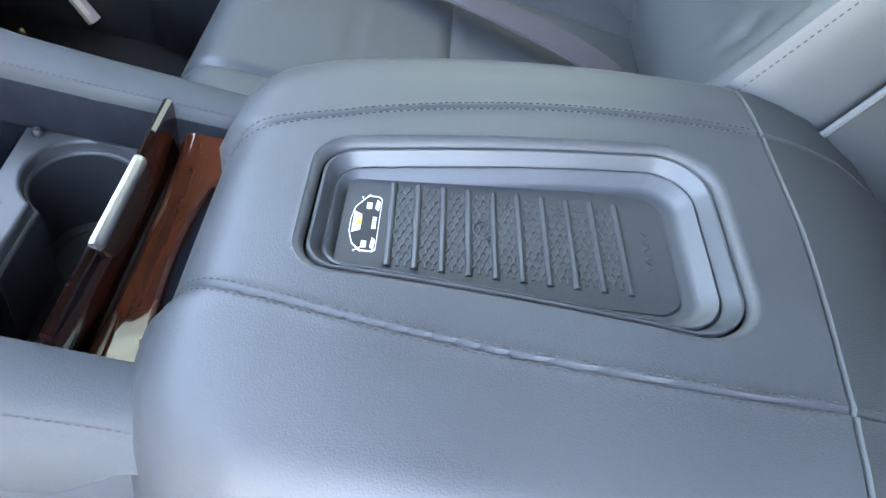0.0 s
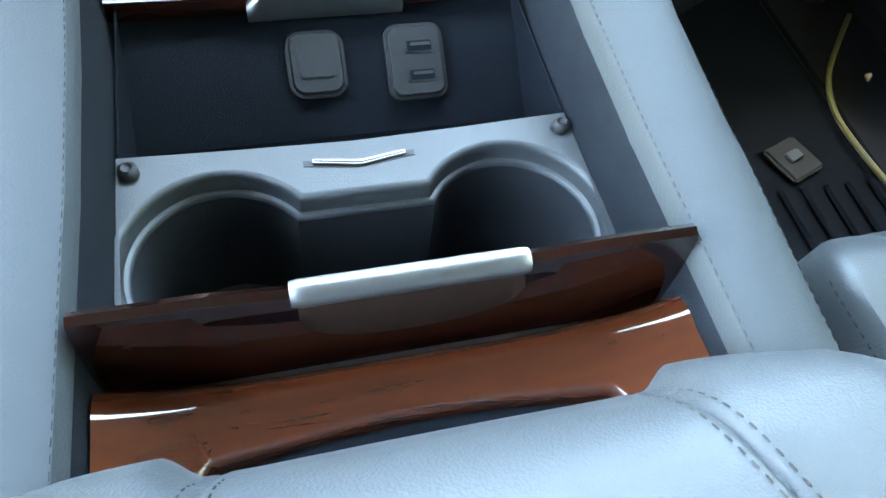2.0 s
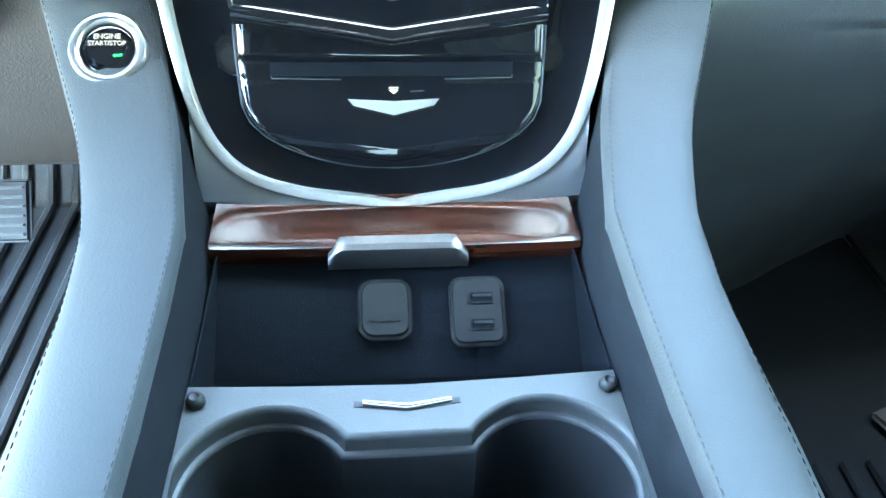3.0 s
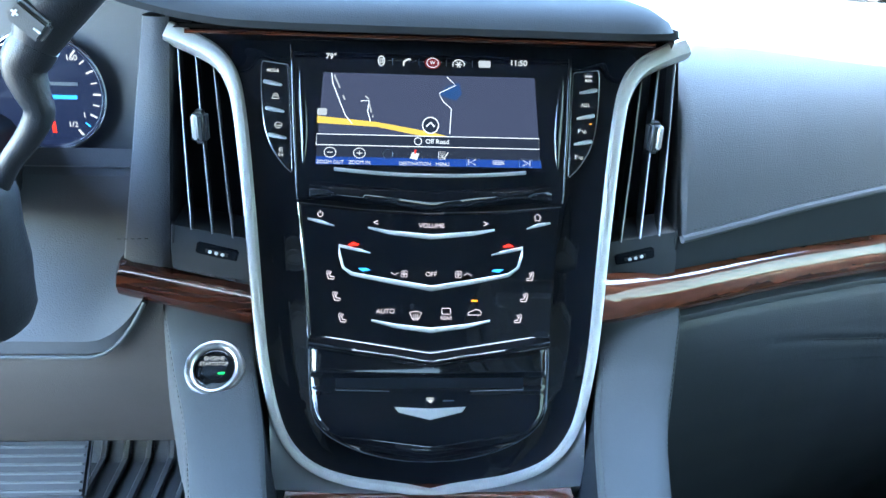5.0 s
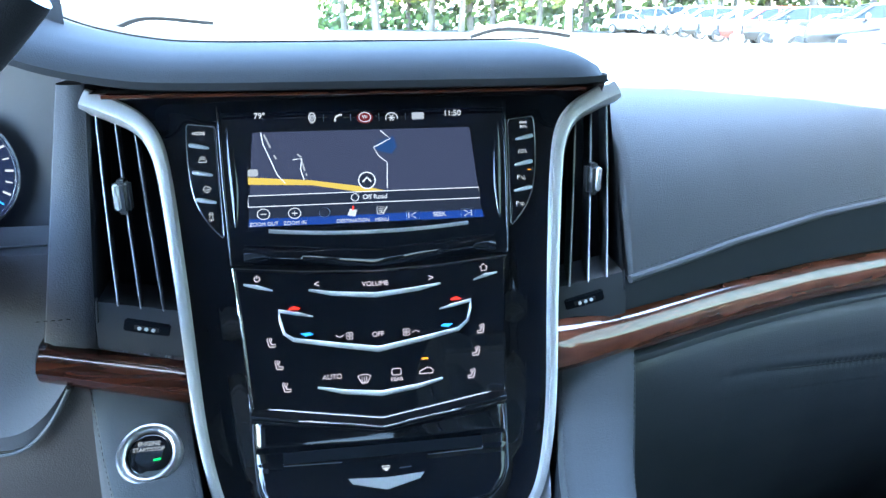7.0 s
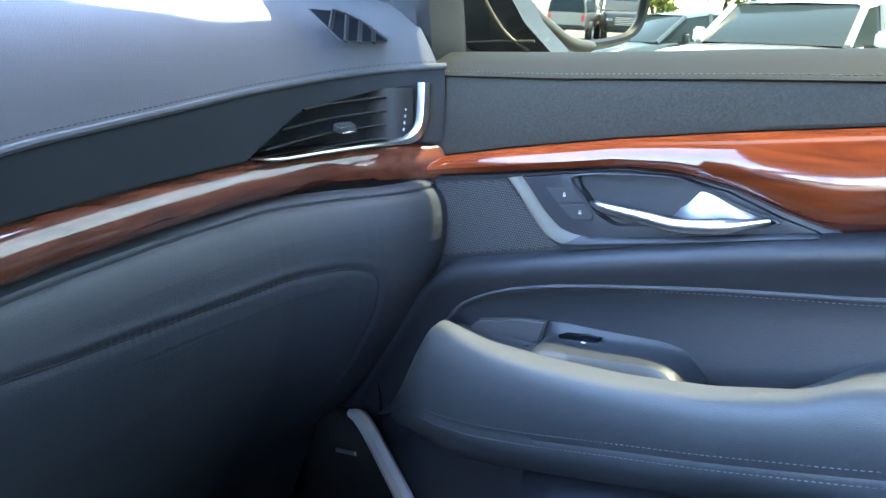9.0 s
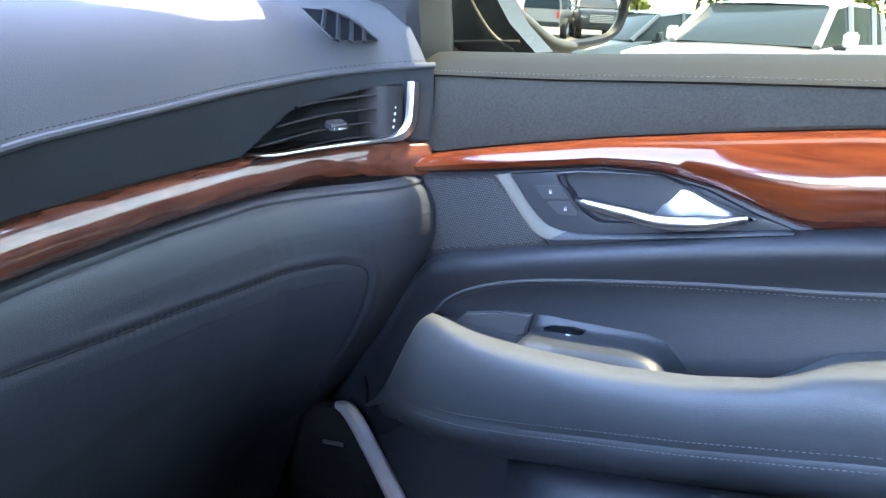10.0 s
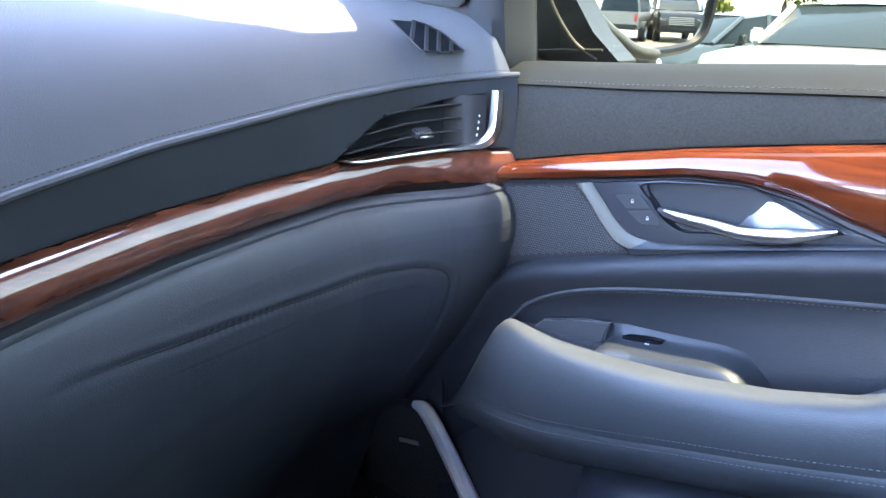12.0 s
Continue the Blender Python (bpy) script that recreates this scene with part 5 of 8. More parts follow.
for x in smooth_ys(0.187, 0.80, 124):
    y, zs = dash_y(x), seam_z(x)
    zt = lerp(x, VENT_X, VENT_Z) if 0.60 < x < 0.776 else 0.5365
    deep = 0.030 if 0.604 < x < 0.776 else 0.002
    rows.append([Vector((x, y + 0.001, zs)), Vector((x, y - 0.001, zs - 0.4 * (zs - zt - 0.001))), Vector((x, y, zt + 0.0012)), Vector((x, y + deep, zt + 0.0004)), Vector((x, y + deep, 0.5360)), Vector((x, y + 0.008, 0.5345))])
child("lower_band", sheet(rows), HOOD, dash, "plain dark band under the seam")
rows = []
for x in smooth_ys(0.1265, 0.797, 70):
    y = dash_y(x)
    k = lerp(x, [0.12, 0.2, 0.7, 0.8], [0.9, 1.0, 1.0, 0.7])
    rows.append([Vector((x, y + 0.012, 0.5355)), Vector((x, y + 0.004, 0.5345)), Vector((x, y - 0.004 * k, 0.530)), Vector((x, y - 0.010 * k, 0.5225)), Vector((x, y - 0.011 * k, 0.513)),
                 Vector((x, y - 0.007 * k, 0.5045)), Vector((x, y - 0.001, 0.4995)), Vector((x, y + 0.008, 0.4985))])
child("wood_strip", sheet(rows), WOOD_D, dash, "glossy walnut strip along the dashboard")
# lower dashboard
LOW = [(0.10, 0.499), (-0.30, 0.497), (-0.62, 0.486), (-0.88, 0.466), (-1.0, 0.442), (-0.97, 0.414), (-0.72, 0.374), (-0.22, 0.328), (0.55, 0.275), (1.4, 0.225), (2.4, 0.17), (3.4, 0.11), (4.6, 0.02)]


def low_depth(x):
    """How far the lower dashboard bellies out; most beside the door."""
    return lerp(x, [0.19, 0.30, 0.45, 0.62, 0.72, 0.772, 0.785], [0.016, 0.020, 0.027, 0.040, 0.043, 0.041, 0.036])


END_ROW = [(0.298, 0.499), (0.284, 0.497), (0.272, 0.486), (0.265, 0.466), (0.265, 0.443), (0.275, 0.410), (0.300, 0.361), (0.331, 0.310), (0.373, 0.251), (0.42, 0.194), (0.45, 0.170), (0.47, 0.10), (0.48, 0.02)]


def low_y(x, z):
    """The lower dashboard's skin; beside the door it turns under along a slanting edge."""
    a = dash_y(x) + lerp(z, [q[1] for q in LOW][::-1], [q[0] for q in LOW][::-1]) * low_depth(x)
    e = lerp(z, [q[1] for q in END_ROW][::-1], [q[0] for q in END_ROW][::-1])
    w = max(0.0, min(1.0, (x - 0.60) / 0.187))
    w = w * w * (3 - 2 * w)
    return a * (1 - w) + e * w


def low_smooth(x, z):
    k = 0.007
    return (low_y(x, min(0.499, z + k)) + 2 * low_y(x, z) + low_y(x, z - k)) / 4 if z < 0.494 else low_y(x, z)


# joint round the glove box
GLOVE = curve([(0.30, 0, 0.4580), (0.347, 0, 0.4530), (0.405, 0, 0.4450), (0.49, 0, 0.4385), (0.565, 0, 0.4350), (0.636, 0, 0.4335), (0.672, 0, 0.4305), (0.696, 0, 0.4205), (0.7055, 0, 0.4060), (0.7110, 0, 0.3800), (0.7135, 0, 0.3480), (0.7145, 0, 0.3100), (0.715, 0, 0.2700), (0.722, 0, 0.2360)], 160)
GLOVE_XZ = np.array([(p.x, p.z) for p in GLOVE])
GLOVE_N = np.array([((b.z - a.z), -(b.x - a.x)) for a, b in zip(GLOVE[:1] + GLOVE[:-1], GLOVE[1:] + GLOVE[-1:])])
GLOVE_N = -GLOVE_N / np.maximum(1e-9, np.linalg.norm(GLOVE_N, axis=1))[:, None]


def glove_relief(x, z):
    """The joint is a sunk line with a soft lip outside it; it fades towards the console."""
    d = GLOVE_XZ - np.array((x, z))
    q = np.hypot(d[:, 0], d[:, 1])
    i = int(q.argmin())
    if q[i] > 0.02:
        return 0.0
    out = -float(d[i] @ GLOVE_N[i])
    far = math.copysign(q[i], out)
    k = lerp(x, [0.30, 0.42], [0.25, 1.0]) if z > 0.40 else lerp(z, [0.24, 0.33], [0.35, 1.0])
    return k * (0.0010 * math.exp(-((far - 0.0062) / 0.0042) ** 2) - 0.0016 * math.exp(-((far + 0.0002) / 0.0038) ** 2) + (0.0004 if far < 0 else 0) * min(1.0, abs(far) / 0.006))


def low_row(x):
    foot = lerp(x, [0.738, 0.760, 0.787], [0.02, 0.10, 0.168])
    zs = [0.499, 0.4985, 0.497, 0.495, 0.492, 0.489, 0.485, 0.480, 0.475] + smooth_ys(0.470, 0.33, 120) + smooth_ys(0.327, 0.20, 36) + smooth_ys(0.195, 0.02, 12)
    row = [Vector((x, low_smooth(x, max(z, foot)) - glove_relief(x, z), max(z, foot))) for z in zs]
    e = row[-1]
    return row + [e + Vector((0, 0.004, -0.006)), e + Vector((0, 0.02, -0.010)), e + Vector((0, 0.14, -0.012))]


rows = [low_row(x) for x in smooth_ys(0.197, 0.30, 24) + smooth_ys(0.302, 0.68, 180) + smooth_ys(0.6812, 0.784, 80)]
e0 = rows[0]
rows.insert(0, [p + Vector((-0.003, 0.005, 0)) for p in e0])
rows.insert(0, [p + Vector((-0.003, 0.06, 0)) for p in e0])
e1 = rows[-1]
for dx, dy in ((0.0035, 0.0008), (0.0062, 0.003), (0.0080, 0.0065), (0.0088, 0.012), (0.0085, 0.05)):
    rows.append([p + Vector((dx, dy, 0)) for p in e1])
lower = child("lower_panel", sheet(rows), LOWER, dash, "padded black lower dashboard with a glove box joint")
child("glove_joint", tube([(p.x, low_smooth(p.x, p.z) + 0.0011, p.z) for p in GLOVE if p.z > 0.29 and p.x > 0.34], 0.0008, 6), THREAD, lower)

# hood over the screen
def hood_lift(x):
    """The hood climbs to the left over the instrument cluster."""
    k = 0.012
    xs_, zs_ = [-0.66, -0.45, -0.35, -0.279, -0.261, -0.244, -0.214, -0.18, -0.146, -0.1], [0.045, 0.075, 0.070, 0.048, 0.038, 0.027, 0.014, 0.006, 0.001, 0.0]
    return (lerp(x - k, xs_, zs_) + 2 * lerp(x, xs_, zs_) + lerp(x + k, xs_, zs_)) / 4


rows = []
for x in smooth_ys(-0.64, 0.172, 90):
    f = max(0.0, (x - 0.12) / 0.055)
    dn = 0.010 * f ** 3
    u = hood_lift(x)
    dn -= u
    y0 = 0.236 + 0.02 * max(0.0, f) ** 3 + lerp(x, [-0.64, -0.30, -0.2, -0.1], [0.012, 0.012, 0.004, 0.0])
    rows.append([Vector((x, 0.345, 0.698 + u)), Vector((x, y0 + 0.065, 0.700 + u)), Vector((x, y0 + 0.02, 0.7015 + u)), Vector((x, y0 + 0.004, 0.704 + u)), Vector((x, y0, 0.709 + u)), Vector((x, y0 + 0.004, 0.716 - dn)),
                 Vector((x, y0 + 0.016, 0.7225 - dn)), Vector((x, y0 + 0.05, 0.727 - dn)), Vector((x, y0 + 0.12, 0.729 - dn)), Vector((x, y0 + 0.22, 0.727 - dn)), Vector((x, 0.60, 0.722 - dn * (1 if u == 0 else 0.5))), Vector((x, 0.86, 0.702))])
e = rows[-1]
rows.append([p + Vector((0.0035, 0.006, -0.003)) for p in e])
rows.append([p + Vector((0.005, 0.016, -0.010)) for p in e])
rows.append([Vector((p.x + 0.005, p.y + 0.02, 0.69)) for p in e])
child("hood", sheet(rows), HOOD, dash, "padded black hood over the screen")
child("top_seam", tube([(x, 0.372 + 0.25 * (x + 0.06) ** 2, 0.7294 + hood_lift(x)) for x in smooth_ys(-0.28, 0.16, 40)], 0.0009, 6), FELT, dash, "fine dark joint across the top")
rows = [[st(x * 1.0, 0.329, -0.002 - 0.01 * abs(x) / 0.18), Vector((x, 0.262, 0.7035)), Vector((x, 0.247, 0.7025))] for x in smooth_ys(-0.178, 0.168, 20)]
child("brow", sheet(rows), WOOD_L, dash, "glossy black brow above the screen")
child("brow_wood", tube([(x, 0.246, 0.7005) for x in smooth_ys(-0.17, 0.155, 20)], 0.0013, 8), WOOD_X, dash, "thin dark wood line")

# driver's side of the dashboard
rows = []
for z in smooth_ys(0.532, 0.706, 14):
    f = (z - 0.532) / 0.174
    y = 0.226 + 0.05 * f
    xo, xi = -0.228 + 0.018 * f, -0.1895 + 0.003 * f
    rows.append([Vector((xo - 0.002, y + 0.08, z)), Vector((xo, y + 0.012, z)), Vector((xo + 0.004, y + 0.002, z)), Vector((xo + 0.010, y - 0.001, z)), Vector((xi - 0.008, y - 0.001, z)), Vector((xi - 0.002, y + 0.003, z)), Vector((xi, y + 0.012, z)), Vector((xi, y + 0.06, z))])
rows.insert(0, [p + Vector((0, 0.006, -0.006)) for p in rows[0]])
col = child("pillar_pad", sheet(rows), PAD, dash, "upright leather pad beside the vent")
child("stitching", stitches([[(x, 0.2262, 0.5565 + 0.03 * (x + 0.21)) for x in smooth_ys(-0.226, -0.2, 12)]], (0, -1, 0), 0.0032, 0.0016), THREAD, col)
rows = []
for x in smooth_ys(-0.224, -0.1265, 24):
    y, zt, zb = lerp(x, [-0.224, -0.127], [0.216, 0.205]), lerp(x, [-0.224, -0.127], [0.5385, 0.5215]), lerp(x, [-0.224, -0.127], [0.5165, 0.4975])
    h = zt - zb
    rows.append([Vector((x, y + 0.014, zt + 0.001)), Vector((x, y + 0.003, zt)), Vector((x, y - 0.006, zt - h * 0.25)), Vector((x, y - 0.0085, zt - h * 0.5)), Vector((x, y - 0.006, zt - h * 0.8)), Vector((x, y, zb)), Vector((x, y + 0.01, zb - 0.001))])
rows.insert(0, [p + Vector((-0.003, 0.008, 0)) for p in rows[0]])
child("wood_strip", sheet(rows), WOOD_X, dash, "glossy walnut strip on the driver's side")
def knee_edge(x):
    """Height of the upper knee panel's lower edge, turning up beside the console."""
    return 0.468 + 0.046 * max(0.0, min(1.0, (x + 0.252) / 0.046)) ** 2


rows = []
for x in smooth_ys(-0.80, -0.300, 8) + smooth_ys(-0.29, -0.206, 24):
    e = knee_edge(x)
    rows.append([Vector((x, y, z if z > 0.53 else e + (z - 0.468) * (0.535 - e) / 0.067)) for y, z in ((0.31, 0.60), (0.285, 0.585), (0.27, 0.535), (0.24, 0.512), (0.215, 0.495), (0.208, 0.482), (0.211, 0.470), (0.222, 0.468))])
rows.append([p + Vector((0.004, 0.02, 0)) for p in rows[-1]])
knee_top = child("knee_panel_upper", sheet(rows), PAD, dash, "smooth black upper knee panel")
child("piping", tube([(x, 0.2085, knee_edge(x) + 0.0005) for x in smooth_ys(-0.80, -0.300, 8) + smooth_ys(-0.29, -0.206, 24)], 0.0016, 6), THREAD_PALE, knee_top, "pale rolled edge")
rows = []
for x in smooth_ys(-0.80, -0.300, 8) + smooth_ys(-0.29, -0.196, 24):
    e = knee_edge(x)
    rows.append([Vector((x, 0.226, e + 0.004)), Vector((x, 0.2165, e - 0.002)), Vector((x, 0.2165, e - 0.012)), Vector((x, 0.222, 0.43)), Vector((x, 0.25, 0.38)), Vector((x, 0.28, 0.34)), Vector((x, 0.30, 0.325)), Vector((x, 0.6, 0.33))])
# Brown tint: warm light thrown up from the ground is in the plastic's colour.
child("knee_panel", sheet(rows), material("bounce_browned_plastic", (0.055, 0.048, 0.045), 0.55, grain=(900, 0.3), tint=(10, 0.1)), dash, "dark plastic knee panel tinted for light off the ground")

# instrument cluster
cluster = thing("instrument_cluster", "instrument cluster with round lit gauges behind the wheel", "instrument cluster", (-0.36, 0.36, 0.58))
rows = [[Vector((x, y, z)) for x in smooth_ys(-0.60, -0.215, 8)] for y, z in ((0.29, 0.59), (0.335, 0.592), (0.345, 0.79))]
child("housing", sheet(rows), PLASTIC, cluster)
GC = Vector((-0.3035, 0.328, 0.641))
gauge = child("gauge", plate([GC + Vector((0.046 * math.cos(a), 0, 0.046 * math.sin(a))) for a in [2 * math.pi * k / 48 for k in range(48)]], (0, -1, 0), 0.002), glow("gauge_face", (0.010, 0.016, 0.045), 1.0), cluster, "dark blue round gauge")
for r, w in ((0.0465, 0.0012), (0.0440, 0.0005)):
    child("gauge_rim", tube([GC + Vector((r * math.cos(a), -0.003, r * math.sin(a))) for a in [2 * math.pi * k / 60 for k in range(61)]], w, 8), BRIGHT, cluster, "chrome ring")
for k in range(-4, 5):
    a = radians(k * 13 - 2)
    child("tick", tube([GC + Vector((r * math.cos(a), -0.0028, r * math.sin(a))) for r in (0.037, 0.0415 if k % 2 else 0.0425)], 0.0006 if k % 2 else 0.0009, 5), ICON if k != -3 else BLUE, gauge)
FACE = Matrix(((1, 0, 0, 0), (0, 0, -1, 0), (0, 1, 0, 0), (0, 0, 0, 1)))


def front_words(text, at, size, mat, parent):
    return words("lettering", text, size, Matrix.Translation(at) @ FACE, mat, parent)


front_words("160", GC + Vector((0.024, -0.003, 0.027)), 0.0062, ICON, gauge)
front_words("47", GC + Vector((-0.016, -0.003, 0.0065)), 0.0045, ICON, gauge)
child("station_bar", plate([GC + Vector((x, -0.0026, z)) for x, z in ((-0.010, 0.0052), (0.026, 0.0052), (0.026, 0.0078), (-0.010, 0.0078))], (0, -1, 0), 0.0003), SATIN, gauge, "plain pale bar")
child("text_bar", plate([GC + Vector((x, -0.0022, z)) for x, z in ((-0.012, -0.0055), (0.024, -0.0055), (0.024, -0.0025), (-0.012, -0.0025))], (0, -1, 0), 0.0004), BLUE, gauge, "blue line of text")
front_words("1/2", GC + Vector((0.018, -0.003, -0.026)), 0.006, ICON, gauge)
front_words("1", GC + Vector((0.028, -0.003, -0.018)), 0.006, ICON, gauge)
child("red_mark", plate([GC + Vector((x, -0.0022, z)) for x, z in ((0.001, -0.033), (0.004, -0.033), (0.004, -0.024), (0.001, -0.024))], (0, -1, 0), 0.0004), RED, gauge)
GL = GC + Vector((-0.125, 0.004, 0.004))
gauge2 = child("gauge", plate([GL + Vector((0.075 * math.cos(a), 0, 0.075 * math.sin(a))) for a in [2 * math.pi * k / 48 for k in range(48)]], (0, -1, 0), 0.002), bpy.data.materials["gauge_face"], cluster, "dark blue speedometer")
for k in range(-5, 4):
    a = radians(k * 11)
    child("tick", tube([GL + Vector((r * math.cos(a), -0.0028, r * math.sin(a))) for r in (0.062, 0.070)], 0.0007, 5), ICON, gauge2)
front_words("RNDL", GL + Vector((0.068, -0.004, -0.042)), 0.0075, ICON, cluster)

# column shifter
lever = thing("gear_lever", "black leather-wrapped column gear lever with plus and minus buttons", "gear lever", (-0.23, 0.08, 0.62))
grip = curve([(-0.150, 0.080, 0.765), (-0.167, 0.080, 0.748), (-0.184, 0.080, 0.7285), (-0.195, 0.080, 0.710)], 14)
child("grip", tube(grip, [0.0150, 0.0155, 0.0158, 0.016, 0.016, 0.016, 0.0157, 0.0153, 0.0148, 0.0140, 0.0130, 0.0120, 0.0108, 0.0095], 20, 1.0, (0, 1, 0)), LEVER, lever, "thick black grip")
neck = curve([(-0.193, 0.080, 0.713), (-0.2005, 0.080, 0.702), (-0.1990, 0.080, 0.690), (-0.1975, 0.081, 0.680), (-0.205, 0.082, 0.668), (-0.217, 0.083, 0.654), (-0.226, 0.085, 0.640)], 24)
child("stalk", tube(neck, [0.0105, 0.0108, 0.0108, 0.0105, 0.010, 0.0095, 0.0090, 0.0085, 0.0080, 0.0075, 0.0072, 0.0070, 0.0068, 0.0066, 0.0064, 0.0062, 0.0060, 0.0058, 0.0056, 0.0055, 0.0054, 0.0053, 0.0052, 0.0052], 16, 1.0, (0, 1, 0)), LEVER, lever, "bent stalk")
bp = Matrix.Translation((-0.1885, 0.0668, 0.7240)) @ pose(0, 0, 0, 8, 42, 0)
child("button", box((0.018, 0.006, 0.012), bp, 0.002), PLASTIC, lever, "plus and minus button")
for dx, up in ((-0.0055, True), (0.0055, False)):
    child("mark", box((0.0034, 0.0006, 0.0009), bp @ Matrix.Translation((dx, -0.0033, 0)), 0), WHITE, lever)
    if up:
        child("mark", box((0.0009, 0.0006, 0.0034), bp @ Matrix.Translation((dx, -0.0033, 0)), 0), WHITE, lever)
column = thing("steering_column", "black steering column shroud with a gaiter for the lever", "steering column", (-0.30, 0.10, 0.57))
rows = []
for y, w, zt, zb, cx in ((0.00, 0.045, 0.635, 0.575, -0.305), (0.05, 0.050, 0.645, 0.565, -0.307), (0.12, 0.045, 0.645, 0.555, -0.314), (0.2, 0.032, 0.64, 0.56, -0.328), (0.3, 0.030, 0.63, 0.56, -0.345)):
    rows.append([Vector((cx + w * math.copysign(abs(math.cos(a)) ** 0.6, math.cos(a)), y, (zt + zb) / 2 + (zt - zb) / 2 * math.copysign(abs(math.sin(a)) ** 0.6, math.sin(a)))) for a in [2 * math.pi * k / 24 for k in range(24)]])
child("shroud", capped(rows), GAITER, column)
rows = []
for z, w in ((0.650, 0.008), (0.645, 0.015), (0.636, 0.0185), (0.618, 0.0175), (0.600, 0.0190), (0.585, 0.0175), (0.572, 0.0170), (0.562, 0.012)):
    rows.append([Vector((-0.2375 + w * math.copysign(abs(math.cos(a)) ** 0.7, math.cos(a)), 0.085 + 0.02 * math.sin(a), z)) for a in [2 * math.pi * k / 20 for k in range(20)]])
child("gaiter", capped(rows), GAITER, column, "soft rubber gaiter")

# start button on the driver's rail
SB = Vector((-0.1515, 0.1745, 0.4795))
SN = Vector((0, -0.66, 0.75)).normalized()
SU = Vector((0, 0.75, 0.66)).normalized()
start = thing("start_button", "round black start button in a brushed metal ring", "button", SB)


rows = [[SB + Vector((r * math.cos(a), 0, 0)) + SU * (r * math.sin(a)) + SN * h for a in [2 * math.pi * k / 48 for k in range(48)]]
        for r, h in ((0.0205, -0.004), (0.0205, 0.002), (0.0195, 0.0038), (0.0175, 0.0045), (0.0155, 0.0038), (0.0142, 0.0022), (0.0138, -0.002))]
child("ring", sheet(rows, close_cols=True), SILVER, start, "brushed metal ring")
bm = bmesh.new()
rows = [[SB + Vector((r * math.cos(a), 0, 0)) + SU * (r * math.sin(a)) + SN * h for a in [2 * math.pi * k / 40 for k in range(40)]]
        for r, h in ((0.0137, -0.002), (0.0136, 0.0016), (0.0125, 0.0022), (0.008, 0.0021), (0.002, 0.002))]
child("cap", capped(rows), GLOSS, start, "glossy black cap")


def start_m(x, s, h=0.0026):
    m = Matrix((Vector((1, 0, 0)), SU, SN)).transposed().to_4x4()
    m.translation = SB + Vector((x, 0, 0)) + SU * s + SN * h
    return m


words("lettering", "ENGINE", 0.0040, start_m(-0.0005, 0.0068), PALE, start)
words("lettering", "START/STOP", 0.0035, start_m(-0.0005, 0.0030), PALE, start)
child("lamp", plate([start_m(x, s) @ Vector((0, 0, 0)) for x, s in ((0.003, -0.0046), (0.0075, -0.0042), (0.0075, -0.0030), (0.003, -0.0034))], SN, 0.0002), GREEN, start, "small green lamp")

# passenger vent at the end of the dashboard
pv = thing("air_vent", "black air vent with horizontal slats and a chrome edge", "air vent", (0.70, 0.36, 0.525), "dashboard vents")


def pv_at(x, h, back=0.0):
    """x along the dashboard; h 0 at the foot, 1 at the top."""
    z0 = 0.5365
    z1 = lerp(x, [0.60, 0.625, 0.66, 0.70, 0.75, 0.772], [0.537, 0.551, 0.571, 0.578, 0.589, 0.593])
    return Vector((x, dash_y(x) - 0.004 + back, z0 + (z1 - z0) * h))


rows = [[pv_at(x, h, 0.035) for h in (-0.1, 0.5, 1.1)] for x in smooth_ys(0.60, 0.775, 14)]
child("backing", sheet(rows), FELT, pv, "dark vent cavity")
for k in range(4):
    h = 0.12 + 0.26 * k
    rows = []
    for x in smooth_ys(0.606 + 0.024 * max(0, k - 0.5), 0.752, 16):
        a = pv_at(x, h, 0.0)
        a.z = 0.5365 + 0.0135 * k + 0.006 * (x - 0.68) / 0.07
        rows.append([a + Vector((0, 0.0, 0.0010)), a + Vector((0, -0.0012, 0)), a + Vector((0, 0, -0.0010)), a + Vector((0, 0.026, -0.0056)), a + Vector((0, 0.026, -0.0044))])
    child("slat", capped(rows), WELL, pv, "thin black slat")
c = Vector((0.711, dash_y(0.711) - 0.006, 0.5555))
child("tab", box((0.022, 0.012, 0.008), Matrix.Translation(c) @ pose(0, 0, 0, 18, 0, -8), 0.002), PLASTIC, pv)
child("tab_face", box((0.019, 0.003, 0.0022), Matrix.Translation(c + Vector((0.0, -0.0065, -0.0035))) @ pose(0, 0, 0, 18, 0, -8), 0.0007), BRIGHT, pv, "chrome tab edge")
rows = []
for z in smooth_ys(0.536, 0.592, 8):
    rows.append([Vector((0.752, dash_y(0.752) + 0.02, z)), Vector((0.7535, dash_y(0.752) - 0.006, z)), Vector((0.763, dash_y(0.763) - 0.008, z)), Vector((0.772, dash_y(0.772) - 0.006, z)), Vector((0.774, dash_y(0.774) + 0.02, z))])
child("wheel_panel", sheet(rows), DARK, pv)
for k in range(4):
    bm = bmesh.new()
    bmesh.ops.create_uvsphere(bm, u_segments=10, v_segments=6, radius=0.0017)
    bmesh.ops.transform(bm, matrix=Matrix.Translation((0.7645 + 0.0012 * k - 0.0018, dash_y(0.764) - 0.0085, 0.5515 + 0.0065 * k)) @ Matrix.Diagonal((1, 0.4, 1, 1)), verts=bm.verts[:])
    child("dot", bm, WHITE, pv, "white dot")
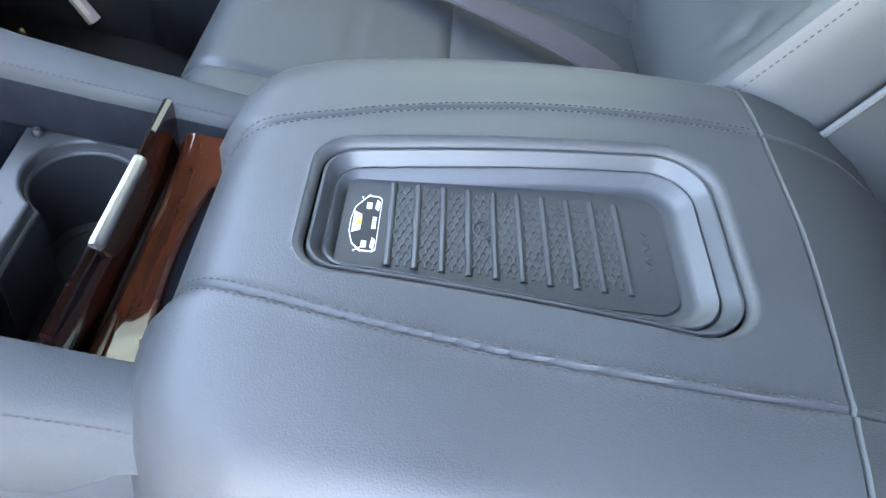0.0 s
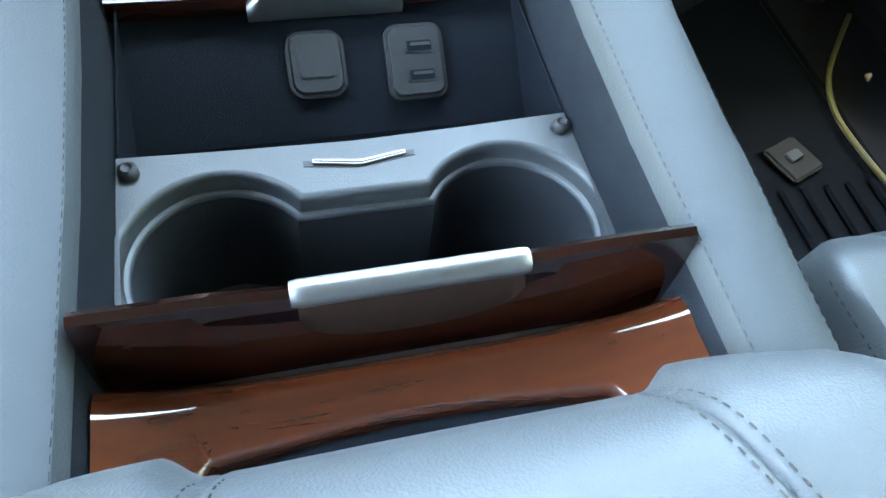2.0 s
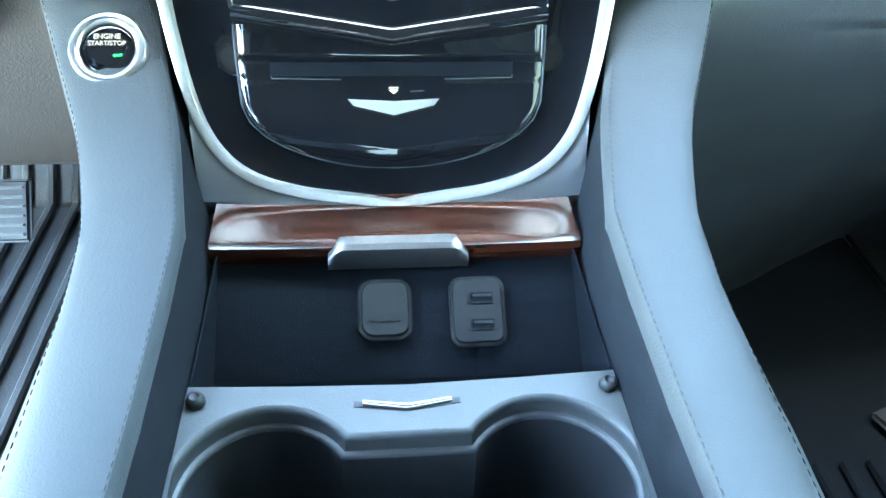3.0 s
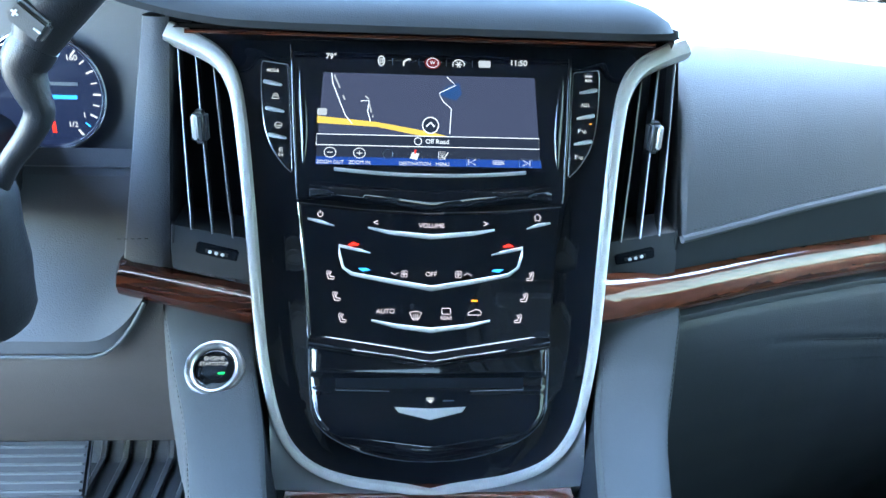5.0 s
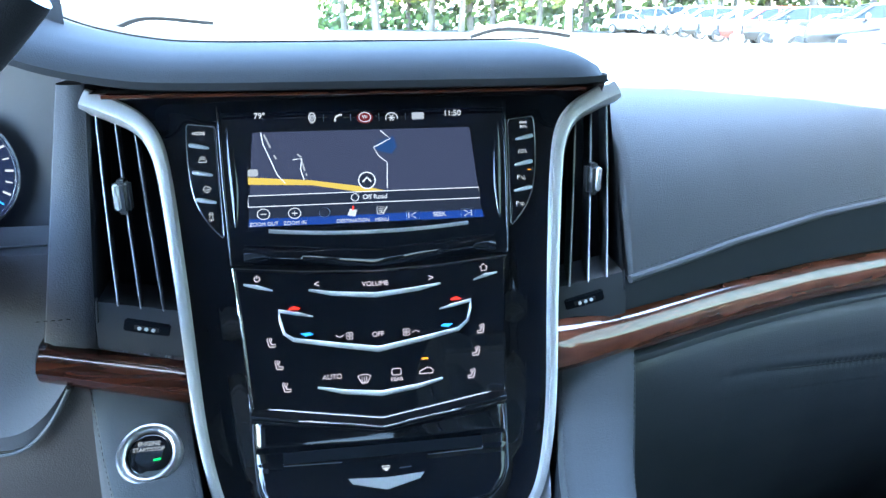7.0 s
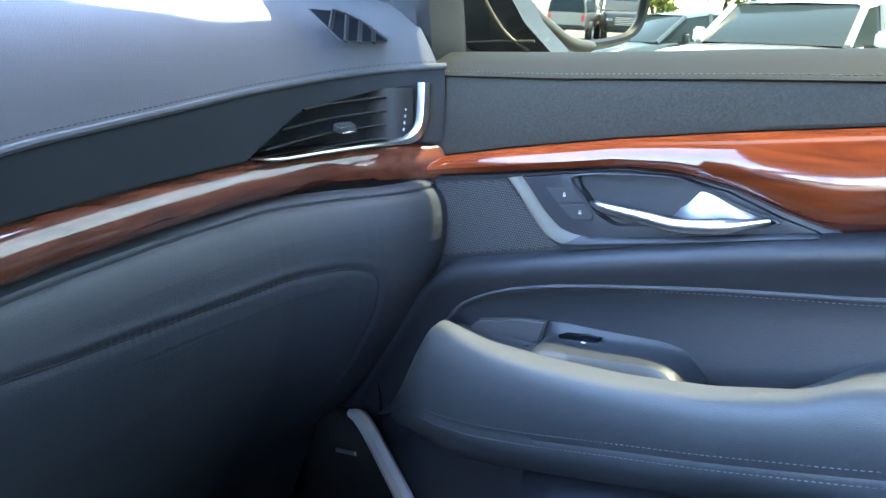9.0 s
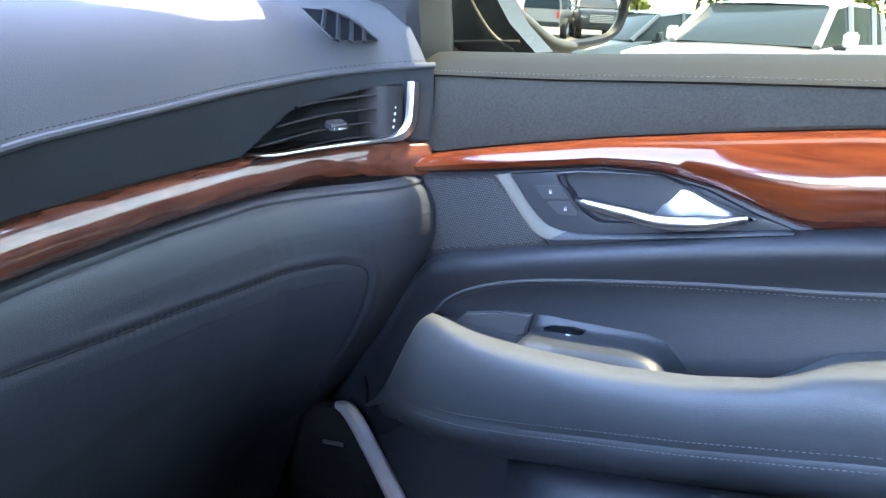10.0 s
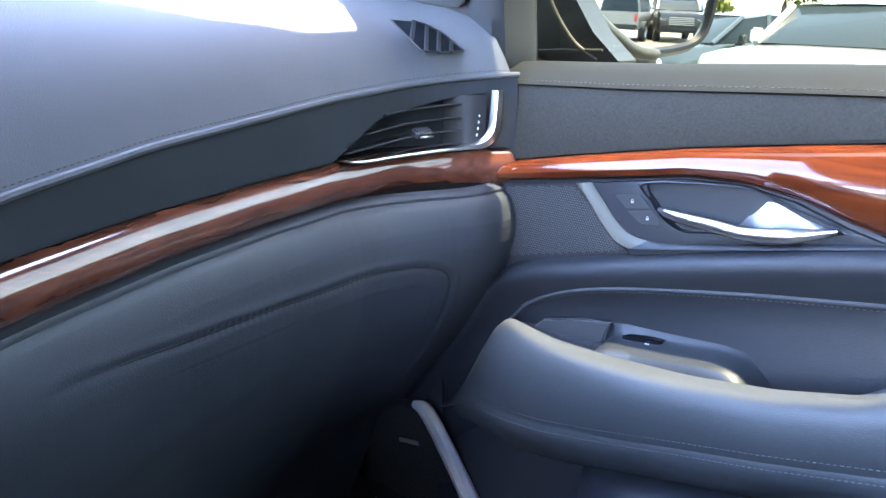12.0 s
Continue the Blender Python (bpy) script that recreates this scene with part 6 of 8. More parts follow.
edge = curve([(0.605, dash_y(0.605) - 0.002, 0.5385), (0.63, dash_y(0.63) - 0.008, 0.5355), (0.68, dash_y(0.68) - 0.010, 0.535), (0.73, dash_y(0.73) - 0.010, 0.5365), (0.755, dash_y(0.755) - 0.011, 0.5385), (0.770, dash_y(0.770) - 0.011, 0.543), (0.7775, dash_y(0.7775) - 0.010, 0.556), (0.7795, dash_y(0.7795) - 0.009, 0.575), (0.781, dash_y(0.781) - 0.007, 0.597)], 50)
rows = []
for k, p in enumerate(edge):
    d = edge[min(k + 1, 49)] - edge[max(k - 1, 0)]
    n = Vector((d.z, 0, -d.x)).normalized()
    w = lerp(k / 49, [0, 0.1, 0.5, 0.66, 0.8, 1], [0.0006, 0.0016, 0.0022, 0.0058, 0.0064, 0.0056])
    rows.append([p + n * w * a + Vector((0, b, 0)) for a, b in ((-1.0, 0.006), (-1.0, 0.001), (-0.8, -0.0015), (0.0, -0.0024), (0.8, -0.0016), (1.0, 0.001), (1.0, 0.008))])
child("chrome_edge", sheet(rows), SILVER, pv, "satin silver edge")

# defroster outlet on the dashboard's corner
df = thing("defroster_outlet", "small triangular black window outlet on the dashboard's corner", "air vent", (0.73, 0.40, 0.66))
DFA = [p + Vector((0, -0.001, -0.003)) for p in [Vector((0.700, 0.372, 0.6655)), Vector((0.731, 0.366, 0.664)), Vector((0.754, 0.353, 0.654)), Vector((0.766, 0.331, 0.637)), Vector((0.730, 0.329, 0.636)), Vector((0.702, 0.333, 0.638))]]
ctr = sum(DFA, Vector()) / 6
nrm = (DFA[1] - DFA[0]).cross(DFA[3] - DFA[0]).normalized()
if nrm.z < 0:
    nrm = -nrm
bmv = bmesh.new()
bmv.faces.new([bmv.verts.new(p + nrm * 0.0025) for p in DFA])
child("cavity", bmv, FELT, df)
arc = curve([p + nrm * 0.003 for p in DFA[:4]], 30)
child("rim", tube(arc[8:], 0.0013, 8), SOCKET, df, "moulded rim along the arc")
child("edge", tube([p + nrm * 0.0025 for p in (DFA[3], DFA[4], DFA[5], DFA[0])], 0.0007, 6), DARK, df)
for u, b in ((0.30, DFA[0].lerp(DFA[5], 0.62)), (0.47, DFA[5].lerp(DFA[4], 0.12)), (0.64, DFA[5].lerp(DFA[4], 0.70)), (0.80, DFA[4].lerp(DFA[3], 0.30))):
    a, b = arc[int(u * 29)] + nrm * 0.0006, b + nrm * 0.0036
    side = (b - a).cross(nrm).normalized() * 0.0045
    rows = [[q, q + nrm * 0.0006 - side * 0.2, q - side - nrm * 0.0006, q - side * 0.8 - nrm * 0.002, q - nrm * 0.002] for q in (a, a.lerp(b, 0.5), b)]
    child("fin", capped(rows), WELL, df, "slanted fin")

# ---- passenger door ----
door = thing("passenger_door", "closed front passenger door with dark trim, wood inlay and padded armrest", "car door", (0.80, 0.0, 0.15))
YS = smooth_ys(0.345, -0.62, 80)
YS_LOW = smooth_ys(0.47, 0.26, 36) + smooth_ys(0.255, -0.62, 80)


def sill_seam(y):
    return lerp(-y, [-0.35, -0.29, -0.155, 0, 0.106, 0.62], [0.600, 0.603, 0.608, 0.617, 0.622, 0.645])


def wood_top(y):
    return lerp(-y, [-0.35, -0.295, -0.206, -0.09, 0.006, 0.113, 0.3, 0.62], [0.514, 0.521, 0.540, 0.562, 0.577, 0.592, 0.606, 0.62])


def wood_low(y):
    return lerp(-y, [-0.35, -0.294, -0.204, -0.087, -0.035, 0.013, 0.06, 0.09, 0.127, 0.3, 0.62], [0.494, 0.501, 0.516, 0.537, 0.539, 0.532, 0.517, 0.510, 0.519, 0.55, 0.57])


def ledge_z(y):
    k = 0.008
    ys_, zs_ = [-0.47, -0.41, -0.36, -0.315, -0.29, -0.270, -0.235, -0.197, -0.129, 0.02, 0.128, 0.62], [0.130, 0.205, 0.275, 0.345, 0.385, 0.407, 0.4195, 0.429, 0.449, 0.489, 0.514, 0.60]
    return (lerp(-y - k, ys_, zs_) + 2 * lerp(-y, ys_, zs_) + lerp(-y + k, ys_, zs_)) / 4


rows = []
for y in YS:
    z = sill_seam(y)
    rows.append([Vector((0.868, y, z + 0.012)), Vector((0.860, y, z + 0.022)), Vector((0.835, y, z + 0.022)), Vector((0.815, y, z + 0.014)), Vector((0.804, y, z + 0.004)), Vector((0.800, y, z + 0.0006)), Vector((0.803, y, z - 0.001)), Vector((0.81, y, z - 0.001))])
rows.insert(0, [p + Vector((0.006, 0.012, -0.004)) for p in rows[0]])
sill = child("window_sill", sheet(rows), SILL, door, "padded black leather window sill")
child("stitching", stitches([[(0.8015, y, sill_seam(y) + 0.0045) for y in smooth_ys(0.30, -0.6, 120)]], (-1, 0, 0.4), 0.0032, 0.0018), THREAD_PALE, sill, "row of grey stitches")
rows = []
for y in YS:
    a, b = sill_seam(y), wood_top(y)
    rows.append([Vector((0.806, y, a - 0.0005)), Vector((0.803, y, a - 0.004)), Vector((0.801, y, a + (b - a) * 0.4)), Vector((0.798, y, a + (b - a) * 0.9)), Vector((0.800, y, b + 0.0005)), Vector((0.81, y, b))])
child("suede_band", sheet(rows), SUEDE, door, "charcoal suede band")
rows = []
for y in [v for v in YS if v < 0.31]:
    a, b = wood_top(y), wood_low(y)
    h = a - b
    k = min(0.020, h * 0.42)
    rows.append([Vector((0.806, y, a)), Vector((0.796, y, a - 0.001)), Vector((0.792 - k * 0.45, y, a - h * 0.15)), Vector((0.790 - k * 0.85, y, a - h * 0.4)), Vector((0.789 - k * 0.9, y, a - h * 0.62)), Vector((0.789 - k * 0.6, y, a - h * 0.85)), Vector((0.791 - k * 0.1, y, b + 0.001)), Vector((0.80, y, b))])
child("wood_inlay", sheet(rows), WOOD_Y, door, "glossy reddish wood inlay")
# panel behind speaker and handle, with the ledge below
PANEL = [(0.006, 0.7900), (0.0035, 0.7835), (0.001, 0.7785), (-0.003, 0.7745), (-0.008, 0.7725), (-0.014, 0.7730), (-0.021, 0.7765), (-0.030, 0.7825), (-0.038, 0.7875), (-0.046, 0.7905), (-0.054, 0.7925), (-0.070, 0.7925), (-0.095, 0.7890), (-0.125, 0.7840)]
rows = []
for y in YS_LOW:
    b = ledge_z(y)
    a = max(wood_low(y), b + 0.02)
    k = lerp(y, [0.27, 0.33, 0.45], [1.0, 0.8, 0.5])
    rows.append([Vector((0.80, y, a)), Vector((0.794, y, a - 0.001)), Vector((0.792, y, b + (a - b) * 0.5))] + [Vector((0.79 + (x - 0.79) * (k if d > -0.05 else 1.0), y, b + d)) for d, x in PANEL] + [Vector((0.784, y, min(0.25, b - 0.15))), Vector((0.79, y, min(0.05, b - 0.25)))])
child("inner_panel", sheet(rows), BLACK, door, "soft black inner panel with a rolled ledge")
seam = curve([(0, 0.268, 0.346), (0, 0.243, 0.373), (0, 0.195, 0.400), (0, 0.132, 0.420), (0, 0.022, 0.442), (0, -0.07, 0.457), (0, -0.137, 0.468), (0, -0.35, 0.51)], 60)


def panel_x(y, z):
    b = ledge_z(y)
    return lerp(z - b, [d for d, _ in PANEL][::-1], [x for _, x in PANEL][::-1])


child("panel_seam", tube([(panel_x(p.y, p.z) - 0.001, p.y, p.z) for p in seam], 0.0018, 6), PAD, door)
child("stitching", stitches([[(panel_x(p.y, p.z - 0.005) - 0.0006, p.y, p.z - 0.005) for p in seam]], (-1, 0, 0), 0.003, 0.0018), THREAD_PALE, door)
# speaker
SPK = [(0.283, 0.4990), (0.198, 0.5130), (0.134, 0.4545), (0.277, 0.4170), (0.283, 0.44)]
DXP = 0.7895
spk = child("speaker_grille", plate([(DXP + 0.001, y, z) for y, z in SPK], (-1, 0, 0), 0.002, 0.0006), DARK, door, "fine perforated speaker grille")
bmg = bmesh.new()


def inside(y, z, poly):
    c = False
    for (y0, z0), (y1, z1) in zip(poly, poly[1:] + poly[:1]):
        if (z0 > z) != (z1 > z) and y < (y1 - y0) * (z - z0) / (z1 - z0) + y0:
            c = not c
    return c


inner = [(0.2805, 0.4965), (0.1985, 0.5100), (0.1375, 0.4560), (0.2745, 0.4200), (0.2800, 0.44)]
k = 0
z = 0.418
while z < 0.513:
    y = 0.13 + (0.0014 if k % 2 else 0)
    while y < 0.284:
        if inside(y, z, inner):
            vs = [bmg.verts.new((DXP - 0.0016, y + 0.00105 * math.cos(a), z + 0.00105 * math.sin(a))) for a in [math.pi / 3 * q for q in range(6)]]
            bmg.faces.new(vs)
        y += 0.0028
    z += 0.00243
    k += 1
SPKM = material("grille_metal", (0.062, 0.063, 0.067), 0.5)
ob = child("perforation", bmg, SPKM, spk, smooth=False)
ob["kind"] = "stuff"
# handle bezel
BEZ = [(0.196, 0.5135), (0.09, 0.5345), (0.04, 0.5375), (-0.008, 0.530), (-0.05, 0.5155), (-0.082, 0.5085), (-0.078, 0.5040), (0.03, 0.478), (0.131, 0.4535)]
REC = [(0.1265, 0.5265), (0.045, 0.5365), (0.015, 0.5330), (-0.020, 0.5225), (-0.048, 0.5140), (-0.040, 0.5090), (0.03, 0.4960), (0.072, 0.4875), (0.087, 0.4870), (0.103, 0.4945), (0.117, 0.509)]
rec = curve([(0, y, z) for y, z in REC], 44, True)
rc = sum(rec, Vector()) / len(rec)
ring_out = []
for p in rec:
    d = (p - rc).normalized()
    far = 0.0
    for (y0, z0), (y1, z1) in zip(BEZ, BEZ[1:] + BEZ[:1]):
        ey, ez = y1 - y0, z1 - z0
        den = d.y * ez - d.z * ey
        if abs(den) > 1e-9:
            t = ((y0 - rc.y) * ez - (z0 - rc.z) * ey) / den
            q = ((y0 - rc.y) * d.z - (z0 - rc.z) * d.y) / den
            if t > 0 and 0 <= q <= 1:
                far = max(far, t)
    ring_out.append(max(far, (p - rc).length * 1.02))
rows = []
for f, dx in ((1.0, 0.004), (1.0, -0.001), (0.97, -0.003), (0.5, -0.0035), (0.06, -0.0045), (0.0, -0.004)):
    rows.append([Vector((DXP + dx, rc.y + (p - rc).normalized().y * ((p - rc).length + (o - (p - rc).length) * f), rc.z + (p - rc).normalized().z * ((p - rc).length + (o - (p - rc).length) * f))) for p, o in zip(rec, ring_out)])
child("bezel", sheet(rows, close_cols=True), BLACK, door, "black handle bezel")
child("bezel", plate([(DXP + 0.0005, y, z) for y, z in ((0.196, 0.5135), (0.125, 0.5275), (0.116, 0.509), (0.102, 0.4935), (0.086, 0.4858), (0.10, 0.4615), (0.131, 0.4535))], (-1, 0, 0), 0.003, 0.001), BLACK, door, "black handle bezel")
TRIM_A = curve([(0, y, z) for y, z in ((0.1945, 0.5150), (0.184, 0.5045), (0.171, 0.4885), (0.158, 0.4740), (0.146, 0.4640), (0.128, 0.4605), (0.09, 0.4685), (0.03, 0.4815), (-0.05, 0.4995), (-0.080, 0.5065))], 60)
TRIM_B = curve([(0, y, z) for y, z in ((0.1800, 0.5180), (0.171, 0.5085), (0.158, 0.4935), (0.145, 0.4810), (0.132, 0.4735), (0.112, 0.4715), (0.08, 0.4765), (0.028, 0.4870), (-0.05, 0.5040), (-0.078, 0.5095))], 60)
rows = []
for a, b in zip(TRIM_A, TRIM_B):
    rows.append([Vector((DXP + dx, a.y + (b.y - a.y) * f, a.z + (b.z - a.z) * f)) for f, dx in ((-0.1, 0.002), (-0.06, -0.0045), (0.0, -0.0072), (0.12, -0.0085), (0.4, -0.0080), (0.75, -0.0062), (1.0, -0.0040), (1.05, 0.001))])
child("bezel_trim", sheet(rows[:33]), ACCENT, door, "grey satin accent band")
child("bezel_rim", sheet(rows[32:]), BLACK, door, "black lower rim of the handle bezel")
rows = []
for sc, dx in ((1.0, -0.0045), (0.975, -0.005), (0.955, -0.002), (0.90, 0.010), (0.75, 0.018), (0.4, 0.022), (0.05, 0.023)):
    rows.append([Vector((DXP + dx, rc.y + (p.y - rc.y) * sc, rc.z + (p.z - rc.z) * sc)) for p in rec])
child("handle_cup", sheet(rows, close_cols=True), material("satin_black_cup", (0.020, 0.021, 0.026), 0.32, spec=0.5), door, "dark recess behind the handle")
hb = curve([(DXP - 0.004, 0.108, 0.5035), (DXP - 0.011, 0.09, 0.5025), (DXP - 0.014, 0.056, 0.501), (DXP - 0.014, 0.025, 0.4995), (DXP - 0.012, -0.01, 0.5045), (DXP - 0.006, -0.043, 0.5135)], 40)
child("door_handle", tube(hb, [lerp(i / 39, [0, 0.1, 0.5, 0.8, 1], [0.0018, 0.0042, 0.0060, 0.0066, 0.0022]) for i in range(40)], 12, 0.75, (1, 0, 0)), material("satin_chrome", (0.62, 0.62, 0.63), 0.28, 1.0), door, "slim satin chrome pull handle")
low_edge = curve([(DXP - 0.013, 0.036, 0.5015), (DXP - 0.016, 0.01, 0.5020), (DXP - 0.014, -0.02, 0.5060), (DXP - 0.007, -0.044, 0.5115)], 16)
top_edge = curve([(DXP + 0.006, 0.026, 0.517), (DXP + 0.003, 0.012, 0.5265), (DXP - 0.001, -0.015, 0.5185), (DXP - 0.006, -0.043, 0.5125)], 16)
rows = [[a, a.lerp(b, 0.35) + Vector((0.004, 0, -0.002)), a.lerp(b, 0.7) + Vector((0.003, 0, -0.001)), b, b + Vector((0.004, 0, -0.002)), a + Vector((0.006, 0, -0.004))] for a, b in zip(low_edge, top_edge)]
child("handle_paddle", capped(rows), GRIP, door, "polished handle paddle")
LOCK_MARK = material("pale_grey_print", (0.42, 0.42, 0.43), 0.5)
LOCK = material("grey_button", (0.026, 0.028, 0.033), 0.5)
for pts in ([(0.1535, 0.5105), (0.1270, 0.5155), (0.1140, 0.5035), (0.1400, 0.4985)], [(0.1390, 0.4970), (0.1130, 0.5020), (0.1040, 0.4935), (0.1045, 0.4880), (0.1240, 0.4862)]):
    b = child("lock_button", plate([(DXP - 0.0028, y, z) for y, z in pts], (-1, 0, 0), 0.003, 0.0008), LOCK, door, "grey lock button")
    child("button_edge", tube([(DXP - 0.0046, y, z) for y, z in pts + pts[:1]], 0.0006, 6), DARK, b)
    cy, cz = sum(p[0] for p in pts) / len(pts), sum(p[1] for p in pts) / len(pts)
    child("lock_symbol", plate([(DXP - 0.0060, cy + a, cz + c) for a, c in rounded(0, -0.0006, 0.0028, 0.0020, 0.0005, 2)], (-1, 0, 0), 0.0003), LOCK_MARK, b)
    child("lock_symbol", tube([(DXP - 0.0061, cy + 0.0010 * math.cos(a), cz + 0.0006 + 0.0015 * math.sin(a)) for a in [math.pi * q / 8 for q in range(9)]], 0.00028, 5), LOCK_MARK, b)
# armrest body
ARM = [(0.385, 0.190, 0.180, 0.792), (0.345, 0.226, 0.205, 0.784), (0.318, 0.262, 0.228, 0.768), (0.300, 0.290, 0.241, 0.756), (0.284, 0.317, 0.250, 0.746), (0.270, 0.342, 0.256, 0.738), (0.256, 0.364, 0.260, 0.731), (0.245, 0.371, 0.263, 0.726), (0.230, 0.372, 0.266, 0.721), (0.183, 0.369, 0.275, 0.714), (0.122, 0.372, 0.290, 0.710), (0.039, 0.380, 0.312, 0.708), (-0.031, 0.393, 0.330, 0.706), (-0.092, 0.411, 0.348, 0.704), (-0.126, 0.430, 0.358, 0.703), (-0.16, 0.440, 0.368, 0.703), (-0.25, 0.452, 0.39, 0.703), (-0.62, 0.50, 0.46, 0.71)]
ay = [a[0] for a in ARM][::-1]


def armv(y, i):
    k = 0.008
    v = [a[i] for a in ARM][::-1]
    return (lerp(y - k, ay, v) + 2 * lerp(y, ay, v) + lerp(y + k, ay, v)) / 4


rows = []
for y in smooth_ys(0.38, -0.62, 120):
    zt, zb, x = armv(y, 1) - 0.007, armv(y, 2), armv(y, 3)
    h = zt - zb
    inx = lerp(y, [-0.2, -0.13, 0.24, 0.3], [0.795, 0.80, 0.80, 0.80])
    dip = lerp(y, [-0.16, -0.12, -0.03, 0.22, 0.27], [0.0, 0.004, 0.03, 0.03, 0.01])
    rows.append([Vector((inx, y, zt - dip - 0.006)), Vector((x + 0.048, y, zt - dip - 0.002)), Vector((x + 0.040, y, zt - dip * 0.3)), Vector((x + 0.030, y, zt + 0.001)), Vector((x + 0.016, y, zt - 0.001)), Vector((x + 0.006, y, zt - h * 0.10)), Vector((x, y, zt - h * 0.30)), Vector((x + 0.001, y, zt - h * 0.6)), Vector((x + 0.006, y, zb + h * 0.06)), Vector((x + 0.0075, y, zb)), Vector((x + 0.006, y, zb - 0.004)), Vector((x + 0.010, y, zb - 0.02)), Vector((x + 0.035, y, zb - 0.05)), Vector((0.785, y, zb - 0.075)), Vector((0.80, y, zb - 0.09))])
armr = child("armrest", sheet(rows), ARM_SKIN, door, "padded black leather door armrest")
child("stitching", stitches([[(armv(y, 3) + 0.0045, y, armv(y, 2) + d) for y in smooth_ys(0.27, -0.6, 120)] for d in (0.008, -0.0045)], (-1, 0, 0), 0.003, 0.0018), THREAD_PALE, armr, "double row of grey stitches")
# switch box set into the armrest
BOX = [(0.252, 0.338), (0.236, 0.347), (0.222, 0.363), (0.176, 0.376), (0.13, 0.384), (0.055, 0.392), (0.01, 0.396), (-0.004, 0.390), (-0.012, 0.378), (-0.02, 0.355)]
rows = []
for y in smooth_ys(0.25, -0.012, 40):
    zt = lerp(-y, [-b[0] for b in BOX], [b[1] for b in BOX])
    zf = armv(y, 1)
    flat = lerp(y, [-0.012, -0.004, 0.01, 0.03, 0.14, 0.148, 0.25], [0.366, 0.372, 0.381, 0.3823, 0.3664, 0.352, 0.345])
    rows.append([Vector((0.806, y, zt)), Vector((0.798, y, zt)), Vector((0.7935, y, zt - 0.003)), Vector((0.788, y, flat + 0.004)), Vector((0.782, y, flat)), Vector((0.762, y, flat - 0.001)), Vector((0.752, y, flat - 0.004)), Vector((0.747, y, zf - 0.014)), Vector((0.745, y, zf - 0.03))])
child("switch_box", sheet(rows), SOCKET, door, "black plastic switch box")
pod = [(0.238, 0.3445), (0.222, 0.361), (0.176, 0.374), (0.144, 0.3786), (0.150, 0.356), (0.1646, 0.347), (0.206, 0.3445)]
child("grip_pod", plate([(0.7905, y, z) for y, z in pod], (-1, 0, 0), 0.006, 0.002, 3), PLASTIC, door, "smooth plastic pull pod")
for q in (0.0, 0.004, 0.008):
    child("pod_rib", tube([(0.781, 0.205 - q, 0.345 - q), (0.780, 0.18, 0.346 - q), (0.779, 0.158, 0.351 - q)], 0.0012, 6), BLACK, door)
sw = [(0.129, 0.3600), (0.128, 0.3697), (0.120, 0.3742), (0.100, 0.3780), (0.085, 0.3785), (0.0906, 0.3650)]
child("window_switch", plate([(0.786, y, z) for y, z in sw], (-0.95, 0, 0.3), 0.007, 0.002, 3), GLOSS, door, "window switch")
child("window_symbol", plate([(0.7765, 0.1 + a, 0.3712 + c) for a, c in rounded(0, 0, 0.0046, 0.0036, 0.0006, 2)], (-0.95, 0, 0.3), 0.0004), WHITE, door)
child("switch_trim", tube(curve([(0.776, 0.131, 0.3585), (0.7745, 0.110, 0.3590), (0.775, 0.090, 0.3640)], 12), 0.0013, 6), BRIGHT, door, "thin chrome line")
# lower door with map pocket
rows = []
for y in smooth_ys(0.345, -0.62, 50):
    zb = armv(min(y, 0.34), 2)
    rows.append([Vector((0.79, y, zb - 0.03)), Vector((0.778, y, zb - 0.06)), Vector((0.768, y, min(0.15, zb - 0.08))), Vector((0.762, y, 0.08)), Vector((0.77, y, 0.02))])
child("lower_panel", sheet(rows), BLACK, door, "black plastic lower door panel")
rows = []
for y in smooth_ys(0.15, -0.62, 60):
    k = lerp(y, [0.075, 0.09, 0.115, 0.135, 0.15], [1.0, 0.95, 0.6, 0.2, 0.0])
    zb = lerp(y, [-0.62, -0.3, -0.12, -0.03, 0.09, 0.15], [0.385, 0.335, 0.300, 0.276, 0.242, 0.215])
    rows.append([Vector((0.775, y, zb + 0.004)), Vector((0.768 - 0.030 * k, y, zb + 0.002)), Vector((0.764 - 0.042 * k, y, zb - 0.004)), Vector((0.762 - 0.050 * k, y, zb - 0.014)), Vector((0.760 - 0.058 * k, y, zb - 0.04)),
                 Vector((0.758 - 0.062 * k, y, zb - 0.09)), Vector((0.758 - 0.060 * k, y, zb - 0.14)), Vector((0.765 - 0.03 * k, y, 0.03))])
child("map_pocket", sheet(rows), BLACK, door, "rounded map pocket")
SPEAKER = [(0.475, 0.185), (0.385, 0.206), (0.352, 0.197), (0.316, 0.148), (0.235, 0.03), (0.475, 0.03)]
grille = child("door_speaker", plate([(0.772, y, z) for y, z in SPEAKER], (-1, 0, 0), 0.006, 0.002), DARK, door, "dark perforated speaker cover")
bmg = bmesh.new()
for i in range(70):
    for j in range(44):
        y, z = 0.24 + 0.0033 * i + (0.00165 if j % 2 else 0), 0.06 + 0.0032 * j
        if z < lerp(y, [0.24, 0.316, 0.352, 0.385, 0.475], [0.02, 0.138, 0.187, 0.197, 0.178]) and y < 0.465:
            bmg.faces.new([bmg.verts.new((0.7655, y + 0.0011 * math.cos(a), z + 0.0011 * math.sin(a))) for a in [math.pi / 3 * q for q in range(6)]])
SPEAKER_MESH = material("speaker_mesh", (0.075, 0.066, 0.058), 0.5)
child("perforation", bmg, SPEAKER_MESH, grille, smooth=False)["kind"] = "stuff"
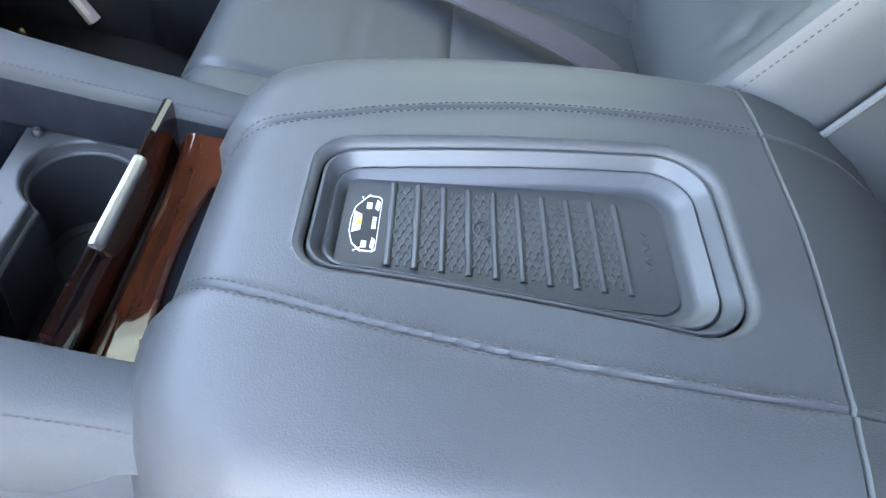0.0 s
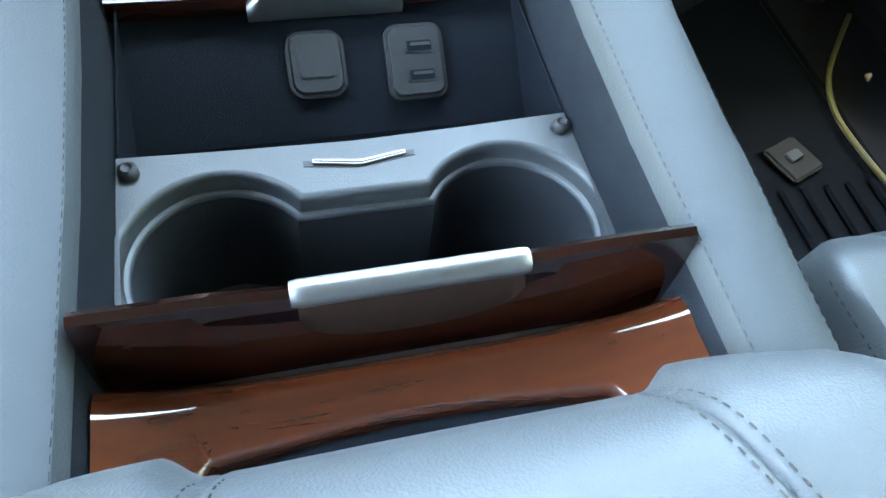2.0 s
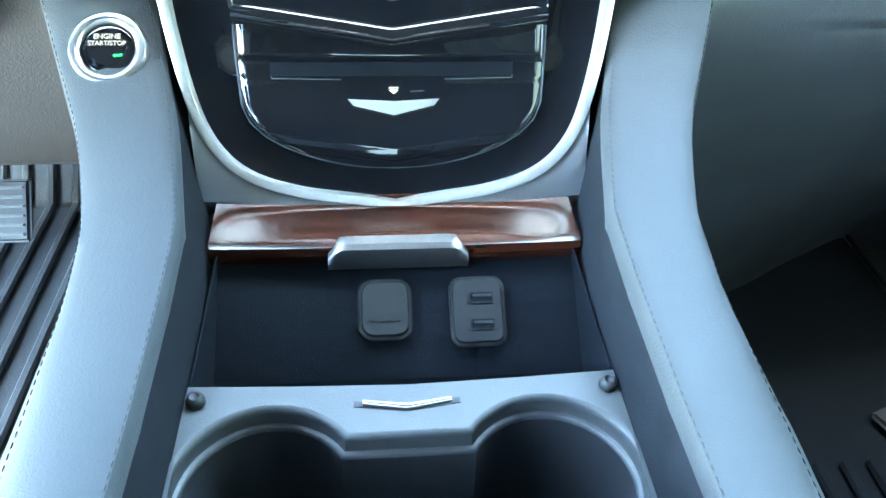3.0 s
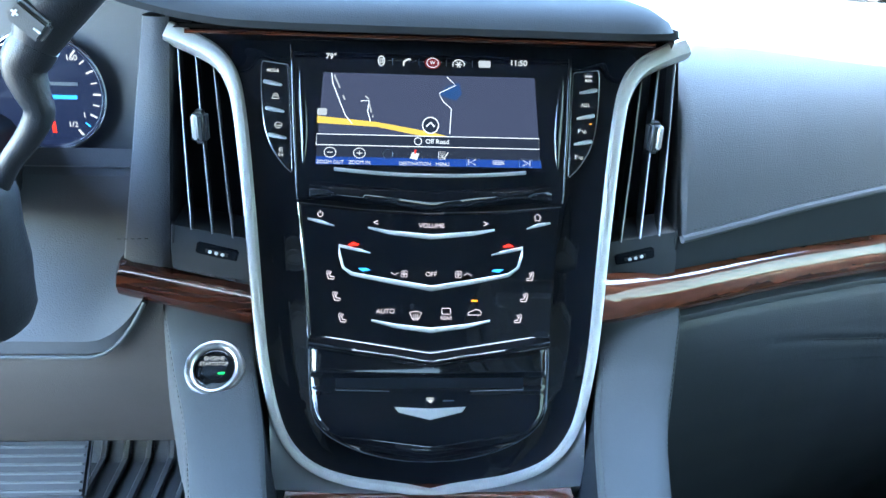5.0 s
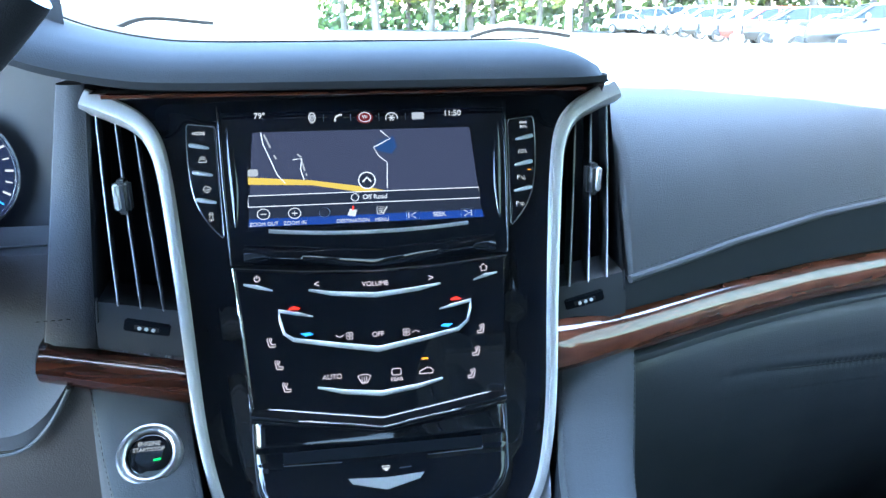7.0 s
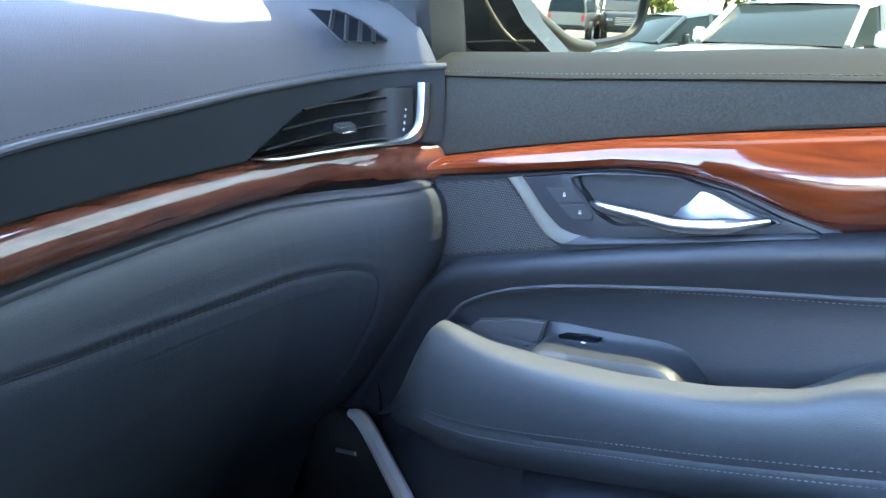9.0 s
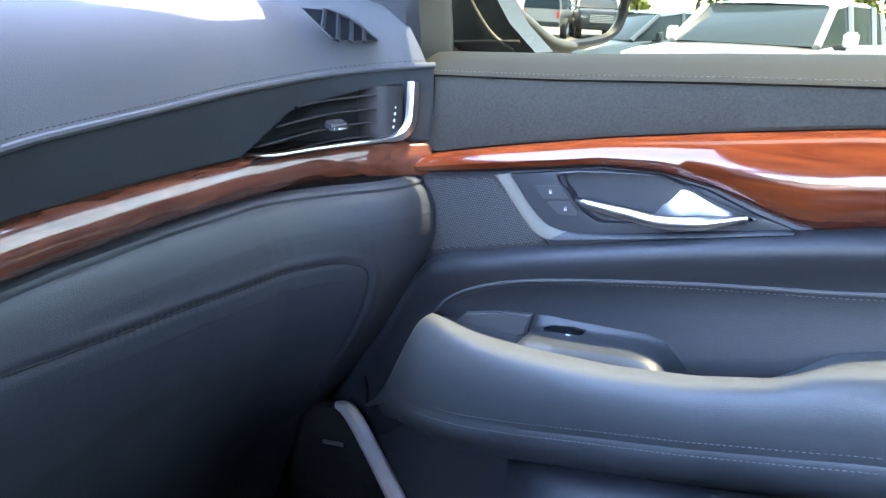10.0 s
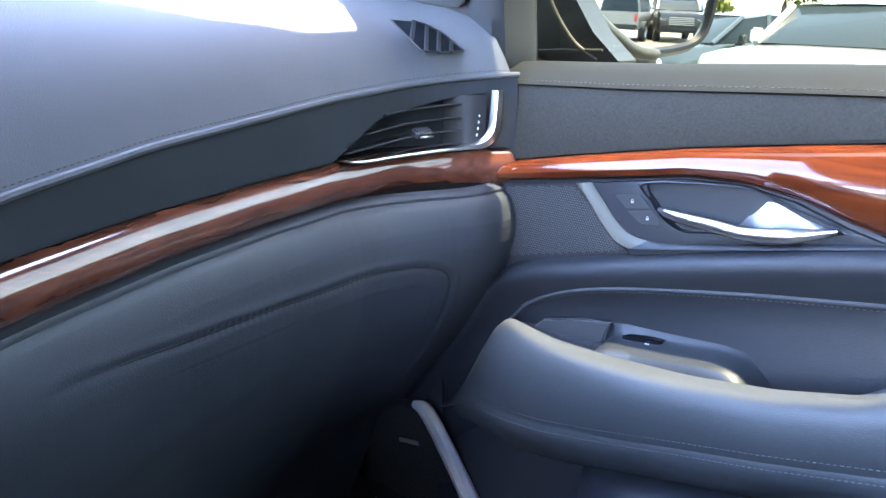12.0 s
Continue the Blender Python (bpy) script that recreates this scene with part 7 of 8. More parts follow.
child("nameplate", box((0.003, 0.034, 0.0055), pose(0.7645, 0.395, 0.146, -12, 0, 0), 0.0008), SILVER, grille, "small plain metal nameplate")
child("edge_strip", tube(curve([(0.762, 0.385, 0.205), (0.760, 0.362, 0.203), (0.758, 0.326, 0.164), (0.757, 0.29, 0.117), (0.756, 0.24, 0.05)], 20), [lerp(i / 19, [0, 0.2, 1], [0.005, 0.010, 0.012]) for i in range(20)], 8, 0.9, (1, 0, 0)), material("brushed_steel", (0.80, 0.77, 0.78), 0.28, 0.55), door, "bright metal strip at the door's edge")
# door frame round the window
rows = []
FR = [(0.308, 0.60), (0.305, 0.64), (0.303, 0.70), (0.287, 0.85), (0.262, 0.93), (0.16, 1.00), (0.06, 1.10), (-0.1, 1.155), (-0.62, 1.17)]
for y, z in [(p.y, p.z) for p in curve([(0, a, b) for a, b in FR], 40)]:
    tx = lerp(z, [0.6, 1.17], [0, -0.10])
    # Unseen upper part, widened only to keep stray sun off the dashboard.
    wide = lerp(z, [0.90, 1.0, 1.17], [0.0, 0.09, 0.09])
    rows.append([Vector((0.805 + tx, y + 0.05 + wide, z + 0.006)), Vector((0.800 + tx, y + 0.03, z + 0.004)), Vector((0.802 + tx, y + 0.008, z)), Vector((0.812 + tx, y - 0.002, z - 0.002)), Vector((0.85 + tx, y - 0.006, z - 0.004)), Vector((0.87 + tx, y - 0.004, z))])
child("window_frame", sheet(rows), BLACK, door, "black window frame")

# tweeter on the pillar's foot
tw = thing("tweeter", "dark triangular tweeter grille on the pillar trim", "speaker", (0.78, 0.37, 0.70))
child("grille", plate([(0.772, 0.431, 0.681), (0.7845, 0.350, 0.678), (0.7845, 0.335, 0.692), (0.774, 0.327, 0.745), (0.766, 0.334, 0.79), (0.758, 0.40, 0.76)], (-1, -0.3, 0), 0.004, 0.0015), DARK, tw, "dark perforated grille")

# ---- shell of the cabin ----
def structure(name, bm, mat, label, category):
    ob = link(name, bm, mat)
    return tagged(ob, label, category, kind="structure")


PILLAR = material("pillar_cloth", (0.036, 0.035, 0.040), 0.9, grain=(900, 0.4))
def glass(name, tint):
    m = bpy.data.materials.new(name)
    m.use_nodes = True
    nt = m.node_tree
    nt.nodes.remove(nt.nodes["Principled BSDF"])
    tr, gl, mx = nt.nodes.new("ShaderNodeBsdfTransparent"), nt.nodes.new("ShaderNodeBsdfGlossy"), nt.nodes.new("ShaderNodeMixShader")
    tr.inputs["Color"].default_value = (*tint, 1)
    gl.inputs["Roughness"].default_value = 0.01
    mx.inputs[0].default_value = 0.035
    nt.links.new(tr.outputs[0], mx.inputs[1])
    nt.links.new(gl.outputs[0], mx.inputs[2])
    nt.links.new(mx.outputs[0], nt.nodes["Material Output"].inputs["Surface"])
    return m


CLEAR = glass("windscreen_glass", (0.88, 0.94, 0.91))
TINTED = glass("tinted_glass", (0.20, 0.205, 0.14))


def pane(name, pts, label, mat):
    bm = bmesh.new()
    bm.faces.new([bm.verts.new(p) for p in pts])
    return structure(name, bm, mat, label, "window")


HEAD_Y, HEAD_Z = 0.262, 1.20
pane("windscreen_1", [(-0.80, 0.86, 0.69), (0.80, 0.86, 0.69), (0.68, HEAD_Y, HEAD_Z), (-0.68, HEAD_Y, HEAD_Z)], "clear raked windscreen", CLEAR)
pane("window_1", [(0.868, 0.33, 0.60), (0.868, -0.62, 0.60), (0.762, -0.62, 1.18), (0.762, 0.12, 1.18), (0.80, 0.27, 0.96)], "tinted front passenger window", TINTED)

bm = sheet([[Vector((x, y, 0.02 + (0.25 * ((y - 0.6) / 0.3) if y > 0.6 else 0))) for x in smooth_ys(-0.85, 0.85, 10)] for y in (-2.6, -1.0, -0.3, 0.3, 0.6, 0.75, 0.9)], thick=0.02)
structure("floor", bm, CARPET, "dark carpeted cabin floor", "floor")
bm = sheet([[Vector((x, y, HEAD_Z + 0.02 * (1 - (x / 0.72) ** 2) - (0.02 if y > 0.25 else 0))) for x in smooth_ys(-0.72, 0.72, 10)] for y in (HEAD_Y, 0.2, 0.0, -0.6, -2.6)], thick=0.03)
structure("ceiling", bm, CLOTH, "dark grey cloth headliner", "ceiling")
bm = sheet([[Vector((x, 0.90, z)) for x in smooth_ys(-0.85, 0.85, 4)] for z in (0.0, 0.4, 0.695)], thick=0.03)
structure("wall_north", bm, CARPET, "dark firewall under the dashboard", "wall")
bm = sheet([[Vector((x, -2.6, z)) for x in smooth_ys(-0.85, 0.85, 4)] for z in (0.0, 0.4, 0.7)], thick=0.03)
structure("wall_south", bm, PLASTIC, "dark rear wall of the cabin", "wall")
for sx, nm in ((1, "wall_east"), (-1, "wall_west")):
    # the driver's door stands open
    bm = sheet([[Vector((sx * 0.905, y, z)) for y in ((0.95, 0.3, -0.6, -2.6) if sx > 0 else (-0.60, -1.2, -2.6))] for z in (0.0, 0.3, 0.605)], thick=0.03 * sx)
    structure(nm, bm, PLASTIC, "outer skin of the cabin side", "wall")
    bm = sheet([[Vector((sx * (0.83 - 0.12 * (z - 0.6) / 0.58), y0 + dy * 0.02, z)) for y0, dy in ((-0.62, 0), (-0.72, 0))] for z in smooth_ys(0.6, 1.2, 4)], thick=0.05)
    structure("pillar_" + nm[5:], bm, CLOTH, "grey pillar trim", "pillar")
    PLAN = [(0.712, 0.655, 1.0), (0.718, 0.62, 0.95), (0.726, 0.56, 0.88), (0.737, 0.50, 0.80), (0.750, 0.455, 0.7), (0.765, 0.415, 0.5), (0.782, 0.365, 0.3), (0.794, 0.335, 0.2), (0.806, 0.322, 0.15), (0.83, 0.322, 0.12), (0.90, 0.335, 0.1)]
    rows = []
    for z in smooth_ys(0.60, 1.22, 16):
        rows.append([Vector((sx * (p.x - 0.20 * max(0, z - 0.80)), p.y - (1.75 * max(0, min(0.10, z - 0.68)) + 1.0 * max(0, z - 0.78)) * p.z, z)) for p in curve(PLAN, 40)])
    structure("pillar_front_" + nm[5:], sheet(rows, thick=0.012), PILLAR, "grey windscreen pillar trim", "pillar")
# Added out of view to stop sun slipping in beside the headliner.
for sx, nm in ((1, "east"), (-1, "west")):
    bm = box((0.10, 2.86, 0.06), Matrix.Translation((sx * 0.715, -1.16, 1.20)), 0.01)
    structure("roof_rail_" + nm, bm, CLOTH, "unseen grey strip closing the roof's side against the sun", "trim")
PRIV = glass("privacy_glass", (0.42, 0.43, 0.43))
for sx, nm in ((1, "east"), (-1, "west")):
    bm = sheet([[Vector((sx * (0.90 - 0.14 * (z - 0.6) / 0.58), y, z)) for y in (-0.70, -1.6, -2.62)] for z in (0.60, 0.9, 1.22)], thick=0.01)
    structure("rear_window_" + nm, bm, PRIV, "lightly tinted glass beside the rear seats", "window")
    bm = sheet([[Vector((sx * x, y, z)) for x, z in ((0.80, 0.0), (0.795, 0.10), (0.785, 0.24), (0.80, 0.42), (0.80, 0.60))] for y in (0.36, 0.40, 0.6, 0.9)], thick=0.01)
    structure("kick_panel_" + nm, bm, CARPET, "black kick panel in the footwell", "trim")
bm = sheet([[Vector((x, -2.62, z)) for x in smooth_ys(-0.9, 0.9, 4)] for z in (0.6, 0.95, 1.24)], thick=0.01)
structure("rear_window_south", bm, PRIV, "lightly tinted glass in the tailgate", "window")
for x0 in (-0.42, 0.42):
    rs = thing("rear_seat", "black leather rear seat", "car seat", (x0, -1.5, 0.05), "rear seats")
    child("cushion", box((0.56, 0.5, 0.18), Matrix.Translation((x0, -1.35, 0.32)), 0.06), LEATHER, rs)
    child("backrest", box((0.56, 0.16, 0.7), pose(x0, -1.68, 0.68, -14, 0, 0), 0.06), LEATHER, rs)
    child("base", box((0.5, 0.5, 0.22), Matrix.Translation((x0, -1.35, 0.14)), 0.02), PLASTIC, rs)
# Hidden blocks added where sun leaked in round the dashboard.
for sx in (-1, 1):
    bm = box((0.115, 0.62, 0.10), Matrix.Translation((sx * 0.858, 0.655, 0.632)), 0.01)
    structure("sun_stop_east" if sx > 0 else "sun_stop_west", bm, PLASTIC, "unseen black block keeping sun out at the dashboard's end", "trim")

structure("sun_stop_north", box((1.72, 0.10, 0.05), Matrix.Translation((0, 0.905, 0.672)), 0.01), PLASTIC, "unseen black strip keeping sun out under the windscreen", "trim")

# ---- seats ----
def seat(x0, flip):
    s = thing("front_seat", "black leather front seat with stitched bolsters", "car seat", (x0, -0.35, 0.05), "front seats")

    def at(u, y, z):
        return Vector((x0 + flip * u, y, z))
    rows = []
    for y in [-0.040, -0.0405, -0.042, -0.0445, -0.048, -0.053, -0.06, -0.07, -0.085] + smooth_ys(-0.10, -0.60, 60):
        f = (-0.040 - y) / 0.56
        nose = max(0.0, 1 - (-0.040 - y) / 0.045)
        half = 0.214 - 0.040 * nose ** 3
        z = 0.367 - 0.035 * f - 0.04 * nose ** 2.5
        row = []
        for k in range(91):
            v = -1 + 2 * k / 90
            u = half * v
            a = abs(u) / 0.222
            bol = 0.032 * max(0, min(1, (a - 0.64) / 0.2)) * min(1, max(0, f * 1.8 - 0.15))
            fall = 0.20 * max(0, (abs(v) - 0.90) / 0.10) ** 2
            groove = 0.006 * math.exp(-((abs(u) - 0.142) / 0.004) ** 2)
            groove += 0.005 * math.exp(-((abs(u) - 0.197) / 0.003) ** 2) * min(1, f * 8)
            if abs(u) < 0.142:
                groove += 0.006 * math.exp(-((y + 0.19) / 0.004) ** 2) + 0.006 * math.exp(-((y + 0.297) / 0.004) ** 2)
            row.append(at(u, y, z + bol - fall - groove))
        rows.append(row)
    rows.insert(0, [Vector((p.x, -0.040, p.z - 0.03)) for p in rows[0]])
    rows.insert(0, [Vector((p.x, -0.05, min(p.z, 0.25))) for p in rows[0]])
    rows.insert(0, [Vector((p.x, -0.08, 0.12)) for p in rows[0]])
    child("cushion", sheet(rows), SEAT, s, "smooth black leather cushion with cross seams")
    for sg in (-1, 1):
        child("stitching", stitches([[at(sg * 0.203, y, 0.367 - 0.035 * (-0.04 - y) / 0.56 + 0.032 * min(1, max(0, (-0.04 - y) / 0.56 * 1.8 - 0.15)) - 0.001) for y in smooth_ys(-0.08, -0.5, 60)]], (0, 0, 1), 0.0035, 0.002, 0.0005), THREAD, s, "row of dark stitches")["kind"] = "stuff"
    rows = []
    for z in smooth_ys(0.30, 1.0, 40):
        f = (z - 0.30) / 0.70
        y = -0.545 - 0.45 * (z - 0.478) if z > 0.4 else -0.51 - 0.25 * (0.4 - z)
        row = []
        for k in range(101):
            v = -1 + 2 * k / 100
            u = 0.256 * v
            a = abs(v)
            rise = max(0, min(1, (a - 0.58) / 0.24))
            bol = 0.080 * rise * rise * (3 - 2 * rise) * (1 - 0.6 * f)
            edge = max(0, (a - 0.88) / 0.12)
            fall = 0.26 * edge ** 2
            groove = 0.010 * math.exp(-((abs(u) - 0.150) / 0.004) ** 2) + 0.004 * math.exp(-((a - 0.905) / 0.008) ** 2)
            if abs(u) < 0.15:
                groove += 0.008 * math.exp(-((z - 0.46 - 0.5 * max(0, abs(u) - 0.05)) / 0.004) ** 2)
            row.append(at(u, y + bol - fall - groove, z))
        rows.append(row)
    back = child("backrest", sheet(rows), SEAT, s, "black leather backrest with raised bolsters")
    for sg in (-1, 1):
        line_pts = []
        side_pts = []
        for z in smooth_ys(0.36, 0.96, 60):
            f = (z - 0.30) / 0.70
            y = -0.545 - 0.45 * (z - 0.478) if z > 0.4 else -0.51 - 0.25 * (0.4 - z)
            line_pts.append(at(sg * 0.2355, y + 0.080 * (1 - 0.6 * f) - 0.004, z))
            side_pts.append(at(sg * 0.2555, y - 0.012, z))
        child("stitching", stitches([line_pts], (0, 1, 0.3), 0.0035, 0.002, 0.0006), THREAD, back, "row of dark stitches")["kind"] = "stuff"
        child("piping", tube(side_pts, 0.0035, 8), SEAT, back, "rolled seam on the bolster's side")
        rows = [[at(sg * u, p.y + d, p.z) for u, d in ((0.2545, -0.004), (0.256, -0.06), (0.25, -0.13), (0.22, -0.15))] for p in side_pts]
        child("side_panel", sheet(rows), SEAT, back, "leather side panel of the backrest")
    child("back_shell", box((0.46, 0.03, 0.6), pose(x0, -0.82, 0.66, -24, 0, 0), 0.01), PLASTIC, s, "black seat back shell")
    child("side_shield", box((0.02, 0.5, 0.2), Matrix.Translation(at(-0.232, -0.36, 0.16)), 0.008), PLASTIC, s, "black plastic side shield")
    return s


seat(0.412, 1)
seat(-0.475, -1)
# belt buckle between seat and console
buckle = thing("seat_belt_buckle", "dark seat belt buckle beside the passenger seat", "buckle", (0.24, -0.40, 0.33))
child("stalk", box((0.012, 0.03, 0.10), pose(0.235, -0.41, 0.34, 20, 0, 0), 0.004), DARK, buckle)
child("head", box((0.022, 0.045, 0.05), pose(0.235, -0.39, 0.40, 20, 0, 0), 0.005), PLASTIC, buckle)

WEB = material("belt_webbing", (0.075, 0.065, 0.075), 0.75, grain=(1600, 0.6))
belt = thing("seat_belt", "dark grey seat belt webbing lying across the seat cushion", "seat belt", (0.47, -0.33, 0.35))
way = curve([(0.395, -0.50, 0.352), (0.425, -0.44, 0.366), (0.455, -0.36, 0.374), (0.492, -0.27, 0.374), (0.53, -0.17, 0.372), (0.58, -0.08, 0.366)], 30)
rows = []
for i, p in enumerate(way):
    q = (way[min(i + 1, 29)] - way[max(i - 1, 0)]).normalized()
    across = Vector((-q.y, q.x, 0)).normalized()
    rows.append([p + across * d + Vector((0, 0, h)) for d, h in ((-0.026, -0.001), (-0.025, 0.0015), (-0.012, 0.003), (0.012, 0.003), (0.025, 0.0015), (0.026, -0.001))])
child("webbing", capped(rows), WEB, belt)
m0 = Matrix.Translation(way[19] + Vector((0, 0, 0.004))) @ pose(0, 0, 0, 0, 0, -22)
child("stitch_patch", box((0.046, 0.012, 0.003), m0, 0.001), THREAD_PALE, belt, "sewn end of the webbing")
child("stop_button", box((0.012, 0.012, 0.004), m0 @ Matrix.Translation((0, -0.04, 0)), 0.002), DARK, belt, "small plastic stop")

# ---- floor mats and pedals ----
def floor_mat(x0, name, x1, lo, hi, rubber=RUBBER):
    m = thing(name, "ribbed black rubber floor mat with raised rim", "floor mat", (x0, 0.35, 0.041), "floor mats")
    rows = [[Vector((x, y, 0.045 + (0.30 * ((y - 0.62) / 0.3) if y > 0.62 else 0))) for x in smooth_ys(x0, x1, 4)] for y in (-0.05, 0.3, 0.62, 0.85)]
    child("base", sheet(rows, thick=0.004), rubber, m)
    n = 15
    for k in range(n):
        x = x0 + (x1 - x0) * (k + 0.5) / n
        child("rib", tube([(x, lo, 0.050), (x, min(hi, 0.5), 0.050)] + ([(x, 0.62, 0.051), (x, hi, 0.271)] if hi > 0.62 else []), 0.006, 6, 0.7), rubber, m)
    rim = [(x0, -0.05, 0.052), (x0, 0.62, 0.052), (x0, 0.84, 0.275), (x1, 0.84, 0.275), (x1, 0.62, 0.052), (x1, -0.05, 0.052), (x0, -0.05, 0.052)]
    child("rim", tube(rim, 0.008 if rubber is RUBBER else 0.003, 8), rubber, m, "raised rim")
    return m


def mat_edge(parent):
    # An olive strip stands in for the streak of sunlight along the mat.
    olive = material("sun_streak_olive", (0.12, 0.11, 0.04), 0.5, grain=(300, 0.2))
    pts = curve([(0.72, 0.42, 0.058), (0.662, 0.358, 0.058), (0.627, 0.313, 0.058), (0.608, 0.265, 0.058), (0.606, 0.218, 0.058), (0.615, 0.15, 0.058), (0.64, 0.08, 0.058)], 30)
    child("piping", tube(pts, 0.0035, 8), olive, parent, "olive yellow strip for the sun streak along the mat")
    child("fastener", box((0.05, 0.05, 0.008), pose(0.523, 0.207, 0.054, 0, 0, 20), 0.003), DARK, parent, "mat fastener")
    child("fastener_tab", box((0.022, 0.014, 0.004), pose(0.522, 0.208, 0.060, 0, 0, 20), 0.002), SATIN, parent, "worn metal tab")


floor_mat(-0.68, "floor_mat", -0.20, 0.12, 0.84)
# Passenger's mat takes near-black felt: the shade of that footwell is in its colour.
mat_edge(floor_mat(0.20, "floor_mat", 0.62, 0.06, 0.17, FELT))
pedal = thing("brake_pedal", "worn metal brake pedal with ribbed face", "pedal", (-0.476, 0.53, 0.06))
PM = pose(-0.476, 0.525, 0.112, 50, 0, 0)
child("pad", box((0.12, 0.075, 0.010), PM, 0.004), GAITER, pedal)
for k in range(6):
    child("rib", box((0.108, 0.004, 0.004), PM @ Matrix.Translation((0, -0.028 + 0.011 * k, 0.006)), 0.001), RUBBER, pedal)
child("arm", tube([(-0.476, 0.54, 0.118), (-0.48, 0.60, 0.18), (-0.49, 0.68, 0.36)], 0.008, 8), DARK, pedal)

# ---- outside ----
GROUND_Z = -0.90
ASPHALT = material("pale_asphalt", (0.10, 0.092, 0.075), 0.9, grain=(40, 0.6), tint=(0.6, 0.25))
bm = sheet([[Vector((x, y, GROUND_Z)) for x in (-900, -60, 0, 60, 900)] for y in (-900, -60, 0, 60, 900)])
structure("ground", bm, ASPHALT, "pale sunlit asphalt of a parking lot", "ground")

TYRE = material("tyre_rubber", (0.02, 0.02, 0.02), 0.85, grain=(60, 0.4))
RIM = material("alloy_rim", (0.45, 0.45, 0.46), 0.35, 0.9)
TINT = material("dark_window_glass", (0.02, 0.028, 0.032), 0.12, spec=0.12)
LAMP = material("lamp_glass", (0.6, 0.6, 0.6), 0.15, coat=0.5)
PAINT = {}


def paint(name, color, rough=0.3):
    if name not in PAINT:
        PAINT[name] = material(name, color, rough, coat=0.8, tint=(1.5, 0.04))
    return PAINT[name]


SHAPES = {  # length stations from the nose: (distance, sill, belt, roof or 0, half width)
    "pickup": [(0.0, 0.55, 1.05, 0, 0.86), (0.12, 0.42, 1.20, 0, 0.96), (0.6, 0.40, 1.25, 0, 1.0), (1.40, 0.40, 1.30, 0, 1.0), (2.05, 0.40, 1.33, 1.80, 1.0), (2.6, 0.40, 1.34, 1.86, 1.0), (3.6, 0.40, 1.34, 1.86, 1.0), (4.05, 0.40, 1.34, 1.78, 1.0), (4.15, 0.42, 1.34, 0, 1.0), (5.6, 0.45, 1.34, 0, 1.0), (5.75, 0.55, 1.30, 0, 0.95)],
    "suv": [(0.0, 0.50, 0.90, 0, 0.80), (0.15, 0.38, 1.02, 0, 0.92), (0.6, 0.36, 1.08, 0, 0.96), (1.20, 0.36, 1.14, 0, 0.96), (1.95, 0.36, 1.18, 1.68, 0.96), (2.6, 0.36, 1.19, 1.76, 0.96), (3.9, 0.36, 1.20, 1.74, 0.96), (4.5, 0.38, 1.20, 1.62, 0.95), (4.7, 0.40, 1.18, 0, 0.93), (4.8, 0.5, 1.0, 0, 0.88)],
    "sedan": [(0.0, 0.45, 0.70, 0, 0.78), (0.2, 0.30, 0.82, 0, 0.90), (0.9, 0.28, 0.90, 0, 0.92), (1.35, 0.28, 0.95, 0, 0.92), (2.1, 0.28, 0.97, 1.40, 0.92), (2.7, 0.28, 0.98, 1.46, 0.92), (3.4, 0.28, 0.99, 1.40, 0.92), (4.1, 0.30, 1.0, 0, 0.91), (4.7, 0.34, 0.98, 0, 0.88), (4.8, 0.45, 0.90, 0, 0.84)],
    "jeep": [(0.0, 0.55, 1.05, 0, 0.72), (0.1, 0.5, 1.14, 0, 0.80), (1.3, 0.48, 1.18, 0, 0.84), (1.45, 0.48, 1.2, 1.70, 0.84), (1.6, 0.48, 1.2, 1.86, 0.84), (3.9, 0.48, 1.2, 1.86, 0.84), (4.1, 0.5, 1.2, 1.80, 0.84), (4.2, 0.55, 1.18, 0, 0.82)],
}


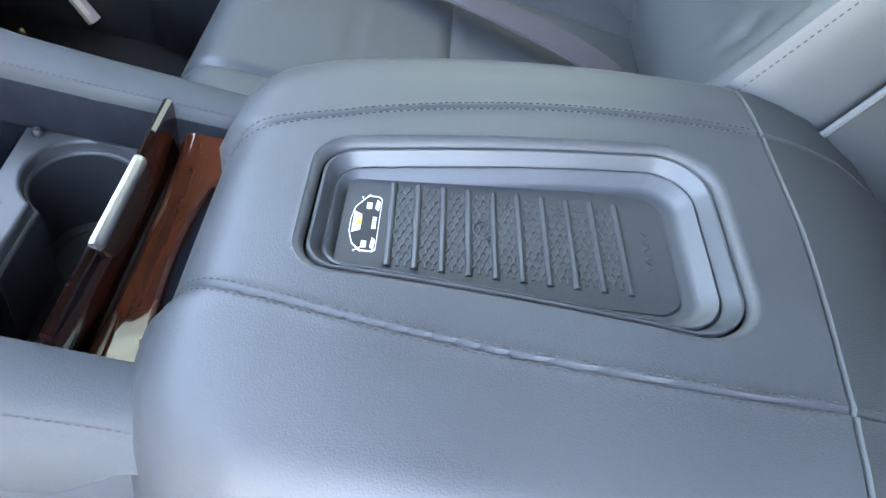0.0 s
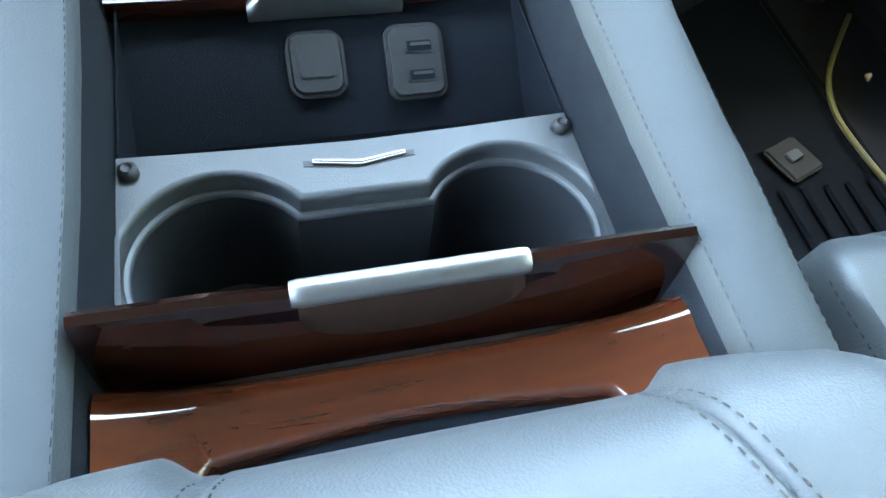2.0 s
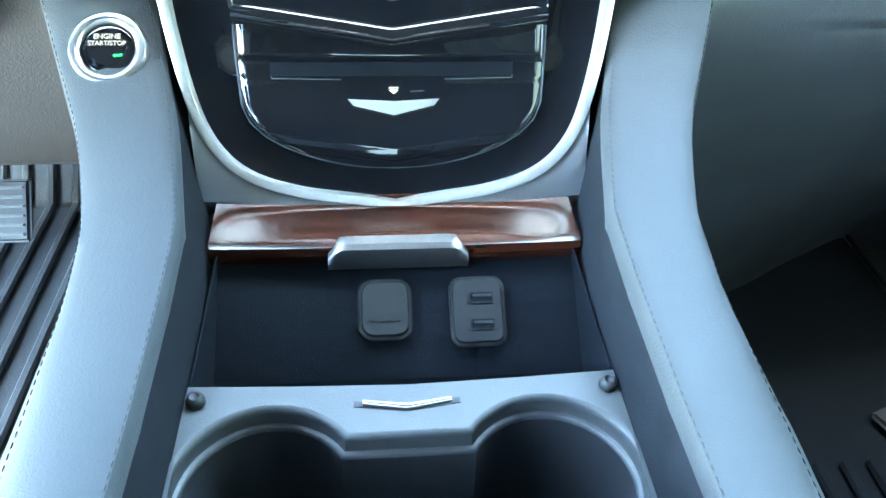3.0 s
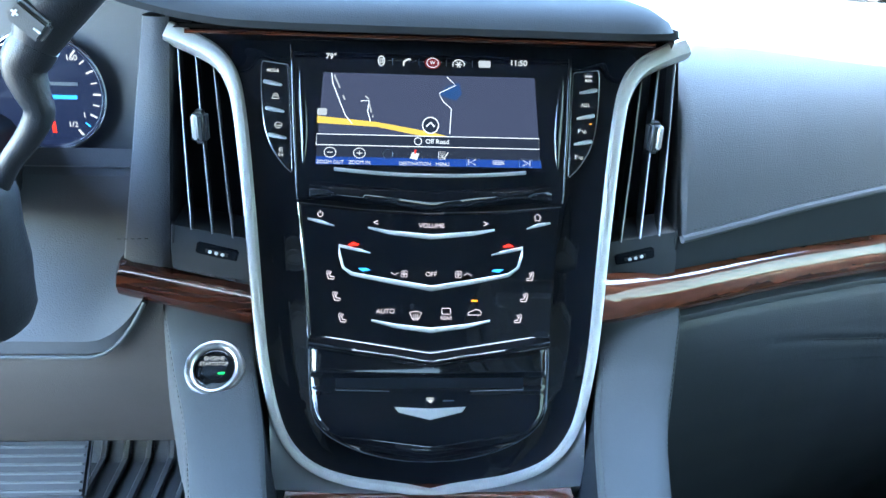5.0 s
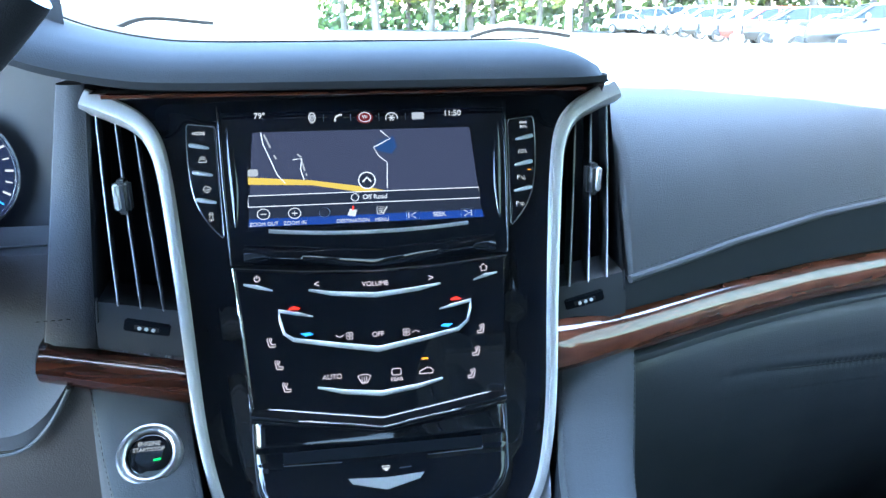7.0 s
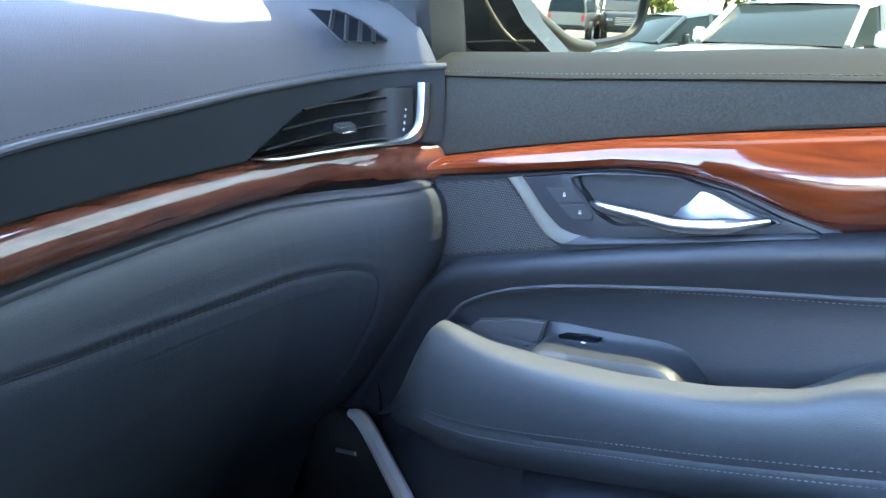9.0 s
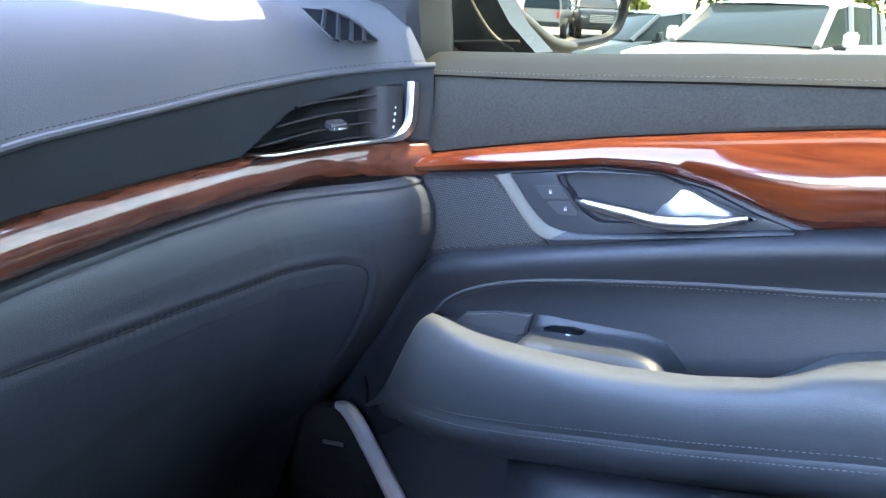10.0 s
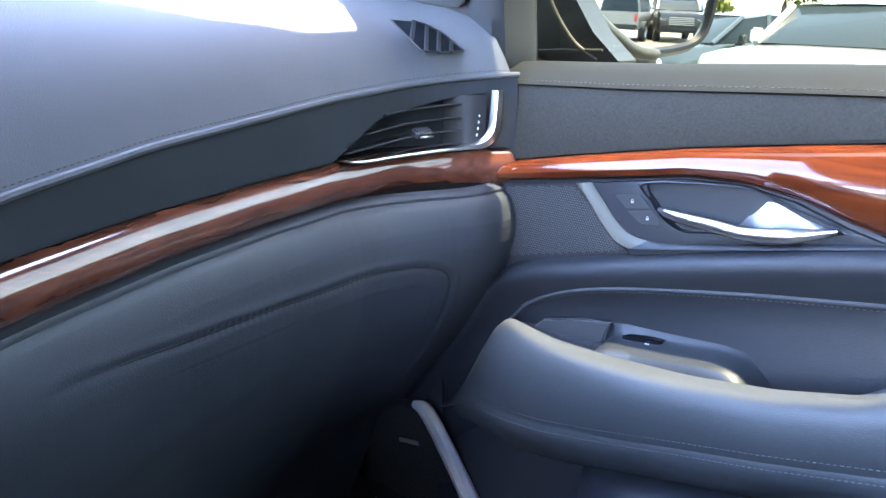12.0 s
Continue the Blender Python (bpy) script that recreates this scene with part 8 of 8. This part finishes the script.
def vehicle(kind, colour, at, heading, label, name, category, group=""):
    """A parked vehicle standing at a place, its nose along heading (degrees from +y towards +x)."""
    car = thing(name, label, category, (0, 0, 0), group)
    st_ = SHAPES[kind]
    rows = []
    for d, sill, belt, roof, w in st_:
        y = -d
        rows.append([Vector((s * x, y, z)) for s, x, z in ((-1, w * 0.90, sill), (-1, w, sill + 0.12), (-1, w, (sill + belt) / 2), (-1, w * 0.975, belt - 0.06), (-1, w * 0.93, belt), (-1, w * 0.5, belt + 0.02),
                                                           (1, w * 0.5, belt + 0.02), (1, w * 0.93, belt), (1, w * 0.975, belt - 0.06), (1, w, (sill + belt) / 2), (1, w, sill + 0.12), (1, w * 0.90, sill))])
    body = link("body", capped(rows), colour, car)
    cab = [s for s in st_ if s[3]]
    i0, i1 = st_.index(cab[0]), st_.index(cab[-1])
    base = [st_[i0 - 1]] + cab + [st_[min(i1 + 1, len(st_) - 1)]]
    rows = []
    for d, sill, belt, roof, w in base:
        z = roof if roof else belt + 0.03
        k = 0.80 if roof else 0.92
        rows.append([Vector((-w * 0.92, -d, belt)), Vector((-w * (k + 0.02), -d, z - 0.05 * bool(roof))), Vector((-w * (k - 0.08), -d, z)), Vector((w * (k - 0.08), -d, z)), Vector((w * (k + 0.02), -d, z - 0.05 * bool(roof))), Vector((w * 0.92, -d, belt))])
    link("window_glass", sheet(rows), TINT, car, "dark window glass")
    rows = [[Vector((-w * 0.83, -d, r - 0.045)), Vector((-w * 0.73, -d, r + 0.012)), Vector((0, -d, r + 0.03)), Vector((w * 0.73, -d, r + 0.012)), Vector((w * 0.83, -d, r - 0.045))] for d, _, _, r, w in cab]
    link("roof", sheet(rows), colour, car)
    for s in (-1, 1):
        b0, b1 = base[0], cab[0]
        link("pillar", tube([(s * b0[4] * 0.91, -b0[0], b0[2] + 0.02), (s * b1[4] * 0.815, -b1[0], b1[3] - 0.02)], 0.05, 6), colour, car)
        for c in cab[1:-1] + [cab[-1]]:
            link("pillar", tube([(s * c[4] * 0.925, -c[0], c[2]), (s * c[4] * 0.825, -c[0], c[3] - 0.03)], 0.045, 6), colour, car)
        mz = base[1][2] + 0.08
        link("door_mirror", box((0.16, 0.12, 0.20), Matrix.Translation((s * (base[1][4] + 0.14), -base[1][0] + 0.22, mz)), 0.03), colour if kind != "pickup" else LAMP, car)
        link("mirror_foot", box((0.16, 0.10, 0.06), Matrix.Translation((s * (base[1][4] + 0.04), -base[1][0] + 0.22, mz - 0.09)), 0.02), TYRE, car)
        w0 = st_[1][4]
        link("headlight", box((0.30, 0.10, 0.16), Matrix.Translation((s * (w0 - 0.22), -0.05, st_[0][2] - 0.10)), 0.03), LAMP, car, "clear headlight")
    for k in range(5):
        link("grille_bar", box((1.05, 0.05, 0.035), Matrix.Translation((0, 0.01, st_[0][2] - 0.02 - 0.07 * k)), 0.01), TYRE if kind != "pickup" else RIM, car)
    link("grille", box((1.1, 0.04, 0.40), Matrix.Translation((0, -0.005, st_[0][2] - 0.16)), 0.02), TYRE, car, "black grille")
    link("bumper", box((1.7, 0.16, 0.22), Matrix.Translation((0, -0.02, st_[0][1] + 0.02)), 0.05), TYRE, car)
    ln = st_[-1][0]
    link("rear_bumper", box((1.6, 0.14, 0.2), Matrix.Translation((0, -ln, st_[-1][1] + 0.04)), 0.05), TYRE, car)
    r = {"pickup": 0.41, "suv": 0.38, "sedan": 0.33, "jeep": 0.42}[kind]
    for s in (-1, 1):
        link("tail_lamp", box((0.14, 0.05, 0.28), Matrix.Translation((s * (st_[-1][4] - 0.1), -ln - 0.01, st_[-1][2] - 0.2)), 0.02), paint("red_lens", (0.45, 0.02, 0.02)), car)
        for d in (0.95, ln - 1.05):
            rws = [[Vector((s * x, -d + q * math.cos(a), r + q * math.sin(a))) for a in [2 * math.pi * k / 20 for k in range(20)]] for x, q in ((0.74, r * 0.6), (0.74, r * 0.95), (0.78, r), (0.96, r), (1.0, r * 0.95), (1.0, r * 0.62))]
            wheel = link("wheel", sheet(rws, close_cols=True), TYRE, car, "black tyre")
            rws = [[Vector((s * x, -d + q * math.cos(a), r + q * math.sin(a))) for a in [2 * math.pi * k / 20 for k in range(20)]] for x, q in ((1.0, r * 0.62), (0.97, r * 0.58), (0.95, r * 0.2), (0.98, r * 0.05))]
            link("rim", sheet(rws, close_cols=True), RIM, wheel)
    car.matrix_basis = Matrix.Translation((at[0], at[1], GROUND_Z)) @ pose(0, 0, 0, 0, 0, -heading)
    return car


WHITE_P = paint("white_paint", (0.20, 0.20, 0.196))
BLACK_P = paint("black_paint", (0.015, 0.016, 0.018))
SILVER_P = paint("silver_paint", (0.22, 0.225, 0.23), 0.35)
RED_P = paint("red_paint", (0.45, 0.03, 0.02))
GREEN_P = paint("dark_green_paint", (0.02, 0.03, 0.028))
BLUE_P = paint("blue_paint", (0.02, 0.16, 0.5))
GREY_P = paint("grey_paint", (0.12, 0.125, 0.13))

vehicle("pickup", WHITE_P, (8.78, 2.37), -80, "white pickup truck parked with its nose towards the car", "pickup_truck", "truck", "parked vehicles")
vehicle("suv", GREEN_P, (14.2, 6.6), -62, "dark green sport utility vehicle parked behind the truck", "parked_car", "car", "parked vehicles")
vehicle("jeep", WHITE_P, (13.3, -33.6), 150, "white off-road vehicle parked behind the car", "parked_car", "car", "parked vehicles")
vehicle("pickup", BLACK_P, (14.0, -30.1), -15, "black pickup truck with a blue sheen parked on bright ground", "pickup_truck", "truck", "parked vehicles")
vehicle("suv", BLUE_P, (19.0, -37.0), -20, "blue sport utility vehicle parked far behind", "parked_car", "car", "parked vehicles")
row = [("suv", GREY_P, "grey"), ("sedan", SILVER_P, "silver"), ("pickup", BLACK_P, "black"), ("sedan", WHITE_P, "white"), ("suv", BLACK_P, "black"), ("suv", RED_P, "red"), ("suv", SILVER_P, "silver"), ("sedan", BLACK_P, "black"), ("suv", WHITE_P, "white"),
       ("pickup", SILVER_P, "silver"), ("sedan", GREY_P, "grey"), ("suv", WHITE_P, "white"), ("sedan", SILVER_P, "silver"), ("pickup", WHITE_P, "white")]
for k, (kd, cp, word) in enumerate(row):
    f = k / (len(row) - 1)
    x, y = 16.4 + 8.0 * f, 19.5 + 41.0 * f
    vehicle(kd, cp, (x, y), -68, "%s %s parked in a long row of cars" % (word, {"suv": "sport utility vehicle", "sedan": "saloon car", "pickup": "pickup truck"}[kd]), "pickup_truck" if kd == "pickup" else "parked_car", "truck" if kd == "pickup" else "car", "parked vehicles")
for k in range(9):
    f = k / 8
    kd, cp, word = row[(k * 5 + 3) % len(row)]
    x, y = 24 + 13 * f, 51 - 9 * f
    vehicle(kd, cp, (x, y), 150, "%s vehicle parked at the far edge of the lot" % word, "parked_car", "car", "parked vehicles")
# side mirror of the car
mirror = thing("side_mirror", "black folding side mirror outside the passenger window", "side mirror", (1.15, 0.36, 0.58))
MN = Vector((-0.381, -0.924, -0.014)).normalized()
MU = Vector((-0.0053, -0.013, 1.0)).normalized()
MS = Vector((0.924, -0.381, 0)).normalized()
MC = Vector((1.215, 0.33, 0.735))


def mir(a, b, out=0.0):
    return MC + MS * a + MU * b + MN * out


shape = curve([(-0.020, 0, -0.113), (0.06, 0, -0.108), (0.102, 0, -0.090), (0.117, 0, -0.045), (0.118, 0, 0.02), (0.10, 0, 0.105), (0.0, 0, 0.122), (-0.14, 0, 0.115), (-0.160, 0, 0.03), (-0.128, 0, -0.050), (-0.075, 0, -0.090)], 60, True)
rows = []
for sc, out in ((0.905, 0.004), (0.935, 0.012), (0.98, 0.013), (1.05, -0.004), (1.07, -0.05), (0.95, -0.10), (0.5, -0.13), (0.05, -0.135)):
    rows.append([mir(p.x * sc, p.z * sc, out) for p in shape])
SHELL = material("black_mirror_shell", (0.004, 0.004, 0.005), 0.35, spec=0.25)
child("housing", sheet(rows, close_cols=True), SHELL, mirror, "black housing")
MIRROR = material("mirror_glass", (0.9, 0.9, 0.9), 0.005, 1.0)
bm = bmesh.new()
bm.faces.new([bm.verts.new(mir(p.x * 0.91, p.z * 0.91, 0.004)) for p in shape])
child("glass", bm, MIRROR, mirror, "clear mirror glass", smooth=False)
child("arm", tube([(0.90, 0.40, 0.60), (1.0, 0.40, 0.605), (1.10, 0.39, 0.63)], [0.05, 0.04, 0.035], 10, 0.6), SHELL, mirror)
child("base", plate([(0.99, y, z) for y, z in ((0.43, 0.73), (0.345, 0.73), (0.335, 0.70), (0.303, 0.655), (0.265, 0.622), (0.272, 0.609), (0.43, 0.600))], (1, 0, 0), 0.06, 0.012, 3), material("mirror_base_plastic", (0.02, 0.021, 0.02), 0.4, grain=(600, 0.15), tint=(10, 0.2)), mirror, "satin black mirror base")
# Lighter than the black shell: sun on the housing's edge is in this grey.
RIMGREY = material("sunlit_rim_plastic", (0.05, 0.047, 0.038), 0.45, grain=(500, 0.15), tint=(12, 0.2))
rim_pts = [mir(p.x * 0.985, p.z * 0.985, 0.012) for p in shape[46:] + shape[:3]]
child("rim", tube(rim_pts, [0.006] + [0.010] * (len(rim_pts) - 2) + [0.006], 10), RIMGREY, mirror, "inner rim in a lighter grey for its sunlit edge")
child("ridge", tube([(0.985, 0.425, 0.626), (0.985, 0.34, 0.632), (0.985, 0.285, 0.634)], 0.0018, 8), RIMGREY, mirror, "thin pale ridge")
child("ridge", tube(curve([(0.985, 0.372, 0.73), (0.985, 0.362, 0.69), (0.985, 0.328, 0.645), (0.985, 0.292, 0.622)], 14), 0.0022, 8), RIMGREY, mirror, "thin pale ridge")
rows = [[Vector((0.905, y, z)) for y in (0.34, 0.42, 0.50)] for z in (0.60, 0.66, 0.74)]
child("foot", sheet(rows, thick=0.01), DARK, mirror, "black mirror foot")

# wiper on the windscreen
wiper = thing("wiper", "thin black windscreen wiper at the foot of the glass", "wiper", (0.3, 0.88, 0.70))
child("blade", tube(curve([(0.20, 0.90, 0.716), (0.25, 0.895, 0.728), (0.32, 0.90, 0.722), (0.36, 0.90, 0.716)], 14), 0.006, 6), DARK, wiper)
child("blade", tube(curve([(-0.32, 0.90, 0.730), (-0.27, 0.895, 0.745), (-0.18, 0.90, 0.738)], 14), 0.006, 6), DARK, wiper)

# ---- lamp posts ----
POLE = material("white_pole", (0.75, 0.75, 0.73), 0.5)
for x, y in ((11.0, 33.0), (17.6, 30.2)):
    lp = thing("lamp_post", "tall white lamp post in the parking lot", "lamp post", (x, y, GROUND_Z), "lamp posts")
    child("pole", tube([(x, y, GROUND_Z + 0.6), (x, y, 9.0)], [0.13, 0.09], 12), POLE, lp)
    rows = [[Vector((x + q * math.cos(a), y + q * math.sin(a), z)) for a in [2 * math.pi * k / 16 for k in range(16)]] for q, z in ((0.3, GROUND_Z), (0.3, GROUND_Z + 0.55), (0.25, GROUND_Z + 0.62), (0.12, GROUND_Z + 0.62))]
    child("foot", capped(rows), ASPHALT, lp, "round concrete foot")
    child("lantern", box((0.9, 0.35, 0.12), Matrix.Translation((x, y, 9.05)), 0.03), GREY_P, lp)

# ---- trees ----
BARK = material("grey_bark", (0.12, 0.10, 0.08), 0.95, grain=(8, 1.0), tint=(3, 0.3))
LEAF = [material("leaf_%s" % w, c, 0.6, spec=0.3) for w, c in (("yellow", (0.13, 0.15, 0.025)), ("mid", (0.07, 0.11, 0.025)), ("dark", (0.03, 0.06, 0.02)))]
for m in LEAF:
    nt = m.node_tree
    gi = nt.nodes.new("ShaderNodeNewGeometry")
    hv = nt.nodes.new("ShaderNodeHueSaturation")
    mr = nt.nodes.new("ShaderNodeMapRange")
    mr.inputs["To Min"].default_value, mr.inputs["To Max"].default_value = 0.45, 1.5
    hv.inputs["Color"].default_value = m.node_tree.nodes["Principled BSDF"].inputs["Base Color"].default_value
    nt.links.new(gi.outputs["Random Per Island"], mr.inputs["Value"])
    nt.links.new(mr.outputs["Result"], hv.inputs["Value"])
    nt.links.new(hv.outputs["Color"], nt.nodes["Principled BSDF"].inputs["Base Color"])


def tree_proto(seed, tall, wide, leaf):
    rng = random.Random(seed)
    t = thing("tree", "broad leafy green tree at the edge of the lot", "tree", (0, 0, 0), "trees")
    pts = [Vector((0.15 * math.sin(k * 1.3 + seed), 0.15 * math.cos(k * 1.1), tall * 0.8 * k / 6)) for k in range(7)]
    link("trunk", tube(pts, [0.30 - 0.035 * k for k in range(7)], 8), BARK, t)
    clumps = []
    for k in range(9):
        a, h = rng.uniform(0, 6.28), rng.uniform(0.36, 0.8) * tall
        ln = wide * rng.uniform(0.45, 0.8)
        base = Vector((0, 0, h * 0.9))
        tip = Vector((ln * math.cos(a), ln * math.sin(a), h + 0.12 * tall))
        link("limb", tube([base, base.lerp(tip, 0.5) + Vector((0, 0, 0.3)), tip], [0.10, 0.06, 0.03], 6), BARK, t)
        clumps.append((tip, wide * rng.uniform(0.28, 0.45)))
    for k in range(26):
        a, h = rng.uniform(0, 6.28), rng.uniform(0.30, 1.0)
        q = wide * math.sqrt(max(0.05, 1 - ((h - 0.5) / 0.62) ** 2)) * rng.uniform(0.3, 1.0)
        clumps.append((Vector((q * math.cos(a), q * math.sin(a), tall * h)), wide * rng.uniform(0.2, 0.4)))
    verts, faces = [], []
    for c, r in clumps:
        for _ in range(110):
            d = Vector((rng.gauss(0, 1), rng.gauss(0, 1), rng.gauss(0, 0.8))).normalized() * r * rng.uniform(0.5, 1.05)
            p = c + d
            n = (d.normalized() + Vector((rng.uniform(-1, 1), rng.uniform(-1, 1), rng.uniform(-0.2, 1))) * 0.7).normalized()
            s = n.orthogonal().normalized()
            s = Matrix.Rotation(rng.uniform(0, 6.28), 3, n) @ s
            u = n.cross(s)
            w, l = rng.uniform(0.10, 0.22), rng.uniform(0.16, 0.34)
            i = len(verts)
            verts += [p - s * l, p - u * w + s * l * 0.1, p + s * l, p + u * w + s * l * 0.1 - n * 0.05]
            faces.append((i, i + 1, i + 2, i + 3))
    me = bpy.data.meshes.new("crown")
    me.from_pydata([tuple(v) for v in verts], [], faces)
    me.materials.append(leaf)
    crown = new("crown", me)
    crown.parent = t
    return t


protos = [tree_proto(3 + k, 10 + 2 * (k % 3), 3.4 + 0.4 * (k % 2), LEAF[k % 3]) for k in range(4)]
rng = random.Random(5)
spots = []
for k in range(30):
    f = k / 29
    spots.append((2 + 52 * f + rng.uniform(-1, 1), 66 - 28 * f + rng.uniform(-2, 3), rng.uniform(0.8, 1.15)))
for k in range(10):
    spots.append((52 + 3 * k + rng.uniform(-1, 1), 30 - 5 * k + rng.uniform(-2, 2), rng.uniform(0.7, 1.0)))
for k in range(8):
    spots.append((22 + 5 * k, -34 + 2 * k + rng.uniform(-3, 3), rng.uniform(0.8, 1.0)))
used = set()
for k, (x, y, sc) in enumerate(spots):
    p = protos[k % 4]
    m = Matrix.Translation((x, y, GROUND_Z)) @ pose(0, 0, 0, 0, 0, rng.uniform(0, 360))
    if k % 4 not in used:
        used.add(k % 4)
        p.matrix_basis = m
        p.scale = (sc, sc, sc)
    else:
        c = copy_thing(p, m)
        c.scale = (sc, sc, sc)
# dense undergrowth behind the trees
rngu = random.Random(8)
verts, faces = [], []
for k in range(9000):
    f = rngu.uniform(0, 1)
    x, y = 0 + 60 * f, 70 - 30 * f + rngu.uniform(-1.5, 3.5)
    z = GROUND_Z + rngu.uniform(0, 1) ** 1.2 * 9
    p = Vector((x, y, z))
    n = Vector((rngu.uniform(-1, 1), rngu.uniform(-1.5, 0), rngu.uniform(-0.3, 1))).normalized()
    s = n.orthogonal().normalized()
    u = n.cross(s)
    w = rngu.uniform(0.2, 0.45)
    i = len(verts)
    verts += [p - s * w, p - u * w * 0.7, p + s * w, p + u * w * 0.7]
    faces.append((i, i + 1, i + 2, i + 3))
me = bpy.data.meshes.new("undergrowth")
me.from_pydata([tuple(v) for v in verts], [], faces)
me.materials.append(LEAF[1])
tagged(new("undergrowth", me), "dense green undergrowth along the wood's edge", "foliage", kind="stuff")
